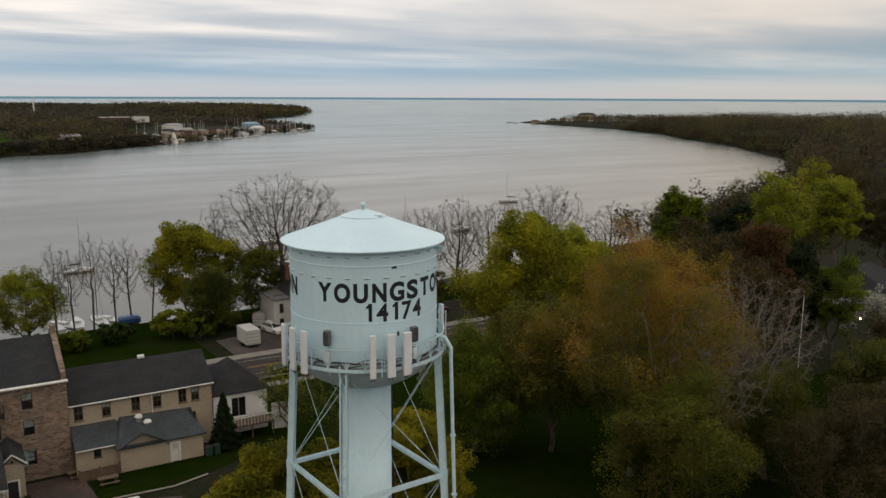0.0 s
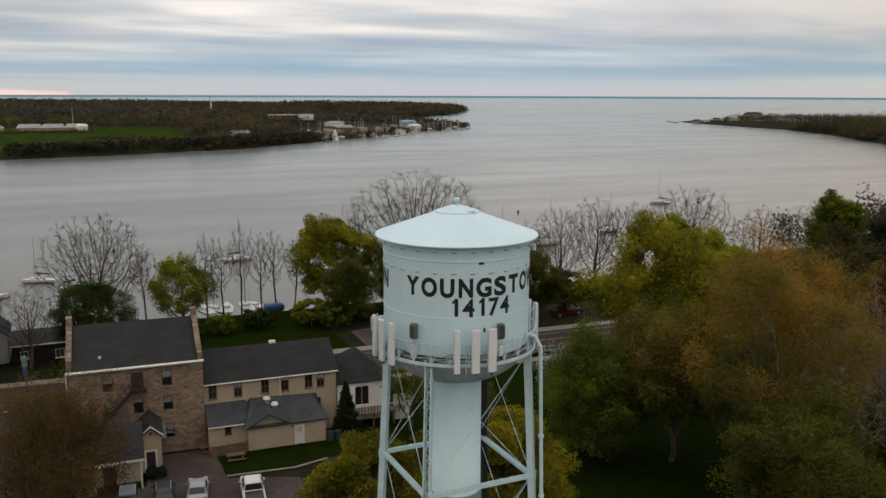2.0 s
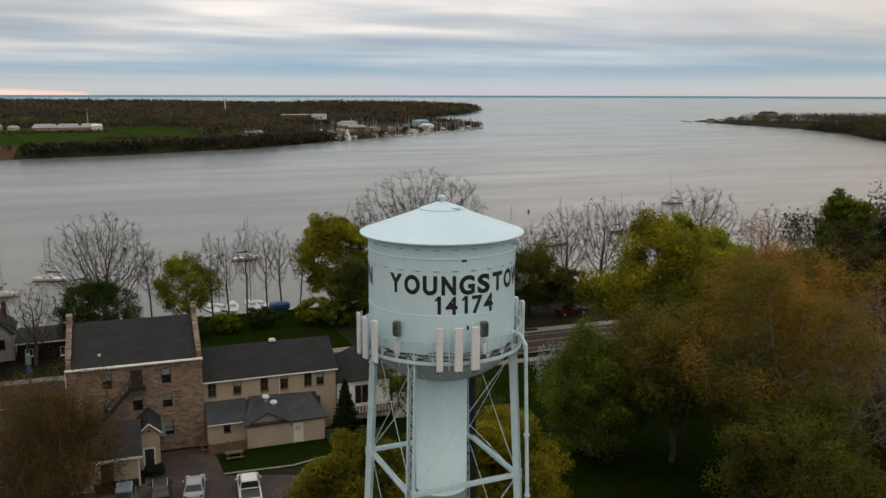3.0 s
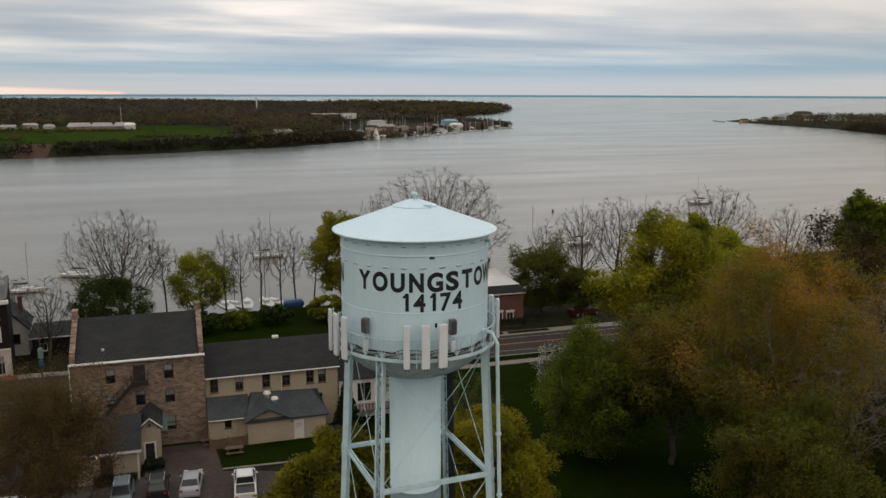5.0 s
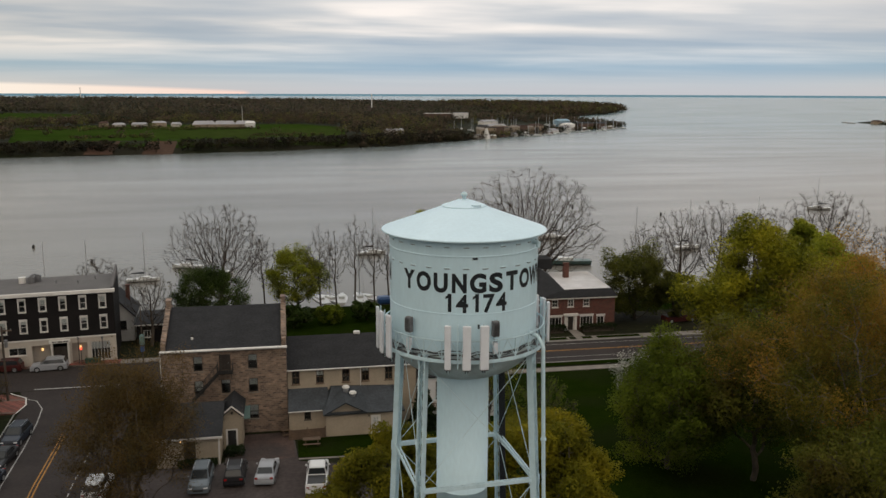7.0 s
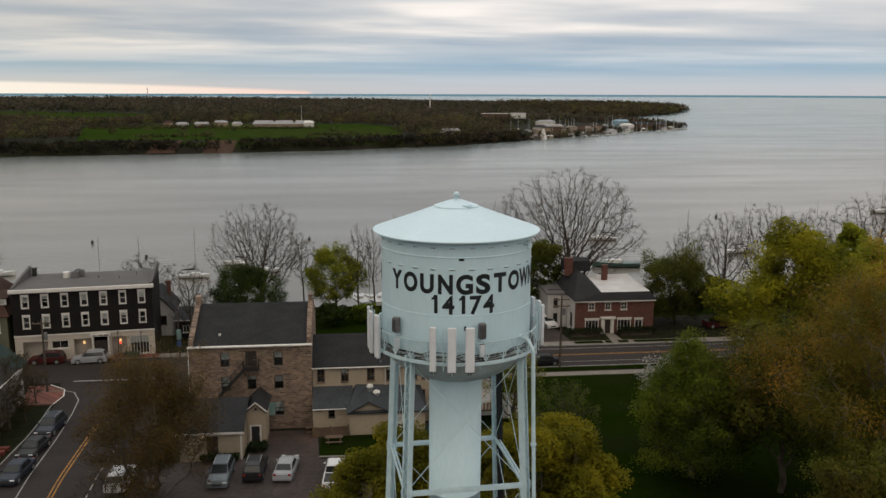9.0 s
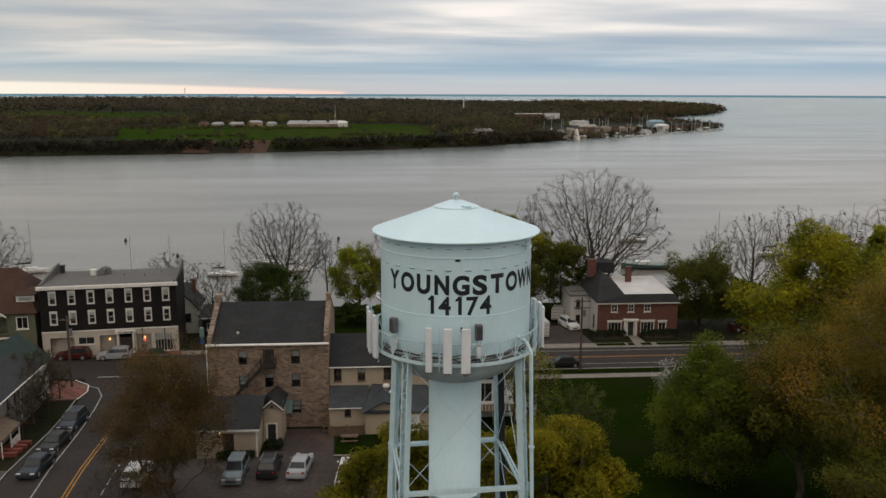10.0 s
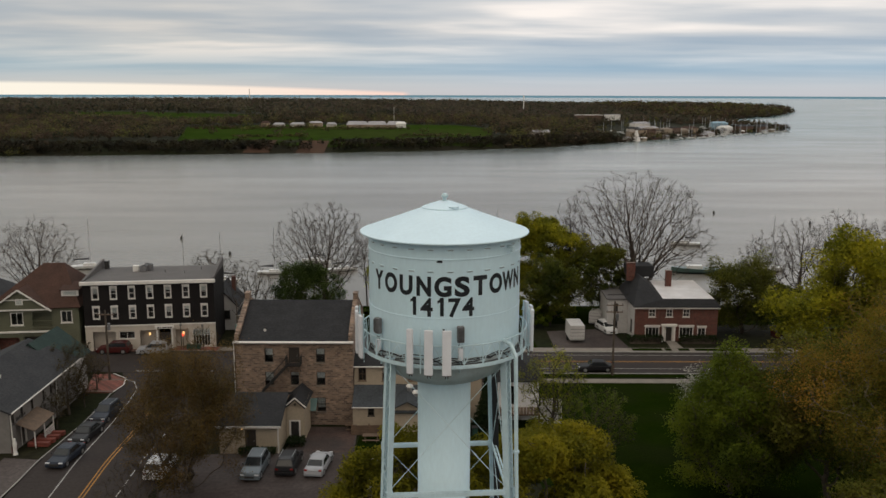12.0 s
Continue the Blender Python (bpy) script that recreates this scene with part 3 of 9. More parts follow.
# overflow pipe beside one leg, feeder cables beside another
bm = bmesh.new()
az = -42.5
pts = [on_ring(az, 4.0, 23.55), on_ring(az, 4.52, 23.42), on_ring(az, 4.86, 22.85)] + [on_ring(az, 4.86 + (22.4 - z) * 0.03, z) for z in (22.4, 15.0, 7.0, 0.1)]
for p, q in zip(pts, pts[1:]):
    tube(bm, p, q, 0.105, sides=12)
for z in (17.9, 14.4, 10.9, 7.4):
    tube(bm, on_ring(az, 4.86 + (22.4 - z) * 0.03, z), on_ring(az, 4.86 + (22.4 - z) * 0.03, z - 0.12), 0.16, sides=12)
part("overflow_pipe", bm, M_STEEL, tower)
for i in range(6):
    bm = bmesh.new()
    off = (i - 2.5) * 0.07
    p = [on_ring(49, leg_r(z) - 0.32, z) + on_ring(139, 1, 0) * (off - 0.44) for z in (22.8, 15.4, 7.6, 0.2)]
    for u, v in zip(p, p[1:]):
        tube(bm, u, v, 0.036, sides=6)
    part("feeder_cable", bm, M_CABLE, tower, "black feeder cable")

# panel antennas with their pipes, and the radio units behind the railing


def antenna(az, w, top, tall, r=4.68):
    a = new("panel_antenna")
    a.parent = tower
    a["label"] = "tall white panel antenna clamped to the balcony"
    a.matrix_local = Matrix.Translation(on_ring(az, r, top - tall)) @ pose(0, 0, 0, 0, 0, az + 90)
    part("radome", B(-w / 2, w / 2, -0.09, 0.07, 0, tall, bevel=0.03), M_ANT, a)
    part("end_cap", B(-w / 2 + 0.02, w / 2 - 0.02, -0.07, 0.05, -0.04, 0), M_GREYBOX, a)
    bm = tube(bmesh.new(), (0, 0.16, -0.25), (0, 0.16, tall + 0.05), 0.035, sides=8)
    part("pipe_mount", bm, M_STEEL, a)
    bm = bmesh.new()
    for z in (0.35, tall - 0.35):
        bm = bmesh.new()
        box(bm, -0.06, 0.06, 0.05, 0.2, z - 0.04, z + 0.04)
        bar(bm, (0, 0.16, z - 0.1), (0, 0.26, z - 0.1), 0.05, 0.05)
        part("clamp", bm, M_STEEL, a)
    bm = bmesh.new()
    for s in (-0.06, 0.06):
        tube(bm, (s, 0.0, -0.04), (s, 0.1, -0.2), 0.018, sides=6)
        tube(bm, (s, 0.1, -0.2), (s * 0.5, 0.3, 0.15), 0.018, sides=6)
    part("cable", bm, M_CABLE, a)


for az, w in ((-111.0, 0.32), (-99.4, 0.42), (-88.6, 0.45), (-180, 0.32), (-168, 0.40), (-157, 0.40), (-6.5, 0.32), (5, 0.40), (16, 0.40)):
    antenna(az, w, 24.58, 2.26)
for az in (-105, -100 + 73):
    bm = tube(bmesh.new(), on_ring(az, 4.5, 22.3), on_ring(az, 4.5, 24.6), 0.03, sides=8)
    part("whip_pole", bm, M_STEEL, tower)
for az in (-79.2, -142.3, 26.0):
    u = new("radio_unit")
    u.parent = tower
    u["label"] = "grey finned radio unit on a short pole"
    u.matrix_local = Matrix.Translation(on_ring(az, 4.22, 22.7)) @ pose(0, 0, 0, 0, 0, az + 90)
    case = part("casing", B(-0.165, 0.165, -0.14, 0.12, 1.15, 1.95, bevel=0.02), M_GREYBOX, u)
    for i in range(7):
        x = -0.144 + i * 0.048
        part("fin", B(x - 0.008, x + 0.008, -0.19, -0.142, 1.23, 1.89), M_GREYBOX, case)
    part("casing", B(-0.12, 0.12, -0.12, 0.1, 0.25, 0.85, bevel=0.02), M_ANT, u, "pale junction box")
    part("pole", tube(bmesh.new(), (0, 0.16, -0.5), (0, 0.16, 1.8), 0.035, sides=8), M_STEEL, u)
    bm = bmesh.new()
    for s in (-0.1, -0.03, 0.05, 0.11):
        tube(bm, (s, 0, 1.0), (s * 0.6, 0.0, 0.68), 0.015, sides=5)
        tube(bm, (s, 0, 0.1), (s * 1.5, 0.1, -0.12), 0.015, sides=5)
    part("cable", bm, M_CABLE, u)
# cable ring lying on the balcony
rng = random.Random(3)
for k in range(3):
    pts = [on_ring(a, 4.03 + 0.07 * k + rng.uniform(-0.03, 0.03), 22.76 + 0.12 * k + rng.uniform(-0.09, 0.14)) for a in range(-200, 30, 6)]
    bm = bmesh.new()
    for p, q in zip(pts, pts[1:]):
        tube(bm, p, q, 0.024, sides=5, caps=False)
    part("cable_run", bm, M_CABLE, tower)
# ---------------------------------------------------------------- building materials


def stone_mat(name, c1, c2, mortar, bw, bh, bump=0.03, mort=0.03, obj=True, offset=0.5):
    m = mat(name, c1, c2, 1.1, 0.9, fine=0.25, obj=obj)
    N, L = m.node_tree.nodes, m.node_tree.links
    b = N["Principled BSDF"]
    old = b.inputs["Base Color"].links[0].from_socket
    tcn = N.new("ShaderNodeTexCoord")
    sp = N.new("ShaderNodeSeparateXYZ")
    L.new(tcn.outputs["Object"], sp.inputs[0])
    ad = N.new("ShaderNodeMath")
    ad.operation = "ADD"
    L.new(sp.outputs[0], ad.inputs[0])
    L.new(sp.outputs[1], ad.inputs[1])
    cb = N.new("ShaderNodeCombineXYZ")
    L.new(ad.outputs[0], cb.inputs[0])
    L.new(sp.outputs[2], cb.inputs[1])
    br = N.new("ShaderNodeTexBrick")
    br.offset = offset
    br.inputs["Scale"].default_value = 1.0
    br.inputs["Brick Width"].default_value, br.inputs["Row Height"].default_value = bw, bh
    br.inputs["Mortar Size"].default_value, br.inputs["Mortar Smooth"].default_value = mort, 0.4
    br.inputs["Color1"].default_value, br.inputs["Color2"].default_value = (0.45, 0.43, 0.42, 1), (1.5, 1.42, 1.35, 1)
    br.inputs["Mortar"].default_value = (1, 1, 1, 1)
    L.new(cb.outputs[0], br.inputs["Vector"])
    mx = N.new("ShaderNodeMix")
    mx.data_type, mx.blend_type = "RGBA", "MULTIPLY"
    mx.inputs[0].default_value = 0.85
    L.new(old, mx.inputs[6])
    L.new(br.outputs["Color"], mx.inputs[7])
    m2 = N.new("ShaderNodeMix")
    m2.data_type = "RGBA"
    L.new(br.outputs["Fac"], m2.inputs[0])
    L.new(mx.outputs[2], m2.inputs[6])
    m2.inputs[7].default_value = (*mortar, 1)
    L.new(m2.outputs[2], b.inputs["Base Color"])
    bp = N.new("ShaderNodeBump")
    bp.invert = True
    bp.inputs["Strength"].default_value, bp.inputs["Distance"].default_value = 0.8, bump
    L.new(br.outputs["Fac"], bp.inputs["Height"])
    L.new(bp.outputs[0], b.inputs["Normal"])
    return m


def siding_mat(name, c1, c2, pitch=0.13):
    """Lapped boards: a saw-tooth relief up the wall."""
    m = mat(name, c1, c2, 0.6, 0.7, fine=0.07)
    N, L = m.node_tree.nodes, m.node_tree.links
    geo = N.new("ShaderNodeNewGeometry")
    sp = N.new("ShaderNodeSeparateXYZ")
    L.new(geo.outputs["Position"], sp.inputs[0])
    dv = N.new("ShaderNodeMath")
    dv.operation = "DIVIDE"
    dv.inputs[1].default_value = pitch
    L.new(sp.outputs[2], dv.inputs[0])
    fr = N.new("ShaderNodeMath")
    fr.operation = "FRACT"
    L.new(dv.outputs[0], fr.inputs[0])
    bp = N.new("ShaderNodeBump")
    bp.invert = True
    bp.inputs["Strength"].default_value, bp.inputs["Distance"].default_value = 0.7, 0.03
    L.new(fr.outputs[0], bp.inputs["Height"])
    L.new(bp.outputs[0], N["Principled BSDF"].inputs["Normal"])
    return m


M_STONE = stone_mat("rubble_stone", (0.235, 0.170, 0.128), (0.150, 0.106, 0.080), (0.210, 0.172, 0.140), 0.44, 0.21, 0.05, 0.025)
M_BRICK = stone_mat("red_brick", (0.12, 0.036, 0.026), (0.09, 0.028, 0.02), (0.10, 0.065, 0.052), 0.22, 0.075, 0.008, 0.012)
M_PAVER = stone_mat("brick_paving", (0.20, 0.065, 0.045), (0.16, 0.05, 0.038), (0.13, 0.08, 0.06), 0.2, 0.1, 0.004, 0.01)
M_DARKROOF = mat("dark_shingles", (0.027, 0.0275, 0.030), (0.0205, 0.021, 0.023), 0.5, 0.92, fine=0.25, bump=0.02, bscale=9, stretch=(1, 1, 3), spec=0.2)
M_GREYROOF = mat("grey_shingles", (0.036, 0.037, 0.040), (0.028, 0.029, 0.032), 0.5, 0.92, fine=0.25, bump=0.02, bscale=9, spec=0.2)
M_BLUEROOF = mat("slate_blue_shingles", (0.052, 0.058, 0.066), (0.04, 0.045, 0.05), 0.5, 0.9, fine=0.2, bump=0.02, bscale=9, spec=0.2)
M_BROWNROOF = mat("brown_shingles", (0.060, 0.032, 0.024), (0.046, 0.026, 0.02), 0.6, 0.92, fine=0.25, bump=0.02, bscale=9, spec=0.2)
M_TEALROOF = mat("green_shingles", (0.018, 0.036, 0.032), (0.014, 0.028, 0.025), 0.6, 0.85, fine=0.2, bump=0.02, bscale=9, spec=0.3)
M_BEIGE = siding_mat("beige_siding", (0.325, 0.268, 0.200), (0.285, 0.234, 0.174))
M_WHITESID = siding_mat("white_siding", (0.42, 0.41, 0.40), (0.36, 0.35, 0.34))
M_GREENSID = siding_mat("olive_siding", (0.085, 0.088, 0.052), (0.07, 0.072, 0.043))
M_BLACKWALL = siding_mat("black_stained_boards", (0.009, 0.008, 0.008), (0.013, 0.011, 0.011), 0.2)
M_BLACKWALL.node_tree.nodes["Principled BSDF"].inputs["Specular IOR Level"].default_value = 0.12
M_WHITECLAP = siding_mat("bright_white_siding", (0.72, 0.72, 0.72), (0.64, 0.64, 0.64))
# pale siding darkened in its colour for the shade on the shop house
M_SHADESID = siding_mat("shaded_pale_siding", (0.155, 0.145, 0.136), (0.125, 0.116, 0.108))
M_CREAM = mat("cream_paint", (0.43, 0.385, 0.33), (0.38, 0.34, 0.29), 0.8, 0.6, fine=0.05)
M_TRIM = mat("white_trim", (0.62, 0.60, 0.57), (0.55, 0.53, 0.50), 1.0, 0.55, fine=0.05)
M_DARKTRIM = mat("dark_brown_trim", (0.035, 0.026, 0.02), (0.025, 0.019, 0.015), 1.5, 0.6)
M_TEALPAINT = mat("teal_awning_canvas", (0.12, 0.19, 0.18), (0.09, 0.15, 0.14), 1.0, 0.7, fine=0.1)
M_MEMBRANE = mat("white_roof_membrane", (0.62, 0.60, 0.60), (0.52, 0.50, 0.50), 0.5, 0.6, c3=(0.45, 0.42, 0.40), fine=0.06)
M_GRAVELROOF = mat("grey_roof_felt", (0.10, 0.093, 0.092), (0.078, 0.073, 0.072), 0.5, 0.9, c3=(0.085, 0.08, 0.08), fine=0.15)
M_BLUEPAINT = mat("blue_paint", (0.02, 0.07, 0.20), (0.016, 0.055, 0.16), 1.0, 0.5)
M_REDWOOD = mat("red_stained_timber", (0.16, 0.035, 0.02), (0.11, 0.025, 0.016), 1.5, 0.8, fine=0.2)
M_WOOD = mat("weathered_timber", (0.13, 0.085, 0.055), (0.09, 0.06, 0.04), 1.5, 0.85, fine=0.2)
M_GREENPAINT = mat("dark_green_paint", (0.015, 0.05, 0.035), (0.012, 0.04, 0.028), 1.0, 0.5)
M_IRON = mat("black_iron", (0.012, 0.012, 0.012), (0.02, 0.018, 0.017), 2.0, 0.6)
M_ALU = mat("bare_metal", (0.48, 0.49, 0.50), (0.38, 0.39, 0.40), 2.0, 0.35, 0.8)
# pale colour that imitates the sky reflected in window panes
M_SKYSHEEN = mat("window_sky_sheen", (0.55, 0.54, 0.52), (0.46, 0.45, 0.44), 2.0, 0.8)
M_LAMP = glow_mat("warm_lamp", (1.0, 0.62, 0.25), 14.0)
M_DIMLAMP = glow_mat("dim_warm_lamp", (1.0, 0.62, 0.25), 1.3)
M_REDLAMP = glow_mat("red_signal", (1.0, 0.10, 0.05), 1.2)
M_GLASS = bpy.data.materials.new("window_glass")
M_GLASS.use_nodes = True
_b = M_GLASS.node_tree.nodes["Principled BSDF"]
_b.inputs["Base Color"].default_value = (0.80, 0.85, 0.86, 1)
_b.inputs["Roughness"].default_value = 0.06
_b.inputs["Transmission Weight"].default_value = 1.0
_b.inputs["IOR"].default_value = 1.35


# ---------------------------------------------------------------- building kit
class House:
    """A building: an Empty at its front corner; x runs along the front, y goes in, z is up from the ground."""

    def __init__(self, name, label, category, at, rz=0.0):
        self.ob = thing(name, label, category, at, rz)

    def wall(self, p0, p1, z0, z1, material, openings=(), thick=0.28, name="wall"):
        """An outer wall from p0 to p1 (seen from outside, left to right), with openings (u0, u1, v0, v1) through it."""
        L = math.hypot(p1[0] - p0[0], p1[1] - p0[1])
        trim = thick + 0.003 if abs(p1[0] - p0[0]) < 1e-6 else 0.0
        us = sorted({trim, L - trim, *[round(o[i], 4) for o in openings for i in (0, 1)]})
        vs = sorted({z0, z1, *[round(o[i], 4) for o in openings for i in (2, 3)]})
        bm = bmesh.new()
        solid = lambda i, j: 0 <= i < len(us) - 1 and 0 <= j < len(vs) - 1 and not any(
            o[0] - 1e-3 < (us[i] + us[i + 1]) / 2 < o[1] + 1e-3 and o[2] - 1e-3 < (vs[j] + vs[j + 1]) / 2 < o[3] + 1e-3 for o in openings)
        for i in range(len(us) - 1):
            for j in range(len(vs) - 1):
                if not solid(i, j):
                    continue
                a, b, c, d = us[i], us[i + 1], vs[j], vs[j + 1]
                q = lambda *pts: bm.faces.new([bm.verts.new(p) for p in pts])
                q((a, 0, c), (b, 0, c), (b, 0, d), (a, 0, d))
                q((b, thick, c), (a, thick, c), (a, thick, d), (b, thick, d))
                if not solid(i - 1, j):
                    q((a, thick, c), (a, 0, c), (a, 0, d), (a, thick, d))
                if not solid(i + 1, j):
                    q((b, 0, c), (b, thick, c), (b, thick, d), (b, 0, d))
                if not solid(i, j - 1):
                    q((a, thick, c), (b, thick, c), (b, 0, c), (a, 0, c))
                if not solid(i, j + 1):
                    q((a, 0, d), (b, 0, d), (b, thick, d), (a, thick, d))
        bmesh.ops.remove_doubles(bm, verts=bm.verts[:], dist=1e-4)
        ob = part(name, bm, material, self.ob)
        self.W = pose(p0[0], p0[1], 0, 0, 0, math.degrees(math.atan2(p1[1] - p0[1], p1[0] - p0[0])))
        ob.matrix_local = self.W
        return ob

    def window(self, u0, u1, v0, v1, frame_m=None, sashes=(1, 2), sill=True, blind=0.0, head=None, deep=0.12, name="window", fw=0.07):
        """A window in the opening of the wall built last."""
        frame_m = frame_m or M_TRIM
        w = new(name)
        w.parent = self.ob
        w.matrix_local = self.W @ pose(u0, 0, v0)
        a, h = u1 - u0, v1 - v0
        bm = bmesh.new()
        box(bm, 0, fw, deep - 0.05, deep + 0.05, 0, h)
        box(bm, a - fw, a, deep - 0.05, deep + 0.05, 0, h)
        box(bm, fw, a - fw, deep - 0.05, deep + 0.05, 0, fw)
        box(bm, fw, a - fw, deep - 0.05, deep + 0.05, h - fw, h)
        part("frame", bm, frame_m, w)
        nx_, nz_ = sashes
        bm = bmesh.new()
        for i in range(1, nx_):
            x = a * i / nx_
            box(bm, x - 0.025, x + 0.025, deep - 0.03, deep + 0.03, fw, h - fw)
        for j in range(1, nz_):
            z = h * j / nz_
            box(bm, fw, a - fw, deep - 0.035, deep + 0.025, z - 0.03, z + 0.03)
        if nx_ * nz_ > 1:
            part("sash_bar", bm, frame_m, w)
        else:
            bm.free()
        part("pane", B(fw, a - fw, deep + 0.03, deep + 0.04, fw, h - fw), M_GLASS, w)
        # pale sheet behind the upper pane, standing in for reflected sky
        if blind:
            part("blind", B(fw, a - fw, deep + 0.06, deep + 0.07, h * (1 - blind), h - fw), M_SKYSHEEN, w)
        # a thin black plate stands in for the darkness of the room
        part("room_dark", B(-0.1, a + 0.1, 0.30, 0.32, -0.1, h + 0.1), M_IRON, w, "black plate painted as the room's darkness behind the glass")
        if sill:
            part("sill", B(-0.08, a + 0.08, -0.07, deep - 0.05, -0.1, -0.004, bevel=0.01), frame_m if sill is True else sill, w)
        if head:
            part("lintel", B(-0.1, a + 0.1, -0.06, 0.02, h + 0.004, h + head, bevel=0.01), frame_m, w)
        return w

    def door(self, u0, u1, v0, v1, door_m, frame_m=None, deep=0.12, light=False):
        frame_m = frame_m or M_TRIM
        d = new("door")
        d.parent = self.ob
        d.matrix_local = self.W @ pose(u0, 0, v0)
        a, h = u1 - u0, v1 - v0
        bm = bmesh.new()
        box(bm, -0.12, 0.05, -0.03, deep, 0, h + 0.12)
        box(bm, a - 0.05, a + 0.12, -0.03, deep, 0, h + 0.12)
        box(bm, 0.05, a - 0.05, -0.03, deep, h - 0.03, h + 0.12)
        part("frame", bm, frame_m, d)
        bm = B(0.05, a - 0.05, deep, deep + 0.05, 0, h - 0.03)
        for z0, z1 in ((0.12, 0.42), (0.5, 0.95)):
            box(bm, 0.05 + a * 0.12, a * 0.46, deep - 0.012, deep, z0 * h, z1 * h * 0.97)
            box(bm, a * 0.54, a - 0.05 - a * 0.12, deep - 0.012, deep, z0 * h, z1 * h * 0.97)
        part("leaf", bm, door_m, d)
        if light:
            bm = bmesh.new()
            for i in range(3):
                for j in range(2):
                    box(bm, a * (0.2 + 0.22 * i), a * (0.37 + 0.22 * i), deep - 0.02, deep - 0.013, h * (0.66 + 0.12 * j), h * (0.76 + 0.12 * j))
            part("pane", bm, M_GLASS, d)
        part("handle", B(a * 0.85, a * 0.89, deep - 0.06, deep, h * 0.45, h * 0.52), M_ALU, d)
        return d

    def slab(self, pts, material, name="roof", thick=0.16, parent=None, label=""):
        """A sloping roof plane through the given corners (counter-clockwise from above)."""
        vs = [Vector(p) for p in pts]
        nrm = (vs[1] - vs[0]).cross(vs[2] - vs[1]).normalized()
        bm = bmesh.new()
        a = [bm.verts.new(v) for v in vs]
        b = [bm.verts.new(v - nrm * thick) for v in vs]
        bm.faces.new(a)
        bm.faces.new(b[::-1])
        n = len(vs)
        for i in range(n):
            bm.faces.new((b[i], b[(i + 1) % n], a[(i + 1) % n], a[i]))
        return part(name, bm, material, parent or self.ob, label)

    def gable(self, x0, x1, y0, y1, ze, zr, material, along="x", over=0.35, ends=0.25, gable_m=None):
        """A pitched roof with its ridge along x or y, and the gable triangles under it."""
        if along == "x":
            ym = (y0 + y1) / 2
            sl = (zr - ze) / (ym - y0)
            a, b = x0 - ends, x1 + ends
            zo = ze - over * sl
            self.slab([(a, y0 - over, zo), (b, y0 - over, zo), (b, ym, zr), (a, ym, zr)], material)
            self.slab([(b, y1 + over, zo), (a, y1 + over, zo), (a, ym, zr), (b, ym, zr)], material)
            tri_pts = lambda x: [(x, y0, ze), (x, y1, ze), (x, ym, zr)]
            tris = [(x0, 1), (x1, -1)]
            if gable_m:
                for x, s in tris:
                    bm = bmesh.new()
                    p = [bm.verts.new((px, py, pz - 0.02)) for px, py, pz in tri_pts(x)]
                    q = [bm.verts.new((px + s * 0.2, py, pz - 0.02)) for px, py, pz in tri_pts(x)]
                    bm.faces.new(p)
                    bm.faces.new(q[::-1])
                    for i in range(3):
                        bm.faces.new((p[i], q[i], q[(i + 1) % 3], p[(i + 1) % 3]))
                    bmesh.ops.recalc_face_normals(bm, faces=bm.faces[:])
                    part("gable_wall", bm, gable_m, self.ob)
        else:
            xm = (x0 + x1) / 2
            sl = (zr - ze) / (xm - x0)
            a, b = y0 - ends, y1 + ends
            zo = ze - over * sl
            self.slab([(x0 - over, b, zo), (x0 - over, a, zo), (xm, a, zr), (xm, b, zr)], material)
            self.slab([(x1 + over, a, zo), (x1 + over, b, zo), (xm, b, zr), (xm, a, zr)], material)
            if gable_m:
                for y, s in ((y0, 1), (y1, -1)):
                    bm = bmesh.new()
                    tp = [(x0, y, ze), (x1, y, ze), (xm, y, zr)]
                    p = [bm.verts.new((px, py, pz - 0.02)) for px, py, pz in tp]
                    q = [bm.verts.new((px, py + s * 0.2, pz - 0.02)) for px, py, pz in tp]
                    bm.faces.new(p)
                    bm.faces.new(q[::-1])
                    for i in range(3):
                        bm.faces.new((p[i], q[i], q[(i + 1) % 3], p[(i + 1) % 3]))
                    bmesh.ops.recalc_face_normals(bm, faces=bm.faces[:])
                    part("gable_wall", bm, gable_m, self.ob)

    def hip(self, x0, x1, y0, y1, ze, zr, material, over=0.35, inset=None):
        """A hipped roof with the ridge along its longer side."""
        x0, x1, y0, y1 = x0 - over, x1 + over, y0 - over, y1 + over
        w, d = x1 - x0, y1 - y0
        k = inset if inset is not None else min(w, d) / 2
        if w >= d:
            r0, r1 = (x0 + k, (y0 + y1) / 2, zr), (x1 - k, (y0 + y1) / 2, zr)
            self.slab([(x0, y0, ze), (x1, y0, ze), r1, r0], material)
            self.slab([(x1, y1, ze), (x0, y1, ze), r0, r1], material)
            self.slab([(x0, y1, ze), (x0, y0, ze), r0], material)
            self.slab([(x1, y0, ze), (x1, y1, ze), r1], material)
        else:
            r0, r1 = ((x0 + x1) / 2, y0 + k, zr), ((x0 + x1) / 2, y1 - k, zr)
            self.slab([(x0, y1, ze), (x0, y0, ze), r0, r1], material)
            self.slab([(x1, y0, ze), (x1, y1, ze), r1, r0], material)
            self.slab([(x0, y0, ze), (x1, y0, ze), r0], material)
            self.slab([(x1, y1, ze), (x0, y1, ze), r1], material)

    def add(self, name, bm, material, label=""):
        return part(name, bm, material, self.ob, label)

    def chimney(self, x, y, z0, z1, w, d, material, cap=None):
        c = part("chimney", B(x - w / 2, x + w / 2, y - d / 2, y + d / 2, z0, z1, bevel=0.02), material, self.ob)
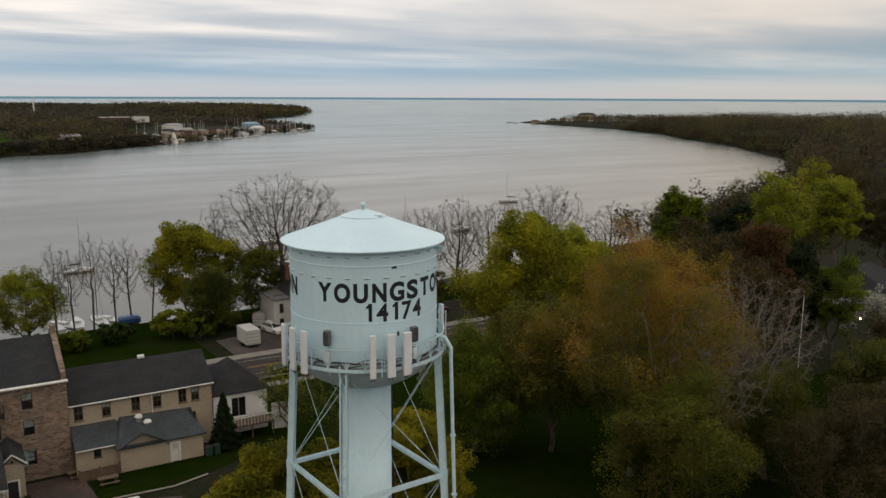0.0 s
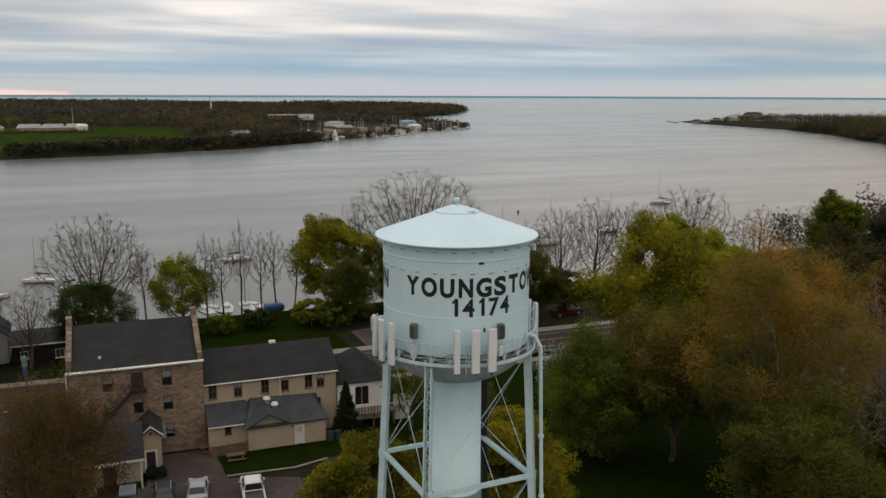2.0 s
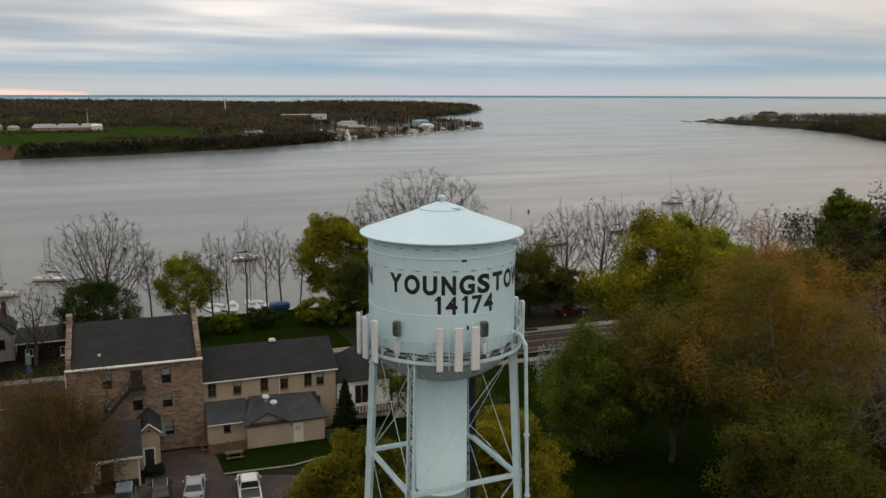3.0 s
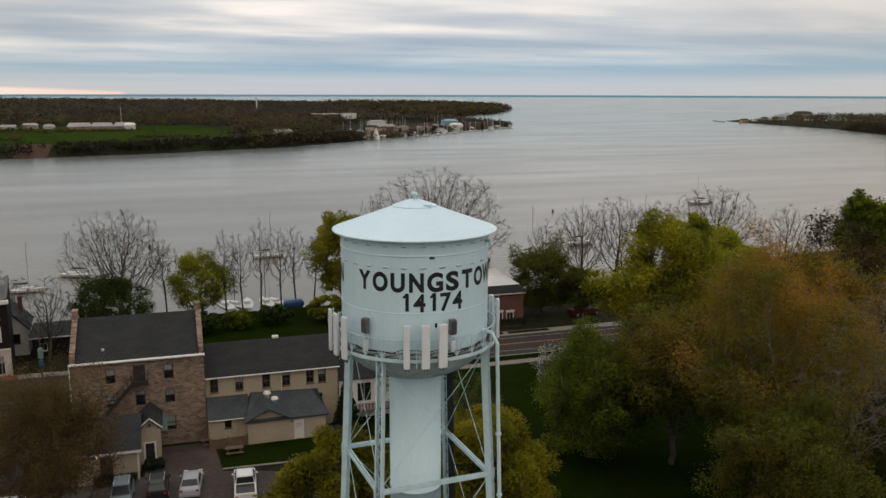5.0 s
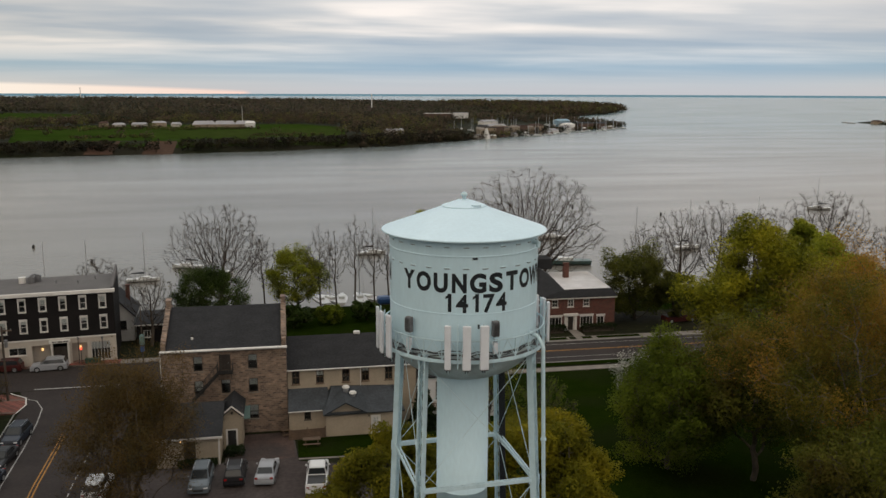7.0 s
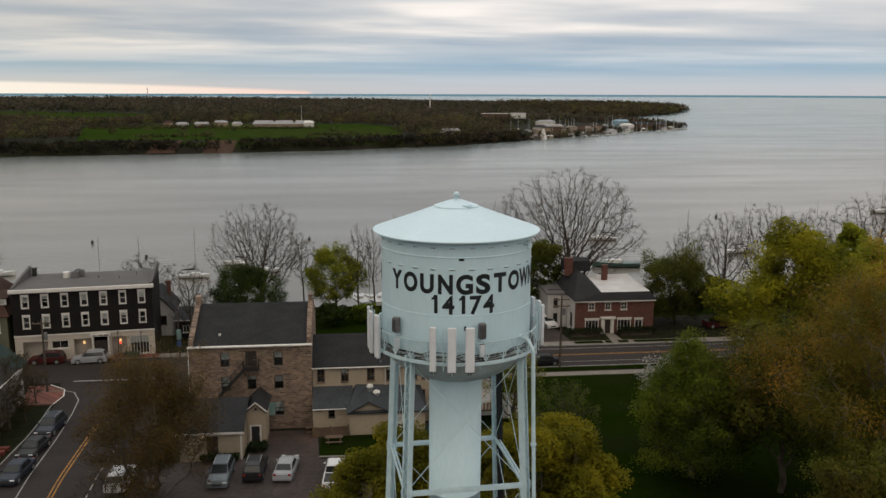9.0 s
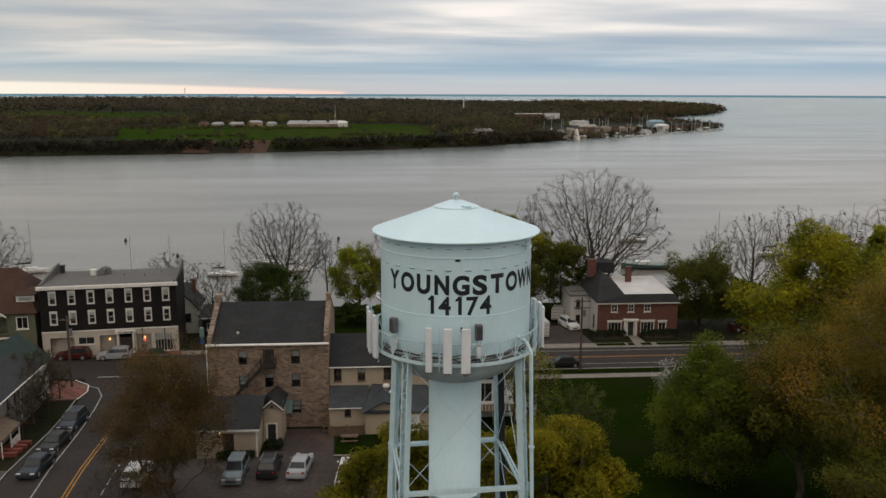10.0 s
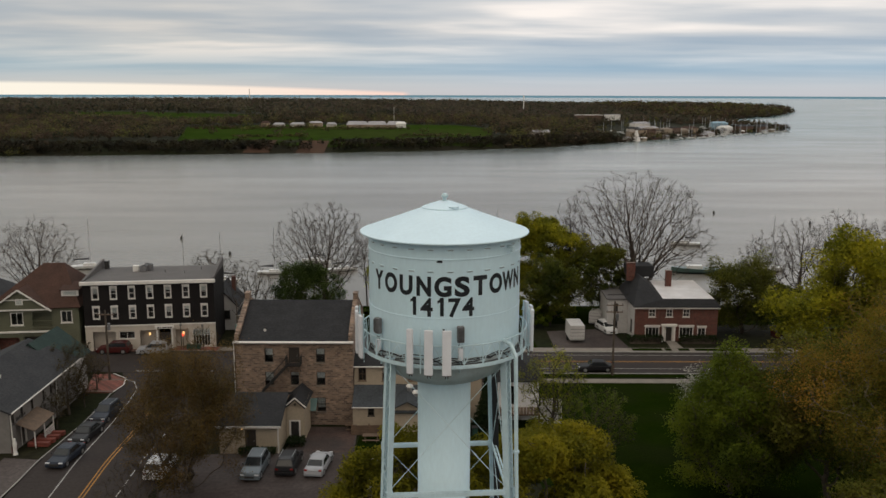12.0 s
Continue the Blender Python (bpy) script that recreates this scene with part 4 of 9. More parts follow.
        part("cap", B(x - w / 2 - 0.06, x + w / 2 + 0.06, y - d / 2 - 0.06, y + d / 2 + 0.06, z1, z1 + 0.12, bevel=0.02), cap or M_CONC, c)
        return c


# ---------------------------------------------------------------- stone hotel block
H = House("stone_building", "three-storey brown rubble stone building with dark gabled roof", "building", (-23.0, 46.0, -1.0))
L, D, EV = 13.0, 12.4, 9.85
cols = [(3.25, 4.2), (6.05, 7.0), (8.93, 9.9)]
rows = [(7.38, 9.0), (4.75, 6.3), (1.7, 3.3)]
ops = [(c[0], c[1], r[0], r[1]) for c in cols for r in rows]
H.wall((0, 0), (L, 0), -0.4, EV, M_STONE, ops, 0.45, "front_wall")
for i, c in enumerate(cols):
    for j, r in enumerate(rows):
        if i == 1 and j == 0:
            H.door(c[0], c[1], r[0], r[1], M_DARKTRIM, M_DARKTRIM)
        else:
            H.window(c[0], c[1], r[0], r[1], M_DARKTRIM, (1, 2), M_CONC, blind=(0.5, 0.75, 0.45)[(i + j) % 3] if i != 1 else 0.3, deep=0.2)
H.wall((L, 0), (L, D), -0.4, EV, M_STONE, (), 0.45, "side_wall")
H.wall((L, D), (0, D), -0.4, EV, M_STONE, (), 0.45, "rear_wall")
H.wall((0, D), (0, 0), -0.4, EV, M_STONE, [(3, 4, 7.4, 9.0), (3, 4, 4.7, 6.3), (8, 9, 7.4, 9)], 0.45, "side_wall")
for o in [(3, 4, 7.4, 9.0), (3, 4, 4.7, 6.3), (8, 9, 7.4, 9)]:
    H.window(*o, M_DARKTRIM, (1, 2), M_CONC)
H.gable(0.45, L - 0.45, 0, D, EV + 0.1, 13.0, M_DARKROOF, over=0.42, ends=-0.02)
H.add("cornice", B(-0.1, L + 0.1, -0.42, -0.005, EV - 0.22, EV + 0.02, bevel=0.03), M_TRIM, "white painted eaves board with gutter")
H.add("gutter", B(-0.1, L + 0.1, -0.55, -0.42, EV - 0.12, EV - 0.0, bevel=0.03), M_TRIM)
sl = (13.0 - EV - 0.1) / (D / 2)
for x0, x1 in ((0, 0.45), (L - 0.45, L)):
    bm = bmesh.new()
    outl = [(0.0, EV), (D, EV), (D, EV + 0.75), (D - 0.7, EV + 0.75), (D / 2, 13.35), (0.7, EV + 0.8), (0, EV + 0.8)]
    a = [bm.verts.new((x0, y, z)) for y, z in outl]
    b = [bm.verts.new((x1, y, z)) for y, z in outl]
    bm.faces.new(a[::-1])
    bm.faces.new(b)
    for i in range(len(a)):
        bm.faces.new((a[i], a[(i + 1) % len(a)], b[(i + 1) % len(a)], b[i]))
    bmesh.ops.recalc_face_normals(bm, faces=bm.faces[:])
    H.add("parapet_gable", bm, M_STONE)
    bm = bmesh.new()
    for (ya, za), (yb, zb) in (((0.75, EV + 0.86), (D / 2 - 0.2, 13.32)), ((D - 0.75, EV + 0.8), (D / 2 + 0.2, 13.32))):
        bar(bm, ((x0 + x1) / 2, ya, za), ((x0 + x1) / 2, yb, zb), 0.55, 0.1)
    H.add("coping", bm, M_STONE)
    H.chimney((x0 + x1) / 2, D / 2, 12.6, 13.8, 0.5, 1.1, M_STONE, M_STONE)
H.add("vent_pipe", tube(bmesh.new(), (3.1, 1.5, 10.3), (3.1, 1.5, 11.1), 0.07), M_IRON)
H.add("vent_cap", tube(bmesh.new(), (3.1, 1.38, 10.55), (3.1, 1.38, 10.8), 0.14), M_TRIM)
H.add("downpipe", tube(bmesh.new(), (-0.08, -0.15, 0.2), (-0.08, -0.15, EV - 0.2), 0.06), M_TRIM, "white downpipe at the corner")
# iron fire escape
fe = new("fire_escape")
fe.parent = H.ob
fe["label"] = "black iron fire escape with one flight of steps"
part("landing", B(5.75, 7.35, -1.15, -0.01, 7.28, 7.36), M_IRON, fe)
for u0, u1, y0, y1 in ((5.75, 7.35, -1.15, -1.15), (7.35, 7.35, -1.15, 0), (5.75, 5.75, -1.15, 0)):
    bm = bmesh.new()
    for z in (7.85, 8.35):
        tube(bm, (u0, y0, z), (u1, y1, z), 0.025, sides=6)
    n = 6
    for i in range(n + 1):
        x, y = u0 + (u1 - u0) * i / n, y0 + (y1 - y0) * i / n
        tube(bm, (x, y, 7.33), (x, y, 8.35), 0.016, sides=5)
    part("guard_rail", bm, M_IRON, fe)
for y in (-1.05, -0.35):
    bm = bmesh.new()
    bar(bm, (5.85, y, 7.3), (3.1, y, 4.35), 0.05, 0.24)
    tube(bm, (5.85, y, 8.2), (3.1, y, 5.25), 0.025, sides=6)
    for i in range(7):
        x = 5.8 - 2.7 * i / 6
        tube(bm, (x, y, 7.3 - 2.95 * i / 6), (x, y, 8.17 - 2.95 * i / 6), 0.016, sides=5)
    part("stringer", bm, M_IRON, fe)
for i in range(13):
    x, z = 5.7 - 2.6 * i / 12, 7.12 - 2.8 * i / 12
    part("tread", B(x - 0.12, x + 0.1, -1.02, -0.38, z, z + 0.03), M_IRON, fe)
for x in (5.9, 7.2):
    part("bracket", bar(bmesh.new(), (x, -1.1, 7.28), (x, -0.02, 6.3), 0.05, 0.05), M_IRON, fe)
# teal canopy over the side door
H.slab([(7.7, -1.5, 2.35), (9.0, -1.5, 2.35), (9.0, -0.01, 3.25), (7.7, -0.01, 3.25)], M_TEALPAINT, "canopy", 0.06, label="faded teal door canopy")

# ---------------------------------------------------------------- beige wing behind it
H = House("beige_wing", "two-storey beige clapboard wing with dark shingled roof", "building", (-9.95, 46.6, -1.1))
wins = [(c - 0.43, c + 0.43) for c in (0.9, 3.53, 6.4, 8.55, 11.16, 12.5)]
ops = [(a, b, 5.2, 6.72) for a, b in wins] + [(11.9, 12.5, 2.9, 4.0)]
H.wall((0, 0), (14.25, 0), -0.3, 7.15, M_BEIGE, ops)
for k, o in enumerate(ops):
    H.window(*o, M_WOOD, (2, 2), True, blind=(0.0, 0.4, 0.0, 0.25)[k % 4], deep=0.08, fw=0.07)
H.wall((14.25, 0), (14.25, 8), -0.3, 7.15, M_BEIGE)
H.wall((14.25, 8), (0, 8), -0.3, 7.15, M_BEIGE)
H.wall((0, 8), (0, 0), -0.3, 7.15, M_BEIGE)
H.gable(0, 14.25, 0, 8, 7.15, 9.6, M_DARKROOF, over=0.3, ends=0.2, gable_m=M_BEIGE)
H.add("gutter", B(-0.1, 14.45, -0.42, -0.30, 6.86, 6.98, bevel=0.02), M_TRIM)
H.add("downpipe", tube(bmesh.new(), (14.3, -0.1, 0.2), (14.3, -0.1, 6.9), 0.05), M_DARKTRIM)
H.add("downpipe", tube(bmesh.new(), (8.0, -0.1, 4.5), (8.0, -0.1, 6.9), 0.045), M_TRIM)
H.add("roof_vent", B(7.6, 8.3, 3.75, 4.25, 9.55, 9.85, bevel=0.04), M_TRIM)

# low additions in front of it
H = House("low_addition", "single-storey beige addition with slate-blue hipped roof", "building", (-6.0, 42.9, -0.75))
H.wall((0, 0), (8.2, 0), -0.3, 2.75, M_BEIGE, [(4.95, 5.75, 0.05, 2.1)])
H.door(4.95, 5.75, 0.05, 2.1, M_TRIM, M_TRIM, light=True)
H.wall((8.2, 0), (8.2, 3.7), -0.3, 2.75, M_BEIGE)
H.wall((0, 3.7), (0, 0), -0.3, 2.75, M_BEIGE)
H.slab([(-0.3, -0.35, 2.68), (8.5, -0.35, 2.68), (7.3, 3.0, 4.35), (0.8, 3.0, 4.55)], M_BLUEROOF)
H.slab([(8.5, -0.35, 2.68), (8.5, 3.7, 2.68), (7.3, 3.0, 4.35)], M_BLUEROOF)
H.slab([(7.3, 3.0, 4.35), (8.5, 3.7, 2.68), (8.0, 3.7, 4.2), (0.8, 3.7, 4.5), (0.8, 3.0, 4.55)], M_BLUEROOF)
H.slab([(-0.3, 3.7, 2.9), (-0.3, -0.35, 2.68), (0.8, 3.0, 4.55), (0.8, 3.7, 4.5)], M_BLUEROOF)
# shallow front gable over its corner
H.slab([(-0.3, -0.6, 2.72), (2.1, -0.6, 4.02), (2.1, 2.6, 4.55), (-0.3, 2.6, 3.4)], M_BLUEROOF, "gable_roof", 0.1)
H.slab([(2.1, -0.6, 4.02), (4.4, -0.6, 2.78), (4.4, 2.6, 4.0), (2.1, 2.6, 4.55)], M_BLUEROOF, "gable_roof", 0.1)
bm = bmesh.new()
p = [bm.verts.new(v) for v in ((-0.05, -0.05, 2.6), (4.2, -0.05, 2.6), (2.1, -0.05, 3.88))]
q = [bm.verts.new(v) for v in ((-0.05, 0.2, 2.6), (4.2, 0.2, 2.6), (2.1, 0.2, 3.88))]
bm.faces.new(p)
bm.faces.new(q[::-1])
for i in range(3):
    bm.faces.new((p[i], q[i], q[(i + 1) % 3], p[(i + 1) % 3]))
bmesh.ops.recalc_face_normals(bm, faces=bm.faces[:])
H.add("gable_wall", bm, M_BEIGE)
for x, y, z in ((2.3, 1.9, 4.5), (3.0, 1.2, 4.05)):
    v = H.add("roof_fan", tube(bmesh.new(), (x, y, z - 0.4), (x, y, z + 0.35), 0.28, sides=16), M_ALU, "round bright metal exhaust fan")
    part("cowl", tube(bmesh.new(), (x, y, z + 0.35), (x, y, z + 0.55), 0.42, 0.30, sides=16), M_TRIM, v)
H.add("wall_lamp", B(4.55, 4.7, -0.12, 0, 2.1, 2.3, bevel=0.02), M_IRON)
H = House("lean_to_addition", "beige lean-to with slate-blue shed roof", "building", (-9.9, 44.0, -0.9))
H.wall((0, 0), (3.9, 0), -0.3, 3.1, M_BEIGE, [(1.65, 2.35, 1.9, 2.75)])
H.window(1.65, 2.35, 1.9, 2.75, M_DARKTRIM, (1, 2), True, deep=0.08)
H.slab([(-0.05, -0.4, 3.05), (4.3, -0.4, 3.05), (4.3, 2.62, 4.55), (-0.05, 2.62, 4.55)], M_BLUEROOF)
H.add("gutter", B(-0.05, 4.2, -0.5, -0.4, 2.93, 3.03, bevel=0.02), M_TRIM)

# white addition with its deck
H = House("white_addition", "white clapboard house end with dark hipped roof", "building", (4.5, 47.6, -1.1))
H.wall((0, 0), (6.3, 0), -0.3, 4.95, M_WHITECLAP, [(2.2, 3.9, 2.0, 4.3)])
H.window(2.2, 3.9, 2.0, 4.3, M_TRIM, (2, 1), False, blind=0.0, deep=0.1)
H.wall((6.3, 0), (6.3, 7), -0.3, 4.95, M_WHITECLAP)
H.wall((0, 7), (0, 0), -0.3, 4.95, M_WHITECLAP)
H.wall((6.3, 7), (0, 7), -0.3, 4.95, M_WHITECLAP)
H.hip(0, 6.3, 0, 7, 4.95, 7.9, M_DARKROOF, over=0.4)
H.add("deck", B(1.3, 6.2, -2.6, -0.02, 1.75, 1.92), M_WOOD, "raised timber deck")
for x in (1.4, 3.7, 6.1):
    H.add("deck_post", B(x - 0.07, x + 0.07, -2.55, -2.41, -0.4, 1.75), M_WOOD)
for i in range(14):
    x = 1.35 + i * 0.37
    H.add("baluster", B(x, x + 0.05, -2.58, -2.53, 1.92, 2.75), M_TRIM)
H.add("deck_rail", B(1.3, 6.25, -2.62, -2.5, 2.75, 2.84), M_TRIM)
for i in range(7):
    H.add("fence_board", B(6.4 + i * 0.34, 6.72 + i * 0.34, -1.2 - i * 0.05, -1.14 - i * 0.05, 0.0, 3.3), M_TRIM, "white fence board")

# ---------------------------------------------------------------- shed with porch by the car park
H = House("storage_shed", "beige clapboard outbuilding with dark roof and gabled porch", "shed", (-22.6, 36.7, -0.1))
H.wall((0, 0), (6.0, 0), -0.3, 3.05, M_BEIGE, [(2.75, 3.6, 0.1, 2.35)])
H.door(2.75, 3.6, 0.1, 2.35, M_DARKTRIM, M_DARKTRIM)
H.wall((6.0, 0), (6.0, 6.4), -0.3, 3.05, M_BEIGE)
H.wall((0, 6.4), (0, 0), -0.3, 3.05, M_BEIGE)
H.wall((6.0, 6.4), (0, 6.4), -0.6, 3.05, M_BEIGE)
H.slab([(-0.3, -0.35, 3.0), (6.3, -0.35, 3.0), (6.3, 4.4, 4.75), (-0.3, 4.4, 4.75)], M_DARKROOF)
H.slab([(6.3, 7.0, 3.9), (-0.3, 7.0, 3.9), (-0.3, 4.4, 4.75), (6.3, 4.4, 4.75)], M_DARKROOF)
H.add("fascia", B(-0.3, 6.3, -0.40, -0.36, 2.78, 3.0), M_TRIM)
H.add("corner_board", B(5.88, 6.03, -0.03, 0.0, -0.2, 2.78), M_TRIM)
H.wall((6.05, 4.1), (7.95, 4.1), -0.4, 3.5, M_BEIGE, [(0.4, 1.35, -0.1, 1.75)])
H.door(0.4, 1.35, -0.1, 1.75, M_IRON, M_TRIM)
H.wall((7.95, 4.1), (7.95, 8.4), -0.6, 3.5, M_BEIGE)
H.gable(6.0, 8.0, 4.1, 8.6, 3.45, 4.35, M_DARKROOF, "y", 0.2, 0.25, M_BEIGE)
bm = bmesh.new()
bar(bm, (5.8, 3.83, 3.33), (7.0, 3.83, 4.37), 0.05, 0.14, (0, 0, 1))
bar(bm, (7.0, 3.83, 4.37), (8.2, 3.83, 3.33), 0.05, 0.14, (0, 0, 1))
H.add("barge_board", bm, M_TRIM)
H.add("lamp", B(2.3, 2.42, -0.14, -0.01, 2.5, 2.65), M_DIMLAMP, "small warm wall lamp")
H.add("attic_vent", tube(bmesh.new(), (7.0, 4.02, 3.6), (7.0, 4.1, 3.6), 0.13, sides=12), M_DARKTRIM)
# ---------------------------------------------------------------- black-fronted inn across the main street
H = House("black_inn", "three-storey inn with black boarded upper floors and cream ground floor", "building", (-51.9, 74.9, -1.5), 7.2)
L, D = 18.4, 11.5
ctr = [1.7 + 2.54 * i for i in range(7)]
up = [(c - 0.42, c + 0.42, z, z + 1.65) for c in ctr for z in (7.75, 4.85)]
H.wall((0, 0), (L, 0), 3.75, 10.4, M_BLACKWALL, up, 0.3, "upper_front")
for k, o in enumerate(up):
    H.window(*o, M_TRIM, (1, 2), True, blind=(0.45, 0.0, 0.3)[k % 3], head=0.30, deep=0.08, fw=0.085)
    w_ = H.ob.children[-1]
    for s in (-0.09, o[1] - o[0]):
        part("side_casing", B(s, s + 0.09, -0.05, -0.004, -0.1, 1.9), M_TRIM, w_)
H.wall((L, 0), (L, D), -0.3, 10.4, M_BLACKWALL, (), 0.3, "side_wall")
H.wall((0, D), (0, 0), -0.3, 10.4, M_BLACKWALL, (), 0.3, "side_wall")
H.wall((L, D), (0, D), -0.3, 9.9, M_BLACKWALL, (), 0.3, "rear_wall")
gops = [(1.0, 4.2, 0.0, 2.9), (4.7, 6.9, 1.75, 2.85), (7.6, 9.9, 0, 2.95), (10.2, 12.2, 0, 3.1), (12.6, 14.6, 0, 2.95), (15.1, 17.6, 0.3, 2.95)]
H.wall((0, 0), (L, 0), -0.3, 3.75, M_CREAM, gops, 0.3, "ground_front")
H.window(*gops[1], M_TRIM, (2, 1), True, deep=0.1)
H.window(*gops[5], M_TRIM, (6, 1), True, deep=0.1, blind=0.4)
for o in (gops[0], gops[2], gops[4]):
    H.add("recess_wall", B(o[0] - 0.2, o[1] + 0.2, 1.3, 1.4, -0.2, 3.4), M_CREAM)
H.add("porch_ceiling", B(0.6, 15.0, 0.3, 1.4, 3.1, 3.2), M_CREAM)
H.add("porch_floor", B(0.6, 15.0, -0.6, 1.3, -0.3, 0.02), M_PAVER)
H.add("entrance_door", B(10.35, 11.15, 0.25, 0.32, 0.02, 2.5), M_DARKTRIM)
H.add("entrance_door", B(11.2, 12.05, 0.25, 0.32, 0.02, 2.5), M_DARKTRIM)
for x in (10.1, 12.2):
    H.add("column", tube(bmesh.new(), (x, -0.25, 0), (x, -0.25, 3.2), 0.14, 0.12, sides=12), M_TRIM)
H.add("entablature", B(9.8, 12.5, -0.45, -0.004, 3.2, 3.6, bevel=0.03), M_TRIM)
bm = bmesh.new()
for i, w_ in enumerate((0.28, 0.2, 0.34, 0.22, 0.3, 0.26)):
    x = 10.2 + i * 0.36
    box(bm, x, x + w_, -0.47, -0.454, 3.3, 3.48)
H.add("sign_bars", bm, M_DARKTRIM)
H.add("belt_board", B(-0.06, L + 0.06, -0.12, -0.004, 3.68, 3.86, bevel=0.02), M_TRIM)
for x in (8.75, 13.6):
    lm = H.add("wall_lantern", B(x - 0.1, x + 0.1, 1.05, 1.25, 1.9, 2.25, bevel=0.02), M_DIMLAMP, "lit warm lantern in the porch")
    part("bracket", B(x - 0.03, x + 0.03, 1.2, 1.3, 2.25, 2.35), M_IRON, lm)
H.add("cornice", B(-0.25, L + 0.25, -0.5, -0.004, 9.92, 10.44, bevel=0.05), M_TRIM, "deep white cornice")
H.slab([(0.1, -0.2, 10.46), (L - 0.1, -0.2, 10.46), (L - 0.1, D, 10.15), (0.1, D, 10.15)], M_GRAVELROOF, "flat_roof", 0.2)
for x in (0.0, L - 0.3):
    bm = bmesh.new()
    outl = [(0.0, 10.4), (0.0, 10.62), (D, 11.5), (D, 10.2)]
    a = [bm.verts.new((x - 0.02, y, z)) for y, z in outl]
    b = [bm.verts.new((x + 0.32, y, z)) for y, z in outl]
    bm.faces.new(a)
    bm.faces.new(b[::-1])
    for i in range(4):
        bm.faces.new((a[i], b[i], b[(i + 1) % 4], a[(i + 1) % 4]))
    bmesh.ops.recalc_face_normals(bm, faces=bm.faces[:])
    H.add("parapet", bm, M_GRAVELROOF)
H.chimney(1.0, D - 1.3, 10.2, 11.3, 0.6, 0.6, M_IRON, M_IRON)
H.add("roof_unit", tube(bmesh.new(), (5.9, 7.6, 10.2), (5.9, 7.6, 11.1), 0.5, sides=16), M_TRIM, "white round roof unit")
for x, y in ((7.1, 7.4), (7.8, 8.2), (7.3, 8.9)):
    u_ = H.add("roof_unit", B(x - 0.45, x + 0.45, y - 0.4, y + 0.4, 10.25, 11.15, bevel=0.04), M_GREYBOX, "grey boxy roof condenser")
    part("fan_grille", tube(bmesh.new(), (x, y, 11.15), (x, y, 11.2), 0.33, sides=16), M_IRON, u_)
for x, y in ((10.5, 6.0), (13.5, 5.0), (15.6, 7.5)):
    H.add("vent_pipe", tube(bmesh.new(), (x, y, 10.2), (x, y, 10.75), 0.07), M_GREYBOX)

# ---------------------------------------------------------------- olive house with brown roof
H = House("olive_house", "two-storey olive clapboard house with brown gabled roof", "house", (-65.0, 73.4, -1.5), 7.2)
ops = [(3.0, 4.75, 4.2, 6.1), (9.9, 11.5, 4.4, 6.2)]
H.wall((0, 0), (12.4, 0), -0.3, 6.9, M_GREENSID, ops + [(5.9, 8.7, 3.9, 6.0), (0.9, 4.0, 0.0, 2.4), (4.6, 9.2, 0, 2.5)])
for o in ops:
    H.window(*o, M_TRIM, (2, 1), True, deep=0.08, fw=0.12)
H.add("porch_recess", B(5.7, 8.9, 1.2, 1.3, 3.7, 6.2), M_GREENSID)
H.add("balcony_floor", B(5.7, 8.9, -0.2, 1.2, 3.7, 3.88), M_GREENSID)
for i in range(11):
    H.add("baluster", B(5.95 + i * 0.27, 6.0 + i * 0.27, -0.12, -0.07, 3.88, 4.75), M_GREENSID)
H.add("balcony_rail", B(5.85, 8.75, -0.15, -0.04, 4.75, 4.85), M_GREENSID)
for o in ((0.9, 4.0), (4.6, 9.2)):
    H.add("porch_back", B(o[0] - 0.2, o[1] + 0.2, 1.4, 1.5, -0.2, 2.6), M_BRICK if o[0] < 2 else M_DARKTRIM)
H.add("belt_board", B(-0.1, 9.4, -0.35, -0.004, 3.15, 3.35), M_TRIM)
H.wall((12.4, 0), (12.4, 13), -0.3, 6.9, M_GREENSID)
H.wall((0, 13), (0, 0), -0.3, 6.9, M_GREENSID)
H.slab([(-0.4, -0.4, 6.75), (12.8, -0.4, 6.75), (9.0, 6.5, 12.0), (6.0, 6.5, 12.0)], M_BROWNROOF)
H.slab([(12.8, -0.4, 6.75), (12.8, 13.4, 6.75), (9.0, 6.5, 12.0)], M_BROWNROOF)
H.slab([(12.8, 13.4, 6.75), (-0.4, 13.4, 6.75), (6.0, 6.5, 12.0), (9.0, 6.5, 12.0)], M_BROWNROOF)
H.slab([(-0.4, 13.4, 6.75), (-0.4, -0.4, 6.75), (6.0, 6.5, 12.0)], M_BROWNROOF)
# front gable with trimmed edges
H.slab([(0.3, -1.0, 6.55), (4.6, -1.0, 9.6), (4.6, 5.0, 9.6), (0.3, 5.0, 6.55)][::1], M_BROWNROOF, "gable_roof", 0.12)
H.slab([(4.6, -1.0, 9.6), (8.9, -1.0, 6.55), (8.9, 5.0, 6.55), (4.6, 5.0, 9.6)], M_BROWNROOF, "gable_roof", 0.12)
bm = bmesh.new()
p = [bm.verts.new(v) for v in ((0.7, -0.6, 6.6), (8.5, -0.6, 6.6), (4.6, -0.6, 9.4))]
q = [bm.verts.new(v) for v in ((0.7, 0.0, 6.6), (8.5, 0.0, 6.6), (4.6, 0.0, 9.4))]
bm.faces.new(p)
bm.faces.new(q[::-1])
for i in range(3):
    bm.faces.new((p[i], q[i], q[(i + 1) % 3], p[(i + 1) % 3]))
bmesh.ops.recalc_face_normals(bm, faces=bm.faces[:])
H.add("gable_wall", bm, M_GREENSID)
bm = bmesh.new()
bar(bm, (0.2, -1.03, 6.45), (4.6, -1.03, 9.57), 0.05, 0.22)
bar(bm, (4.6, -1.03, 9.57), (9.0, -1.03, 6.45), 0.05, 0.22)
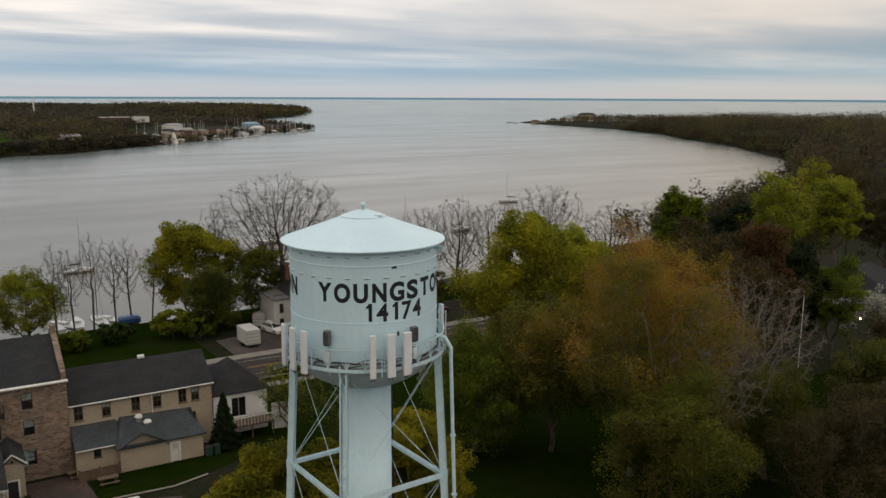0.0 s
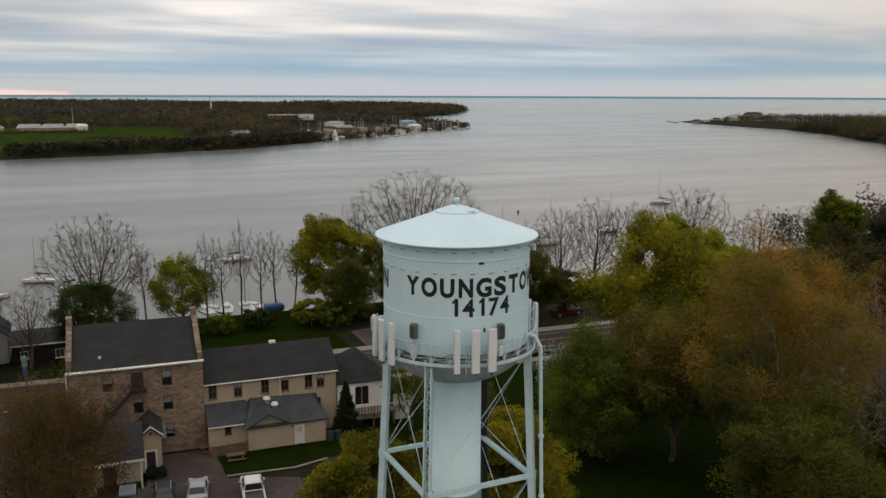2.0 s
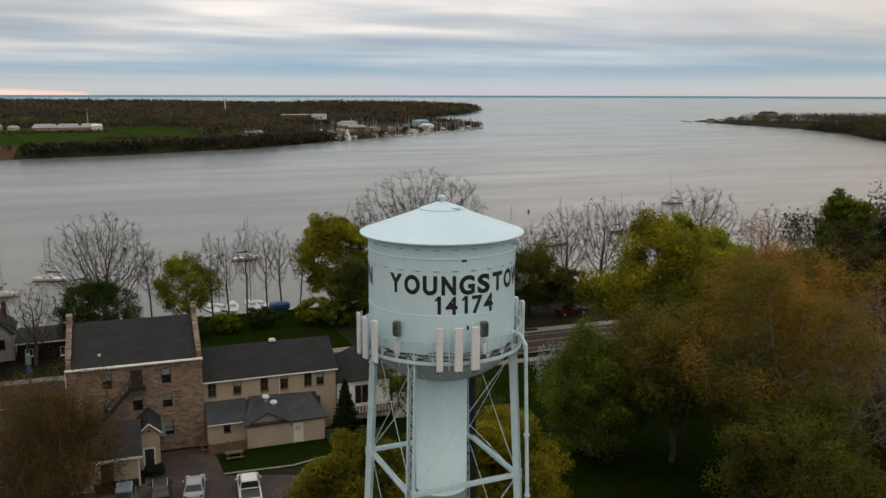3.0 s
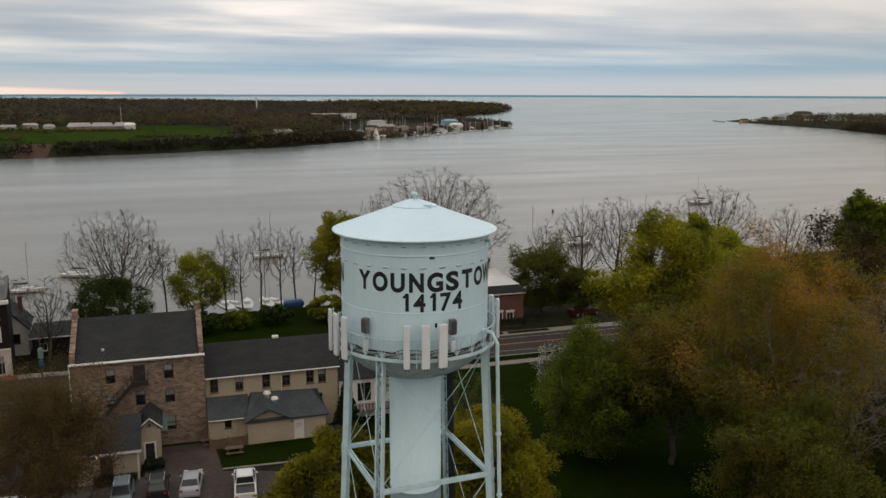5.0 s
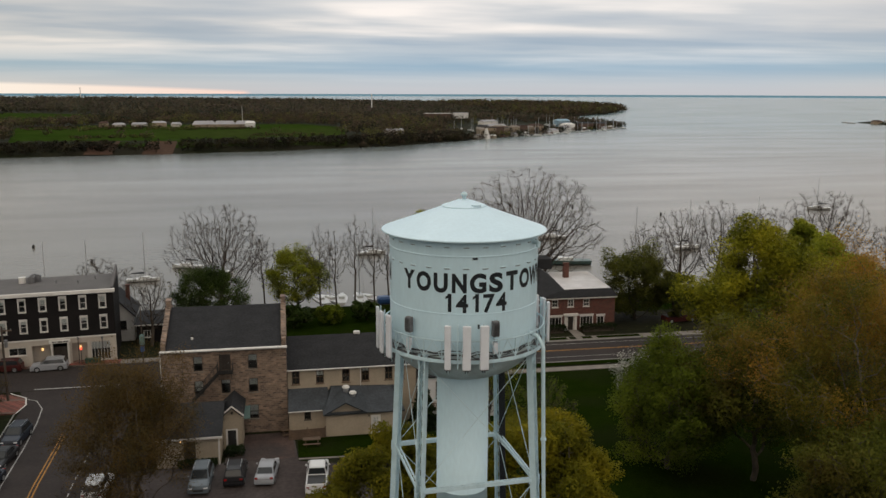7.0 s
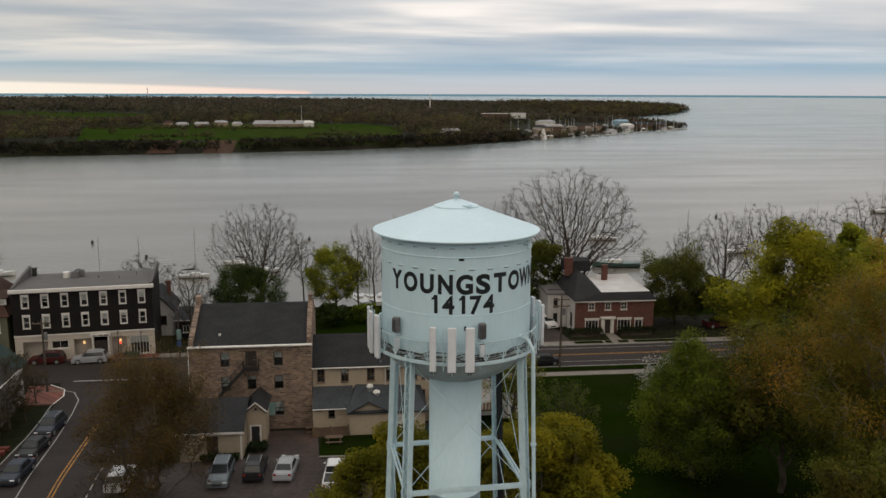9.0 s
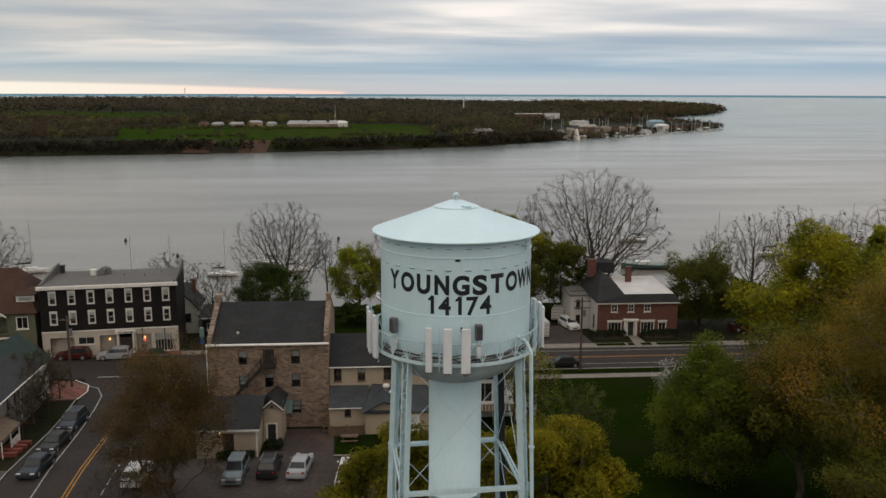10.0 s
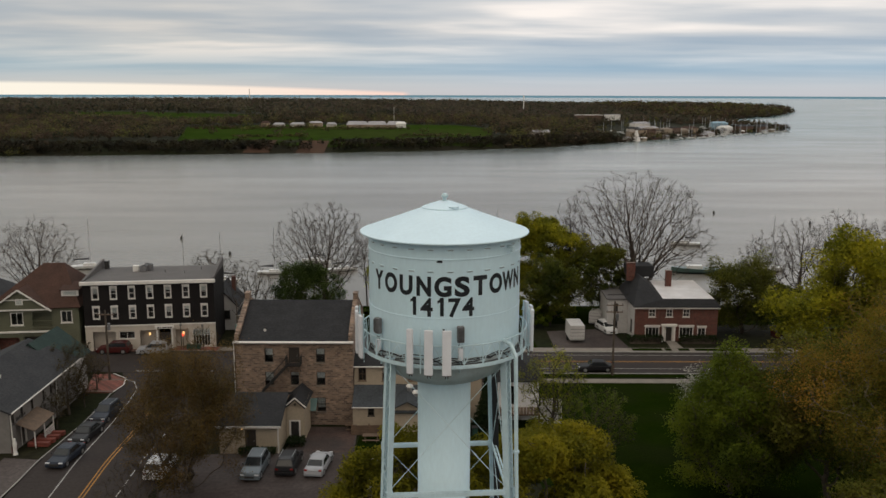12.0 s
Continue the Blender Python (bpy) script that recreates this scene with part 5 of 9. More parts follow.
box(bm, 0.6, 8.6, -0.7, -0.61, 6.5, 6.7)
box(bm, 2.6, 6.6, -0.68, -0.61, 8.0, 8.15)
H.add("barge_board", bm, M_TRIM)
H.add("gable_window", B(4.1, 5.1, -0.68, -0.61, 7.35, 8.2), M_TRIM)
H.add("gable_pane", B(4.25, 4.95, -0.70, -0.684, 7.48, 8.07), M_GLASS)
# shed dormer
H.add("dormer_wall", B(9.9, 12.1, 1.4, 3.6, 7.9, 9.0), M_BROWNROOF)
H.add("dormer_trim", B(9.8, 12.2, 1.28, 1.396, 8.05, 8.85), M_TRIM)
H.add("dormer_pane", B(10.1, 11.9, 1.26, 1.276, 8.2, 8.7), M_GLASS)
H.slab([(9.6, 1.1, 9.0), (12.4, 1.1, 9.0), (12.4, 4.4, 9.6), (9.6, 4.4, 9.6)], M_BROWNROOF, "dormer_roof", 0.1)
H = House("grey_roofed_house", "house with grey hipped roof behind the olive house", "house", (-78.0, 78.0, -1.6), 7.2)
H.wall((0, 0), (11.5, 0), -0.3, 6.5, M_GREENSID)
H.wall((11.5, 0), (11.5, 10), -0.3, 6.5, M_GREENSID)
H.hip(0, 11.5, 0, 10, 6.4, 10.4, M_GREYROOF)
H.chimney(9.2, 5.0, 9.5, 11.2, 0.7, 0.7, M_BRICK)

# ---------------------------------------------------------------- long shop house beside the side street
H = House("long_shop_house", "long pale clapboard shop house with grey shingled roof", "house", (-43.6, 36.6, -0.3), 92.0)
# x runs up the street, y goes away from it
L = 17.5
ops = [(0.35, 1.15, 2.9, 4.0), (2.6, 3.15, 2.75, 4.0), (5.0, 5.55, 2.75, 4.0), (7.9, 8.4, 2.75, 4.0), (9.8, 10.3, 2.75, 4.0)]
H.wall((0, 0), (L, 0), -0.3, 4.6, M_SHADESID, ops + [(2.4, 3.4, 0, 2.0)])
for o in ops:
    H.window(*o, M_DARKTRIM, (1, 2), True, deep=0.08, fw=0.05)
H.door(2.4, 3.4, 0, 2.0, M_DARKTRIM, M_TRIM)
H.wall((0, 11), (0, 0), -0.3, 4.6, M_SHADESID, [(6, 7, 1.5, 3), (8.6, 9.6, 1.5, 3)])
H.wall((L, 0), (L, 11), -0.3, 4.6, M_SHADESID)
H.wall((L, 11), (0, 11), -0.3, 4.6, M_SHADESID)
H.gable(0, L, 0, 11, 4.6, 7.0, M_GREYROOF, "x", 0.4, 0.3, M_SHADESID)
H.add("gutter", B(-0.3, L + 0.3, -0.55, -0.42, 4.35, 4.47, bevel=0.02), M_TRIM)
H.add("downpipe", tube(bmesh.new(), (0.15, -0.12, 0.1), (0.15, -0.12, 4.3), 0.05), M_TRIM)
H.add("downpipe", tube(bmesh.new(), (11.2, -0.12, 0.1), (11.2, -0.12, 4.3), 0.05), M_TRIM)
H.slab([(1.3, -1.9, 1.95), (6.2, -1.9, 1.95), (6.2, -0.02, 2.75), (1.3, -0.02, 2.75)], M_WOOD, "porch_roof", 0.1, label="brown shingled porch roof")
for x in (1.5, 3.8, 6.0):
    H.add("porch_post", B(x - 0.05, x + 0.05, -1.8, -1.7, -0.2, 1.95), M_TRIM)
for i in range(14):
    x = 3.9 + i * 0.15
    H.add("baluster", B(x, x + 0.04, -1.78, -1.74, 0.1, 0.85), M_TRIM)
H.add("porch_rail", B(3.8, 6.0, -1.8, -1.72, 0.85, 0.93), M_TRIM)
bm = bmesh.new()
for i, w_ in enumerate((0.3, 0.22, 0.2, 0.25, 0.2, 0.24)):
    x = 1.5 + i * 0.36
    box(bm, x, x + w_, -0.05, -0.01, 2.95, 3.2 + (0.12 if i in (0, 2) else 0))
H.add("sign_bars", bm, M_IRON, "dark sign lettering on the wall")
H.add("brick_plinth", B(-0.02, 1.2, -0.06, -0.005, -0.3, 0.8), M_BRICK)
H.add("vent_pipe", tube(bmesh.new(), (6.0, 3.4, 5.9), (6.0, 3.4, 6.4), 0.06), M_TRIM)

H = House("green_roofed_annex", "low annex with dark green shingled roof", "house", (-52.3, 52.2, -1.2))
H.wall((0, 0), (7.2, 0), -0.2, 5.0, M_WHITESID)
H.wall((7.2, 0), (7.2, 7), -0.2, 5.0, M_WHITESID)
H.wall((0, 7), (0, 0), -0.2, 5.0, M_WHITESID)
H.gable(0, 7.2, 0, 7, 5.0, 7.9, M_TEALROOF, "y", 0.45, 0.35, M_WHITESID)

# ---------------------------------------------------------------- red brick house across the main street
H = House("red_brick_house", "red brick house front with dark hipped roof and white flat roof", "house", (29.2, 81.4, -1.75))
up = [(2.05, 3.1, 3.95, 5.2), (4.7, 5.7, 3.95, 5.2), (7.25, 8.3, 3.95, 5.2)]
lo = [(1.6, 3.8, 0.75, 2.4), (6.8, 9.0, 0.75, 2.4), (9.6, 10.9, 0.75, 2.3)]
dr = (4.75, 5.75, 0.1, 2.4)
H.wall((0, 0), (12.6, 0), -0.3, 5.5, M_BRICK, up + lo + [dr])
for o in up:
    H.window(*o, M_TRIM, (2, 2), True, deep=0.06, fw=0.1)
for o in lo:
    H.window(*o, M_TRIM, (4 if o[1] - o[0] > 2 else 2, 1), True, deep=0.06, fw=0.12, head=0.3)
H.door(*dr, M_DARKTRIM, M_TRIM)
for x in (4.35, 6.0):
    H.add("pilaster", B(x - 0.18, x + 0.18, -0.3, -0.004, 0, 2.55), M_TRIM)
H.add("porch_head", B(4.0, 6.4, -0.5, -0.004, 2.55, 2.9, bevel=0.03), M_TRIM)
H.add("eaves_board", B(-0.3, 12.8, -0.4, -0.004, 5.3, 5.62, bevel=0.03), M_TRIM)
H.wall((0, 12), (0, 0), -0.3, 5.5, M_WHITESID, [(9.0, 10.2, 1.0, 3.0), (4.5, 5.2, 3.5, 5.0), (4.5, 5.2, 0.8, 2.3)])
for o in [(9.0, 10.2, 1.0, 3.0), (4.5, 5.2, 3.5, 5.0), (4.5, 5.2, 0.8, 2.3)]:
    H.window(*o, M_DARKTRIM, (1, 2), True, deep=0.08)
H.wall((12.6, 0), (12.6, 12), -0.3, 5.5, M_BRICK)
H.wall((12.6, 12), (0, 12), -0.3, 5.5, M_WHITESID)
H.slab([(-0.4, -0.5, 5.6), (12.9, -0.5, 5.6), (12.0, 0.4, 6.7), (4.2, 0.4, 6.7), (1.9, 6.0, 9.0)], M_DARKROOF)
H.slab([(-0.4, 12.3, 5.6), (-0.4, -0.5, 5.6), (1.9, 6.0, 9.0), (1.9, 9.0, 9.0)], M_DARKROOF)
H.slab([(1.9, 6.0, 9.0), (4.2, 0.4, 6.7), (5.0, 11.0, 6.9), (1.9, 9.0, 9.0)], M_DARKROOF)
H.slab([(4.2, 0.4, 6.75), (12.0, 0.4, 6.75), (12.0, 11.6, 7.1), (4.8, 11.6, 7.1)], M_MEMBRANE, "flat_roof", 0.25, label="white flat roof membrane")
H.add("rear_roof", B(0.6, 4.9, 9.2, 12.4, 8.2, 10.0, bevel=0.1), M_DARKROOF)
H.chimney(0.9, 8.4, 7.8, 10.6, 1.3, 0.8, M_BRICK, M_BRICK)
H.chimney(6.9, 8.0, 6.6, 9.4, 0.9, 0.7, M_BRICK, M_BRICK)
# white rear wing seen past its side
H.wall((-3.2, 5.0), (-0.05, 5.0), -0.2, 5.6, M_WHITESID, [(0.9, 1.6, 3.3, 4.8), (0.9, 1.6, 0.9, 2.3)])
for o in [(0.9, 1.6, 3.3, 4.8), (0.9, 1.6, 0.9, 2.3)]:
    H.window(*o, M_DARKTRIM, (1, 2), True, deep=0.08)
H.wall((-3.2, 12.5), (-3.2, 5.0), -0.2, 5.6, M_WHITESID)
H.slab([(-3.4, 4.8, 5.6), (0.2, 4.8, 5.6), (0.2, 12.6, 5.8), (-3.4, 12.6, 5.8)], M_GRAVELROOF, "flat_roof", 0.2)
H.add("balcony_rail", B(-3.3, 0.0, 4.85, 4.93, 6.2, 6.3), M_IRON)

# small grey house and a long dark shed behind the inn
H = House("grey_house", "small grey clapboard house with dark gabled roof", "house", (-38.2, 87.5, -1.9), 4)
H.wall((0, 0), (5.2, 0), -0.3, 4.3, M_WHITESID, [(3.2, 4.1, 1.9, 3.3)])
H.window(3.2, 4.1, 1.9, 3.3, M_DARKTRIM, (1, 2), True, deep=0.08)
H.wall((5.2, 0), (5.2, 7), -0.3, 4.3, M_WHITESID)
H.wall((0, 7), (0, 0), -0.3, 4.3, M_WHITESID)
H.gable(0, 5.2, 0, 7, 4.3, 7.1, M_GREYROOF, "y", 0.35, 0.3, M_WHITESID)
H.chimney(4.0, 5.0, 5.0, 7.7, 0.6, 0.6, M_BRICK, M_BRICK)
H = House("dark_shed", "long low dark boarded shed with flat roof", "shed", (-32.4, 86.0, -2.1), 2)
H.wall((0, 0), (9.5, 0), -0.3, 3.3, M_BLACKWALL, [(1.0, 2.0, 1.2, 2.3), (5.5, 6.7, 0.9, 2.2)])
H.window(1.0, 2.0, 1.2, 2.3, M_TRIM, (2, 1), True, deep=0.08)
H.window(5.5, 6.7, 0.9, 2.2, M_TRIM, (2, 1), True, deep=0.08)
H.wall((9.5, 0), (9.5, 6), -0.3, 3.3, M_BLACKWALL)
H.wall((0, 6), (0, 0), -0.3, 3.3, M_BLACKWALL)
H.slab([(-0.3, -0.4, 3.35), (9.8, -0.4, 3.35), (9.8, 6.2, 3.9), (-0.3, 6.2, 3.9)], M_GREYROOF, "flat_roof", 0.18)
H.add("eaves_board", B(-0.3, 9.8, -0.46, -0.405, 3.12, 3.3), M_TRIM)
# roofs further along the bank
H = House("flat_roofed_house", "long low house with grey flat roof and pale eaves", "house", (92.0, 56.0, -1.2), -20)
H.wall((0, 0), (13, 0), -0.3, 4.4, M_WOOD, [(1, 3, 1.2, 2.6), (5, 7, 1.2, 2.6), (9, 11, 1.2, 2.6)])
H.wall((0, 9), (0, 0), -0.3, 4.4, M_WOOD)
H.wall((13, 0), (13, 9), -0.3, 4.4, M_WOOD)
H.slab([(-0.5, -0.5, 4.5), (13.5, -0.5, 4.5), (13.5, 9.5, 4.7), (-0.5, 9.5, 4.7)], M_GREYROOF, "flat_roof", 0.25)
for x in (5.5, 6.6):
    H.add("roof_unit", B(x - 0.4, x + 0.4, 5, 5.8, 4.6, 5.7, bevel=0.05), M_TRIM)
# ---------------------------------------------------------------- roads, walks, lawns


def drape(name, pts, lift, material, label, category, step=3.0, kind="structure", thick=0.0):
    """A flat sheet with the given outline (counter-clockwise) laid over the ground; thick gives it real edges."""
    xs, ys = [p[0] for p in pts], [p[1] for p in pts]
    bm = bmesh.new()
    f = bm.faces.new([bm.verts.new((x, y, 0)) for x, y in pts])
    for axis, lo, hi in ((0, min(xs), max(xs)), (1, min(ys), max(ys))):
        k = lo + step
        while k < hi:
            co = (k, 0, 0) if axis == 0 else (0, k, 0)
            no = (1, 0, 0) if axis == 0 else (0, 1, 0)
            bmesh.ops.bisect_plane(bm, geom=bm.verts[:] + bm.edges[:] + bm.faces[:], plane_co=co, plane_no=no)
            k += step
    hs = heights(np.array([v.co.x for v in bm.verts]), np.array([v.co.y for v in bm.verts]))
    for v, h in zip(bm.verts, hs):
        v.co.z = h + lift
    if thick:
        r = bmesh.ops.extrude_face_region(bm, geom=bm.faces[:])
        for v in [g for g in r["geom"] if isinstance(g, bmesh.types.BMVert)]:
            v.co.z -= thick
        bmesh.ops.recalc_face_normals(bm, faces=bm.faces[:])
    for fc in bm.faces:
        if not thick and fc.normal.z < 0:
            fc.normal_flip()
    return tagged(part(name, bm, material), label, category, kind=kind)


def ribbon(name, line, width, lift, material, label, category):
    """A painted line along a plan polyline."""
    bm = bmesh.new()
    dense = []
    for (ax, ay), (bx, by) in zip(line, line[1:]):
        n = max(1, int(math.hypot(bx - ax, by - ay) / 2))
        dense += [(ax + (bx - ax) * i / n, ay + (by - ay) * i / n) for i in range(n)]
    dense.append(line[-1])
    prev = None
    for i, (x, y) in enumerate(dense):
        a, b = dense[max(0, i - 1)], dense[min(len(dense) - 1, i + 1)]
        l = math.hypot(b[0] - a[0], b[1] - a[1])
        nx_, ny_ = -(b[1] - a[1]) / l * width / 2, (b[0] - a[0]) / l * width / 2
        z = height(x, y) + lift
        cur = (bm.verts.new((x - nx_, y - ny_, z)), bm.verts.new((x + nx_, y + ny_, z)))
        if prev:
            bm.faces.new((prev[0], cur[0], cur[1], prev[1]))
        prev = cur
    return tagged(part(name, bm, material), label, category, kind="structure")


drape("main_street", [(-130, 65.0), (-30, 65.0), (140, 65.0), (140, 75.0), (-130, 75.0)], 0.05, M_ASPH, "worn grey asphalt main street", "road", 2.5)
drape("side_street", [(-35.0, -20), (-23.6, -20), (-27.6, 45), (-27.8, 60), (-25.0, 64.9), (-43.0, 64.9), (-41.0, 60.5), (-40.6, 50), (-39.6, 30)], 0.045, M_ASPH, "asphalt side street with parked cars", "road", 2.5)
ribbon("yellow_line", [(-31.0, 5), (-32.6, 26.6), (-34.3, 49.5)], 0.14, 0.062, M_YLINE, "double yellow centre line", "road marking")
ribbon("yellow_line", [(-30.65, 5), (-32.25, 26.6), (-33.95, 49.5)], 0.14, 0.062, M_YLINE, "double yellow centre line", "road marking")
ribbon("white_line", [(-33.4, 5), (-35.3, 26.6), (-37.9, 53.2), (-38.6, 58), (-40.0, 61.0), (-42.5, 62.6)], 0.13, 0.062, M_WLINE, "white edge line of the parking lane", "road marking")
for k in range(16):
    y0 = 10 + k * 2.1
    ribbon("white_dash", [(-28.6 - (y0 - 10) * 0.045, y0), (-28.65 - (y0 - 10) * 0.045, y0 + 1.3)], 0.12, 0.062, M_WLINE, "white dash of the edge line", "road marking")
for y in (70.35, 70.65):
    ribbon("yellow_line", [(-24, y), (140, y)], 0.13, 0.062, M_YLINE, "double yellow centre line", "road marking")
for y in (67.2, 73.6):
    ribbon("white_line", [(-20, y), (140, y)], 0.12, 0.062, M_WLINE, "white edge line", "road marking")
ribbon("white_line", [(-41.5, 65.6), (-31, 65.6)], 0.3, 0.062, M_WLINE, "white stop line", "road marking")
drape("verge", [(-23, 63.3), (140, 63.3), (140, 64.7), (-23, 64.7)], 0.10, M_GRASS, "strip of grass beside the road", "grass", 3)
drape("pavement", [(-24, 61.0), (140, 61.0), (140, 62.6), (-24, 62.6)], 0.09, M_CONC, "pale concrete pavement", "pavement", 3, thick=0.12)
drape("kerb", [(-24, 64.72), (140, 64.72), (140, 64.92), (-24, 64.92)], 0.16, M_KERB, "stone kerb", "kerb", 3, thick=0.3)
drape("kerb", [(-26, 75.05), (140, 75.05), (140, 75.25), (-26, 75.25)], 0.16, M_KERB, "stone kerb", "kerb", 3, thick=0.3)
drape("pavement", [(-70, 75.3), (-53, 75.3), (-33, 75.9), (-26, 75.3), (140, 75.3), (140, 78.0), (-70, 78.0)][:2] + [(140, 75.3), (140, 77.2), (-70, 77.2)], 0.12, M_CONC, "concrete pavement across the street", "pavement", 3, thick=0.12)
for x0, x1 in ((27.8, 32.2), (32.6, 33.6), (34.6, 36.2), (37.0, 44.0)):
    drape("verge", [(x0, 75.7), (x1, 75.7), (x1, 76.9), (x0, 76.9)], 0.15, M_GRASS, "patch of grass between the path and the street", "grass", 2)
drape("front_path", [(33.7, 77.2), (35.6, 77.2), (35.4, 81.3), (34.0, 81.3)], 0.1, M_CONC, "concrete path to the front door", "path", 1.5)
drape("driveway", [(16.5, 77.2), (27.6, 77.2), (26.8, 89), (16.5, 87)], 0.06, M_LOT, "brown gravelly driveway", "driveway", 2.5)
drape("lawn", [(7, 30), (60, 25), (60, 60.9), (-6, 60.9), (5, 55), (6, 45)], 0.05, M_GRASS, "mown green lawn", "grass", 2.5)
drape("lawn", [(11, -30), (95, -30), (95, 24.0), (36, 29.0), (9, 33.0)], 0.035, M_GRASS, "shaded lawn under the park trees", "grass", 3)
drape("lawn", [(-9.0, 36.5), (-2.0, 36.0), (6.0, 40), (6.0, 42.7), (-6.2, 42.7), (-9.0, 42.0)], 0.05, M_GRASS, "green lawn beside the addition", "grass", 2)
drape("lawn", [(-60, 92), (70, 92), (70, 108), (-60, 108)], 0.05, M_GRASS, "bank-top lawn", "grass", 3)
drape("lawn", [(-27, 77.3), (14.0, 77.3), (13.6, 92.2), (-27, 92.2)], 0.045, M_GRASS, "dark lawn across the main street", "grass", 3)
drape("car_park", [(-25.5, 8), (-2.5, 8), (-2.5, 33.5), (-9.0, 36.0), (-9.5, 45.2), (-16.2, 45.2), (-16.2, 37.0), (-25.8, 36.2)], 0.05, M_LOT, "patched grey asphalt car park", "car park", 2.5)
M_TROD = mat("trodden_reddish_gravel", (0.088, 0.060, 0.052), (0.062, 0.044, 0.039), 0.8, 0.95, bump=0.02, bscale=14, c3=(0.050, 0.042, 0.040), fine=0.3, spec=0.1)
drape("gravel_yard", [(-15.9, 37.6), (-12.4, 36.6), (-9.3, 37.2), (-9.6, 45.1), (-16.1, 45.1)], 0.068, M_TROD, "reddish trodden gravel yard behind the building", "yard", 2)
ribbon("garden_edging", [(-9.0, 36.4), (-2.5, 36.0), (1.0, 37.2)], 0.35, 0.12, M_CONC, "pale stone lawn edging", "edging")
# paved corner with its white kerb, and the pavement in front of the shop house
drape("brick_corner", [(-44.5, 56.5), (-41.2, 56.8), (-40.9, 59.5), (-41.6, 62.0), (-44.0, 64.0), (-46.5, 64.0)], 0.13, M_PAVER, "red brick paved street corner", "pavement", 2, thick=0.2)
ribbon("kerb", [(-41.1, 56.6), (-40.8, 59.5), (-41.5, 62.1), (-43.9, 64.2)], 0.16, 0.16, M_TRIM, "white painted kerb", "kerb")
drape("pavement", [(-43.2, 22), (-39.3, 22), (-39.9, 34.5), (-43.5, 35.0)], 0.12, M_LOT, "worn dark forecourt", "pavement", 2, thick=0.2)
ribbon("kerb", [(-39.2, 10), (-39.6, 30), (-40.6, 50), (-41.2, 56.4)], 0.16, 0.14, M_KERB, "stone kerb", "kerb")
drape("inn_forecourt", [(-52.5, 75.3), (-33, 75.3), (-33, 77.2), (-52.5, 75.6)], 0.16, M_PAVER, "red brick forecourt of the inn", "pavement", 2)
# red timber steps beside the shop porch
for k in range(4):
    y0 = 38.4 + k * 1.15
    z = height(-41.5, y0)
    tagged(part("timber_bench", B(-42.9, -40.7, y0, y0 + 0.55, z + 0.05, z + 0.48, bevel=0.02), M_REDWOOD), "red stained timber planter step beside the pavement", "step", "red timber steps")
# white garden statue by the corner of the shop house
bm = bmesh.new()
zb = height(-42.9, 36.0)
lathe(bm, [(0.0, 0.0), (0.26, 0.0), (0.24, 0.1), (0.17, 0.14), (0.15, 0.6), (0.2, 0.95), (0.22, 1.2), (0.1, 1.42), (0.12, 1.55), (0.1, 1.7), (0.0, 1.76)], 14)
st = part("garden_statue", bm, M_TRIM, smooth=True)
st.location = (-42.9, 36.0, zb + 0.1)
tagged(st, "slim white garden statue on the forecourt", "statue")
# ---------------------------------------------------------------- trees
M_TWIG = mat("grey_brown_twigs", (0.066, 0.053, 0.044), (0.046, 0.038, 0.032), 1.5, 0.9, spec=0.15)
LEAF = {
    "yellow": leaf_mat("fresh_yellow_leaves", [(0.112, 0.122, 0.008), (0.232, 0.226, 0.013), (0.352, 0.322, 0.018), (0.47, 0.405, 0.024)], 0.3),
    "gold": leaf_mat("golden_maple_leaves", [(0.098, 0.098, 0.006), (0.190, 0.172, 0.009), (0.285, 0.240, 0.012), (0.375, 0.300, 0.016)], 0.3),
    "lime": leaf_mat("fresh_lime_leaves", [(0.160, 0.185, 0.013), (0.275, 0.290, 0.022), (0.39, 0.39, 0.032)]),
    "green": leaf_mat("spring_green_leaves", [(0.070, 0.098, 0.008), (0.135, 0.172, 0.013), (0.225, 0.255, 0.02)]),
    "olive": leaf_mat("olive_leaves", [(0.065, 0.074, 0.012), (0.11, 0.115, 0.016), (0.16, 0.155, 0.02)]),
    "orange": leaf_mat("rusty_buds", [(0.098, 0.104, 0.013), (0.185, 0.148, 0.018), (0.285, 0.180, 0.025), (0.355, 0.200, 0.029), (0.39, 0.210, 0.031)], 0.14, 0.06, 0.36, 0.36),
    "brown": leaf_mat("brown_buds", [(0.046, 0.039, 0.014), (0.070, 0.054, 0.019), (0.100, 0.070, 0.022), (0.088, 0.080, 0.020)]),
    "mixed": leaf_mat("half_open_oak_leaves", [(0.046, 0.064, 0.010), (0.084, 0.102, 0.013), (0.140, 0.144, 0.017), (0.114, 0.096, 0.017), (0.175, 0.122, 0.020)], 0.13),
    "rust": leaf_mat("rusty_brown_buds", [(0.085, 0.060, 0.018), (0.125, 0.082, 0.024), (0.165, 0.100, 0.030), (0.150, 0.120, 0.028)], 0.35),
    "red": leaf_mat("red_buds", [(0.085, 0.044, 0.016), (0.14, 0.066, 0.022)]),
    "dark": leaf_mat("dark_evergreen", [(0.014, 0.025, 0.009), (0.024, 0.038, 0.013), (0.036, 0.050, 0.016)]),
    "hedge": leaf_mat("hedge_leaves", [(0.028, 0.050, 0.009), (0.046, 0.072, 0.012), (0.068, 0.095, 0.016)]),
}


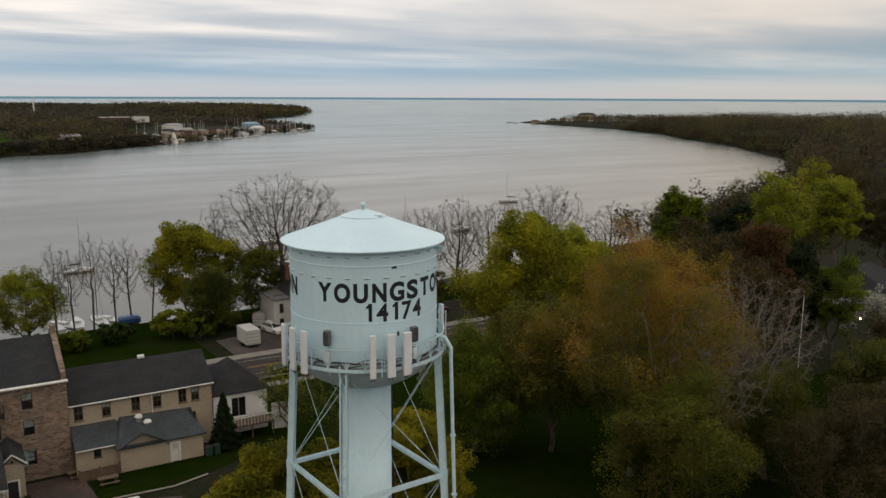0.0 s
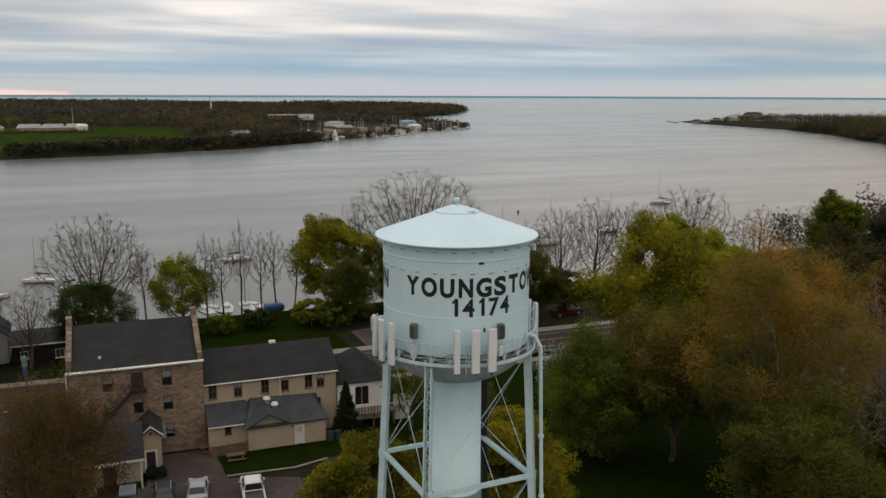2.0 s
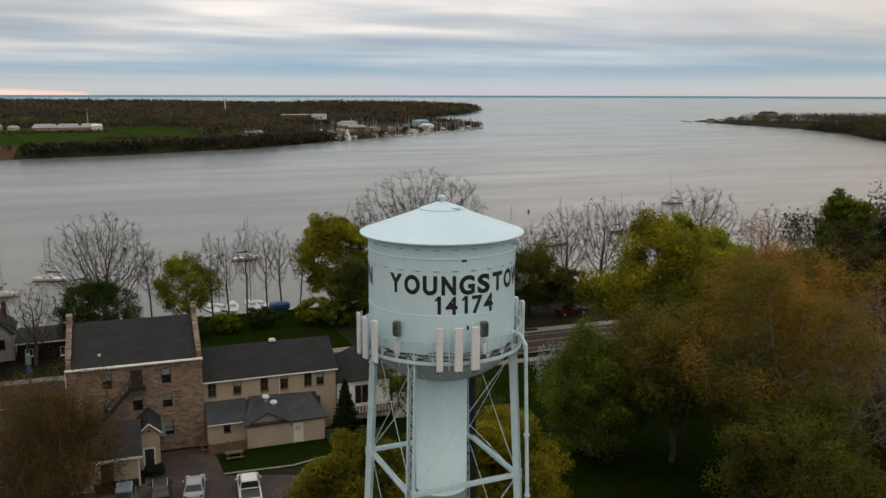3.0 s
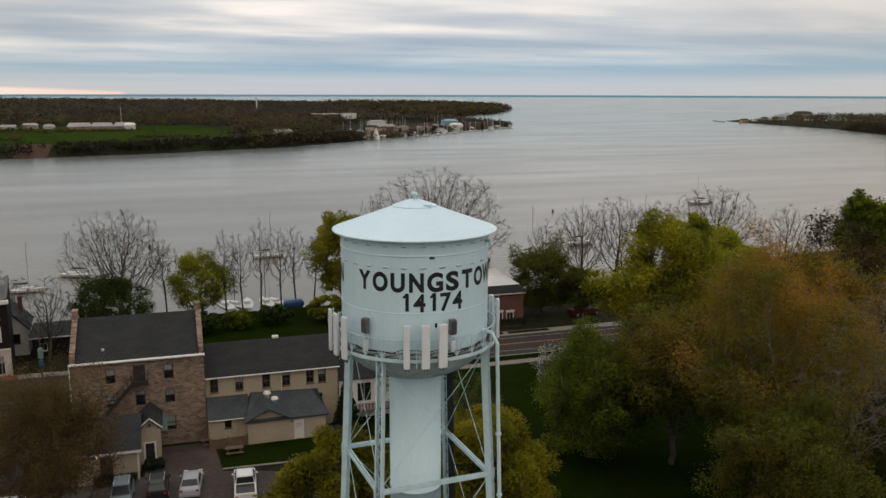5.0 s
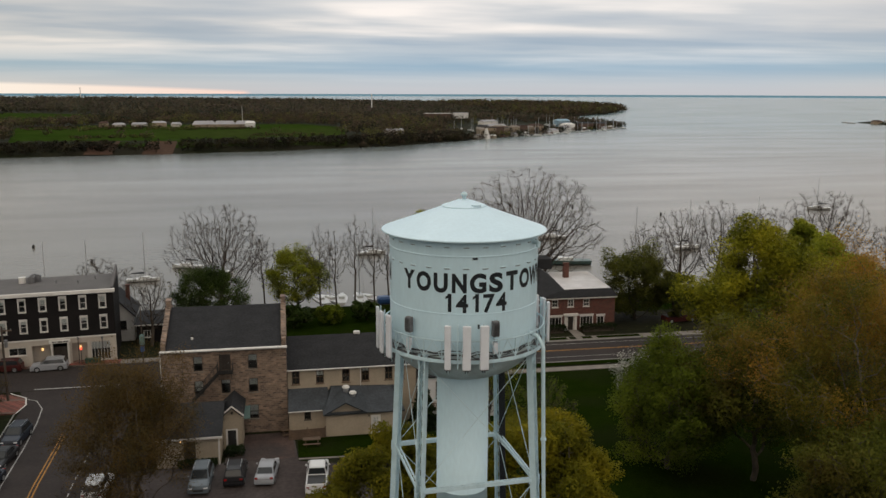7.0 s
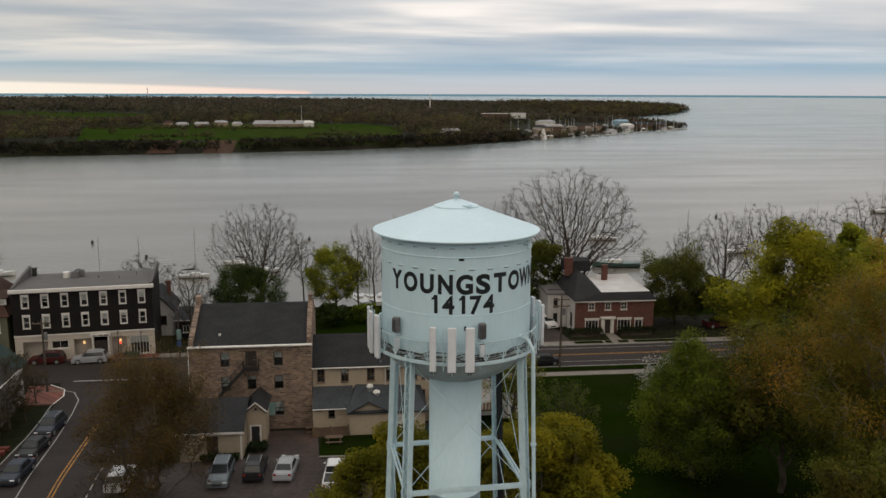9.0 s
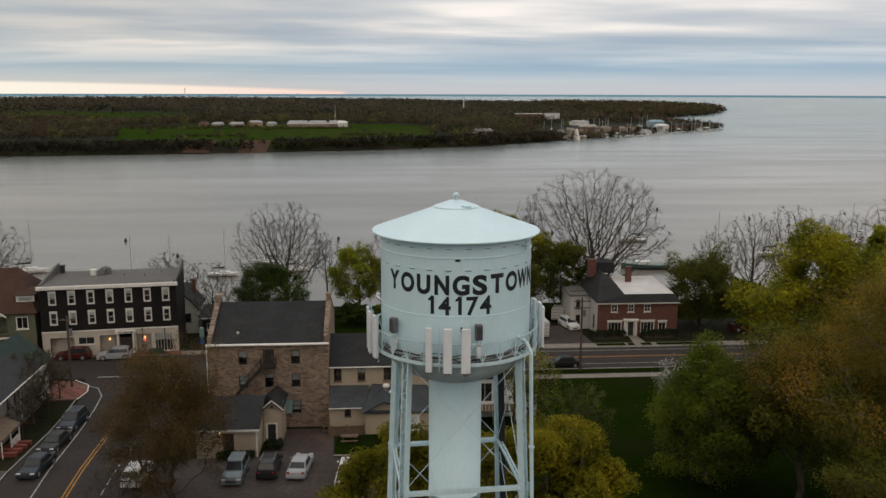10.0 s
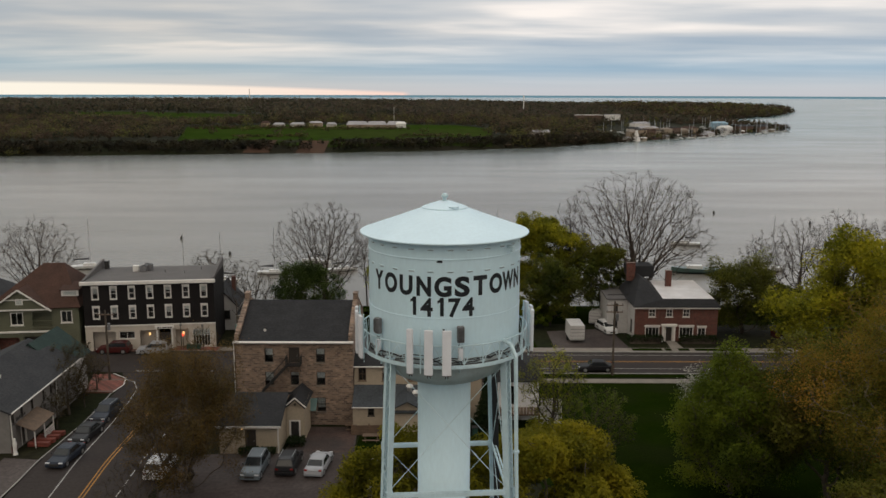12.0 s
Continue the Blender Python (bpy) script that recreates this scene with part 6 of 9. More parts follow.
def segments_mesh(name, segs, sides_of, material):
    """Tapered tubes for many (p0, p1, r0, r1) segments, in one mesh."""
    P0, P1 = np.array([s[0] for s in segs], float), np.array([s[1] for s in segs], float)
    R0, R1 = np.array([s[2] for s in segs], float), np.array([s[3] for s in segs], float)
    V, F, base = [], [], 0
    d = P1 - P0
    d /= np.linalg.norm(d, axis=1)[:, None] + 1e-9
    ref = np.where(np.abs(d[:, 2:3]) > 0.9, np.array([[1.0, 0, 0]]), np.array([[0, 0, 1.0]]))
    a = np.cross(d, ref)
    a /= np.linalg.norm(a, axis=1)[:, None]
    b = np.cross(d, a)
    ns = np.where(R0 > 0.12, 7, np.where(R0 > 0.035, 5, 3))
    # the last shoots run out to a point
    last = R1 <= 0
    k = int(last.sum())
    if k:
        an = np.arange(3) * 2 * np.pi / 3
        ring = np.cos(an)[None, :, None] * a[last][:, None] + np.sin(an)[None, :, None] * b[last][:, None]
        v = np.concatenate([P0[last][:, None] + ring * R0[last][:, None, None], P1[last][:, None]], 1).reshape(-1, 3)
        o = np.arange(k)[:, None] * 4
        i = np.arange(3)
        tri_ = np.stack([o + i, o + (i + 1) % 3, o + 3 + i * 0], -1).reshape(-1, 3)
        V.append(v)
        T = tri_.tolist()
        base = len(v)
    else:
        T = []
    for n in (3, 5, 7):
        m = (ns == n) & ~last
        k = int(m.sum())
        if not k:
            continue
        an = np.arange(n) * 2 * np.pi / n
        ring = np.cos(an)[None, :, None] * a[m][:, None] + np.sin(an)[None, :, None] * b[m][:, None]
        v = np.concatenate([P0[m][:, None] + ring * R0[m][:, None, None], P1[m][:, None] + ring * R1[m][:, None, None]], 1).reshape(-1, 3)
        o = base + np.arange(k)[:, None] * 2 * n
        i = np.arange(n)
        q = np.stack([o + i, o + (i + 1) % n, o + n + (i + 1) % n, o + n + i], -1).reshape(-1, 4)
        V.append(v)
        F.append(q)
        base += len(v)
    me = bpy.data.meshes.new(name)
    me.from_pydata(np.concatenate(V).tolist(), [], T + np.concatenate(F).tolist())
    me.materials.append(material)
    return me


def leaves_mesh(name, pts, size, rng, material, up=1.8, shade=None):
    """A small pointed leaf spray at every point, turned at random; shade bends the normals along the clumps' own rounding."""
    n = len(pts)
    nrm = rng.normal(size=(n, 3)) + np.array([0, 0, up])
    nrm /= np.linalg.norm(nrm, axis=1)[:, None]
    t = np.cross(nrm, rng.normal(size=(n, 3)))
    t /= np.linalg.norm(t, axis=1)[:, None] + 1e-9
    u = np.cross(nrm, t)
    s = size * rng.uniform(0.6, 1.4, (n, 1))
    w = s * rng.uniform(0.45, 0.8, (n, 1))
    v = np.stack([pts - t * s - u * w, pts + t * s, pts - t * s + u * w], 1).reshape(-1, 3)
    me = bpy.data.meshes.new(name)
    me.vertices.add(3 * n)
    me.vertices.foreach_set("co", v.astype(np.float32).ravel())
    me.loops.add(3 * n)
    me.loops.foreach_set("vertex_index", np.arange(3 * n, dtype=np.int32))
    me.polygons.add(n)
    me.polygons.foreach_set("loop_start", np.arange(0, 3 * n, 3, dtype=np.int32))
    me.update(calc_edges=True)
    if shade is not None:
        g = shade / (np.linalg.norm(shade, axis=1)[:, None] + 1e-9) + rng.normal(size=(n, 3)) * 0.28
        g /= np.linalg.norm(g, axis=1)[:, None] + 1e-9
        me.normals_split_custom_set_from_vertices(np.repeat(g, 3, 0).tolist())
    me.materials.append(material)
    return me


def grow(rng, goals, stem, step, kill, rise=0.06, wander=0.16, rounds=170, reach=1e9):
    """Limbs that grow step by step from a stem towards scattered goals in the crown, forking as they part. Gives points and parents."""
    P = np.array(stem, float)
    parent = [max(0, i - 1) for i in range(len(P))]
    kids = np.zeros(len(P), int)
    d = np.linalg.norm(goals[:, None] - P[None], axis=2)
    near, dist = d.argmin(1), d.min(1)
    alive = dist > kill
    for _ in range(rounds):
        if not alive.any():
            break
        near_by = alive & (dist < max(reach, dist[alive].min() * 1.3))
        k = near[near_by]
        v = goals[near_by] - P[k]
        v /= np.linalg.norm(v, axis=1)[:, None] + 1e-9
        acc = np.zeros((len(P), 3))
        np.add.at(acc, k, v)
        idx = np.unique(k)
        stuck = idx[kids[idx] >= 4]
        if len(stuck):
            alive &= ~np.isin(near, stuck)
            idx = idx[kids[idx] < 4]
            if not len(idx):
                break
        w = acc[idx]
        w /= np.linalg.norm(w, axis=1)[:, None] + 1e-9
        w += rng.normal(size=w.shape) * wander + np.array([0, 0, rise])
        w /= np.linalg.norm(w, axis=1)[:, None] + 1e-9
        fresh = P[idx] + w * step
        first = len(P)
        P = np.concatenate([P, fresh])
        parent += idx.tolist()
        kids[idx] += 1
        kids = np.concatenate([kids, np.zeros(len(fresh), int)])
        ga = np.nonzero(alive)[0]
        dn = np.linalg.norm(goals[ga][:, None] - fresh[None], axis=2)
        best = dn.min(1)
        closer = best < dist[ga]
        near[ga[closer]] = first + dn.argmin(1)[closer]
        dist[ga[closer]] = best[closer]
        alive &= dist > kill
    return P, np.array(parent), kids


def limb_segments(P, parent, kids, r_tip, r_base):
    """Segments whose thickness follows from the twigs that each limb carries."""
    tips = max(2, int((kids == 0).sum()))
    e = min(3.2, max(1.65, math.log(tips) / math.log(max(1.5, r_base / r_tip))))
    load = np.where(kids == 0, 1.0, 0.0)
    for i in range(len(P) - 1, 0, -1):
        load[parent[i]] += load[i]
    r = r_tip * np.maximum(load, 1.0) ** (1 / e)
    return [(P[parent[i]], P[i], min(r[parent[i]], r[i] * 1.22), r[i]) for i in range(1, len(P)) if parent[i] != i]


def bare_tree(x, y, tall, label, seed, width=14.0, material=None, z=None, buds=None, group="", fork=None, budn=4, thick=1.0, bud=0.08, full=1.0):
    """A leafless tree: a trunk that parts into arching limbs, branches and a haze of fine twigs along a rounded crown."""
    rng = np.random.default_rng(seed)
    t = thing("tree", label, "tree", (x, y, height(x, y) if z is None else z), group=group)
    fork = fork or tall * 0.2
    r0 = tall * 0.024 * thick
    lean = rng.normal(size=2) * 0.06
    n0 = 6
    stem = [np.array([lean[0] * fork * k / n0, lean[1] * fork * k / n0, -0.4 + (fork + 0.4) * k / n0]) for k in range(n0 + 1)]
    base = fork * 0.72
    mid_ = np.array([stem[-1][0], stem[-1][1], base + (tall - base) * 0.5])
    lim = np.array([width / 2, width / 2, (tall - base) / 2])
    n = int(np.clip(full * 9.0 * width * (tall - base) ** 0.9, 160, 5000))
    q = rng.normal(size=(n * 2, 3))
    q /= np.linalg.norm(q, axis=1)[:, None]
    q *= (rng.uniform(0.02, 1.0, n * 2) ** 0.48)[:, None]
    a = np.arctan2(q[:, 1], q[:, 0])
    lobes = 1 - 0.30 * (0.5 + 0.5 * np.sin(a * 3 + seed)) * (0.6 + 0.4 * np.sin(q[:, 2] * 7 + a * 2 + seed * 1.7))
    q *= lobes[:, None]
    # the crown is widest above its middle and its skirt hangs out past the limbs
    q[:, :2] *= (1.0 - 0.32 * np.clip(-q[:, 2], 0, 1) ** 1.5)[:, None]
    goals = mid_ + q[:n] * lim
    step = max(0.22, tall * 0.021)
    P, parent, kids = grow(rng, goals, stem, step, step * 1.5, 0.02, 0.15, reach=step * 14)
    thin = 0.0165 * (tall / 20) ** 0.4
    segs = limb_segments(P, parent, kids, thin, r0)
    cut = r0 * 0.36
    stout = segs[:n0] + [s_ for s_ in segs[n0:] if s_[2] > cut]
    fine = [s_ for s_ in segs[n0:] if s_[2] <= cut]
    slim = np.array([s_[1] for s_ in fine if s_[2] < thin * 2.2])
    out = slim - mid_
    out /= np.linalg.norm(out, axis=1)[:, None] + 1e-9
    for _ in range(4):
        w = out * 0.6 + rng.normal(size=slim.shape) * 0.75 + np.array([0, 0, 0.2])
        w *= (rng.uniform(0.5, 1.3, len(slim)) * step * 1.5 / (np.linalg.norm(w, axis=1) + 1e-9))[:, None]
        fine += [(p_, p_ + w_, thin * 0.95, 0.0) for p_, w_ in zip(slim, w)]
    part("trunk", segments_mesh("trunk", stout, None, material or M_BARK), None, t)
    tagged(part("branchwork", segments_mesh("branchwork", fine, None, material or M_TWIG), None, t), kind="stuff")
    if buds:
        pts = np.repeat(slim, budn, 0) + rng.normal(size=(len(slim) * budn, 3)) * step * 0.8
        pts = pts[pts[:, 2] > 0.3]
        part("bud_crown", leaves_mesh("bud_crown", pts, bud, rng, LEAF[buds], 1.8, pts - mid_), None, t)
    return t


def leafy_tree(x, y, top, rx, ry, rz, leaf, label, seed, n=16000, size=0.24, clumps=120, z=None, trunk_r=0.3, shell=0.55, twigs=0, rough=0.22, bark=None, sag=0.25, airy=0.0, under=None):
    """A tree with a lumpy crown of leaf sprays on real limbs. top: height of the crown's top over the ground; rx, ry, rz: its half sizes.
    airy: the share of the leaves that sit on the twigs rather than in full clumps; under: a second foliage of the lower crown."""
    rng = np.random.default_rng(seed)
    zb = height(x, y) if z is None else z
    t = thing("tree", label, "tree", (x, y, zb))
    c = np.array([0, 0, top - rz])
    # clump centres, mostly near the surface, the outline broken by lobes
    d = rng.normal(size=(clumps, 3))
    d /= np.linalg.norm(d, axis=1)[:, None]
    d[:, 2] = np.where(d[:, 2] < -0.75, -d[:, 2], d[:, 2])
    lob = 1 + rough * (np.sin(d[:, 0] * 4 + seed) * np.cos(d[:, 1] * 5 + seed * 2) + 0.6 * np.sin(d[:, 2] * 6 + d[:, 0] * 3 + seed))
    rad_ = rng.uniform(shell, 1.0, clumps) ** 0.6 * lob
    cen = c + d * rad_[:, None] * np.array([rx, ry, rz]) * 0.86
    low = cen[:, 2] < c[2]
    cen[low, :2] *= (1 - sag * (c[2] - cen[low, 2]) / rz)[:, None]
    cr = rng.uniform(0.09, 0.20, clumps) * (rx + ry + rz) / 3 * 1.25
    # limbs
    fork = max(1.2, (top - 2 * rz) * 0.9 + 0.6)
    stem = [np.array([0.1 * math.sin(seed + k), 0.1 * math.cos(seed + k), -0.4 + (fork + 0.4) * k / 5]) for k in range(6)]
    per = 2 if not twigs else 5
    goals = np.repeat(cen, per, 0) + rng.normal(size=(clumps * per, 3)) * np.repeat(cr, per)[:, None] * 0.55
    goals = goals[goals[:, 2] > 0.6]
    step = max(0.3, (rx + rz) * 0.04)
    P, parent, kids = grow(rng, goals, stem, step, step * 1.6, 0.02, 0.26, reach=step * 9)
    segs = limb_segments(P, parent, kids, 0.016, trunk_r)
    cut = trunk_r * 0.36
    fine = [s_ for s_ in segs[5:] if s_[2] <= cut]
    slim = np.array([s_[1] for s_ in fine if s_[2] < 0.045])
    if twigs:
        for _ in range(2):
            w = rng.normal(size=slim.shape) * step * 0.8
            fine += [(p_, p_ + w_, 0.015, 0.0) for p_, w_ in zip(slim, w)]
    part("trunk", segments_mesh("trunk", segs[:5] + [s_ for s_ in segs[5:] if s_[2] > cut], None, bark or M_BARK), None, t)
    tagged(part("branchwork", segments_mesh("branchwork", fine, None, bark or M_BARK), None, t), kind="stuff")
    # leaves in clumps and along the twigs
    # many small leaves on the trees near the tower, fewer and larger ones far off
    close_by = math.hypot(x + 8, y + 44) < 100
    n = int(n * (1.15 if close_by else 0.8))
    size = size * (0.8 if close_by else 1.0)
    k = rng.integers(0, clumps, int(n * (1 - airy)))
    off = rng.normal(size=(len(k), 3))
    off /= np.linalg.norm(off, axis=1)[:, None]
    off *= (rng.uniform(0.2, 1.0, len(k)) ** 0.55)[:, None]
    off[:, 2] *= 0.72
    pts = cen[k] + off * cr[k][:, None]
    way = off + np.array([0, 0, 0.15])
    if airy:
        j = rng.integers(0, len(slim), int(n * airy))
        o2 = rng.normal(size=(len(j), 3))
        pts = np.concatenate([pts, slim[j] + o2 * step * 0.75])
        way = np.concatenate([way, o2 * 0.35])
    way = way + (pts - c) / np.array([rx, ry, rz]) * 0.7 + np.array([0, 0, 0.4])
    up_ = pts[:, 2] > 0.4
    pts, way = pts[up_], way[up_]
    if under:
        lowp = pts[:, 2] + rng.normal(size=len(pts)) * rz * 0.12 < c[2] - rz * 0.15
        part("lower_crown", leaves_mesh("lower_crown", pts[lowp], size, rng, LEAF[under], 1.2, way[lowp]), None, t)
        pts, way = pts[~lowp], way[~lowp]
    part("crown", leaves_mesh("crown", pts, size, rng, LEAF[leaf], 1.2, way), None, t)
    return t


def conifer(x, y, tall, r, label, seed, n=7000, leaf="dark"):
    rng = np.random.default_rng(seed)
    t = thing("tree", label, "tree", (x, y, height(x, y)))
    h = rng.uniform(0.03, 1, n) ** 1.3
    tier = (np.floor(h * 22) + rng.uniform(0, 0.95, n)) / 22.5
    a = rng.uniform(0, 6.283, n)
    rr = r * (1 - tier) * (0.75 + 0.25 * np.sin(a * 5 + tier * 40)) * rng.uniform(0.2, 1, n) ** 0.5
    pts = np.stack([rr * np.cos(a), rr * np.sin(a), 0.3 + tier * (tall - 0.3) - rr * 0.18], 1)
    part("crown", leaves_mesh("crown", pts, 0.16, rng, LEAF[leaf], 0.8), None, t)
    part("trunk", segments_mesh("trunk", [(np.array([0, 0, -0.3]), np.array([0, 0, tall * 0.95]), 0.16, 0.03)], None, M_BARK), None, t)
    return t


M_PALEBARK = mat("pale_grey_bark", (0.17, 0.145, 0.12), (0.11, 0.09, 0.075), 1.5, 0.9, fine=0.25)
# trees round the foot of the tower
leafy_tree(-2.6, 9.0, 14.4, 6.0, 5.6, 6.0, "gold", "round maple with fresh yellow-green leaves", 11, 60000, 0.125, 120)
leafy_tree(7.2, 10.2, 14.2, 7.0, 6.0, 5.9, "gold", "spreading maple with fresh yellow-green leaves", 12, 75000, 0.125, 150)
# the big trees of the park
leafy_tree(26.2, 28.0, 13.2, 6.4, 6.2, 6.7, "green", "dense green tree at the edge of the lawn", 21, 62000, 0.118, 190, sag=0.0, twigs=3, airy=0.3, shell=0.45)
leafy_tree(45.0, 44.0, 22.0, 10.0, 9.0, 10.0, "yellow", "tall domed maple with yellow-green leaves", 22, 110000, 0.148, 260)
leafy_tree(36.0, 15.5, 23.5, 10.5, 9.5, 10.5, "orange", "large oak with rusty opening buds", 23, 115000, 0.092, 190, trunk_r=0.5, twigs=14, shell=0.42, bark=M_PALEBARK, rough=0.3, airy=0.5, under="olive")
leafy_tree(33.0, 24.0, 17.5, 7.5, 7.0, 8.0, "mixed", "tree with sparse olive leaves and bare twigs", 24, 41800, 0.144, 200, twigs=8, shell=0.3, airy=0.3)
leafy_tree(31.0, 5.5, 14.5, 6.3, 6.3, 6.9, "mixed", "broad low tree with half-open olive leaves", 25, 62000, 0.105, 190, twigs=6, shell=0.3, rough=0.34, airy=0.45, sag=0.1)
bare_tree(38.6, 8.5, 17.0, "pale bare-limbed tree before the great oak", 19, 12.0, M_PALEBARK, fork=6.0, thick=0.55, full=0.5)
leafy_tree(46.5, 8.5, 11.5, 6.5, 6.0, 5.4, "olive", "low half-open tree before the pale twiggy tree", 20, 30000, 0.105, 200, twigs=7, shell=0.3, airy=0.5)
leafy_tree(43.0, -2.0, 12.0, 7.0, 6.5, 5.6, "brown", "half-open brown tree below the great oak", 26, 24000, 0.11, 200, twigs=7, shell=0.3, airy=0.5)
bare_tree(51.0, 15.5, 19.0, "pale twiggy tree with few open buds", 27, 16.0, M_PALEBARK, buds="brown", fork=4.5, budn=1, thick=0.7, full=1.8, bud=0.06)
leafy_tree(57.0, 30.0, 19.0, 8.0, 8.0, 9.0, "orange", "tree with rusty opening buds", 28, 41800, 0.14, 220, twigs=8, shell=0.3, airy=0.4, bark=M_PALEBARK)
leafy_tree(58.0, 50.0, 19.5, 6.0, 6.0, 8.0, "lime", "slender lime-green tree in the park", 29, 38000, 0.158, 130)
# brown tree beside the car park
leafy_tree(-23.0, 27.9, 15.4, 6.1, 5.4, 7.7, "rust", "brown budding tree beside the car park", 31, 76000, 0.074, 260, twigs=10, shell=0.2, sag=0.05, airy=0.55)
for x, y, h_, s_ in ((-26.2, 22.5, 6.2, 32), (-25.4, 26.2, 4.6, 35), (-27.0, 18.5, 5.0, 36), (-24.5, 29.0, 3.2, 37)):
    bare_tree(x, y, h_, "thin brown twiggy shrub at the street edge", s_, h_ * 0.95, buds="brown", fork=0.5, budn=2, bud=0.05, group="twiggy shrubs")
for x, y, h_, s_ in ((-44.8, 54.0, 8.2, 33), (-43.2, 49.0, 7.0, 34), (-42.6, 44.5, 4.4, 38), (-43.4, 57.5, 5.0, 39), (-42.4, 51.5, 3.6, 40)):
    bare_tree(x, y, h_, "brown budding tree before the shop house", s_, h_ * 0.8, buds="brown", fork=0.9, budn=10, bud=0.07, group="budding street trees")
# trees along the top of the river bank
leafy_tree(17.6, 103.0, 17.6, 8.2, 7.2, 8.4, "yellow", "tall yellow-green tree on the river bank", 41, 80000, 0.165, 210, sag=0.1)
leafy_tree(26.5, 96.0, 13.5, 6.0, 5.5, 6.6, "mixed", "brown-green tree beside the drive", 45, 36000, 0.14, 140, twigs=5, shell=0.3)
leafy_tree(17.6, 91.5, 11.5, 5.2, 4.6, 5.6, "mixed", "brown-green tree behind the drive", 47, 38000, 0.12, 150, twigs=5, shell=0.3, airy=0.35)
leafy_tree(-8.3, 104.0, 12.0, 5.6, 5.2, 5.8, "lime", "small round green tree on the bank", 42, 40000, 0.12, 150, rough=0.16, twigs=4, airy=0.4)
leafy_tree(-21.5, 87.0, 12.0, 6.4, 5.0, 6.0, "hedge", "dark green clump behind the stone building", 43, 60000, 0.10, 150, twigs=3, airy=0.3)
leafy_tree(47.4, 86.5, 13.2, 6.8, 6.2, 7.0, "olive", "feathery olive-green tree beside the brick house", 44, 46000, 0.13, 170, twigs=6, shell=0.35, airy=0.45)
leafy_tree(53.0, 84.0, 8.0, 4.0, 4.0, 4.4, "olive", "low olive tree by the main street", 46, 19000, 0.158, 80, twigs=4)
bare_tree(-21.1, 105.0, 20.8, "broad bare tree on the river bank", 51, 19.5, z=-3.4, buds="brown", fork=3.6, budn=1, bud=0.06, full=1.25)
bare_tree(34.0, 102.0, 26.5, "great bare oak behind the brick house", 52, 29.0, z=-3.2, buds="olive", fork=5.5, budn=1, thick=1.45, bud=0.07, full=0.9)
bare_tree(22.5, 106.0, 21.0, "small bare tree beside the oak", 53, 8.0, z=-3.2, fork=9.0, thick=0.8)
for x, y, h, s_ in ((-4.2, 103.0, 16.5, 61), (-1.2, 106.0, 15.0, 62), (2.2, 109.0, 17.0, 63), (6.0, 110.0, 15.5, 64), (9.0, 112.0, 16.5, 65), (-14.0, 108.0, 14.5, 67), (11.5, 108.0, 14.0, 68)):
    bare_tree(x, y, h, "slender bare tree on the river bank", s_, 6.0, group="slender bare trees", fork=h * 0.34, thick=0.42, buds="brown", budn=1, bud=0.06)
for x, y, h, s_, w in ((62.0, 100.0, 18.0, 71, 13), (68.5, 98.0, 19.5, 72, 13), (75.0, 96.0, 18.5, 73, 14), (84.0, 90.0, 21.5, 74, 19), (57.0, 104.0, 15.0, 75, 11), (96.0, 84.0, 18.0, 76, 14), (104.0, 80.0, 18.5, 77, 15), (108.0, 74.0, 19.0, 78, 13), (-40.0, 100.0, 12.0, 79, 12), (-72.0, 103.0, 17.5, 80, 17), (-30.0, 84.0, 12.5, 82, 9), (115.0, 66.0, 19.0, 83, 14)):
    bare_tree(x, y, h, "bare spring tree on the river bank", s_, w, group="bare bank trees", fork=h * 0.2, thick=0.85, buds="brown", budn=1, bud=0.07)
leafy_tree(99.0, 70.0, 20.5, 5.5, 5.5, 7.5, "green", "dark green tree on the bank", 91, 30400, 0.202, 110)
leafy_tree(74.0, 80.0, 17.5, 5.0, 5.0, 7.0, "lime", "light green tree behind the park", 92, 26600, 0.187, 100)

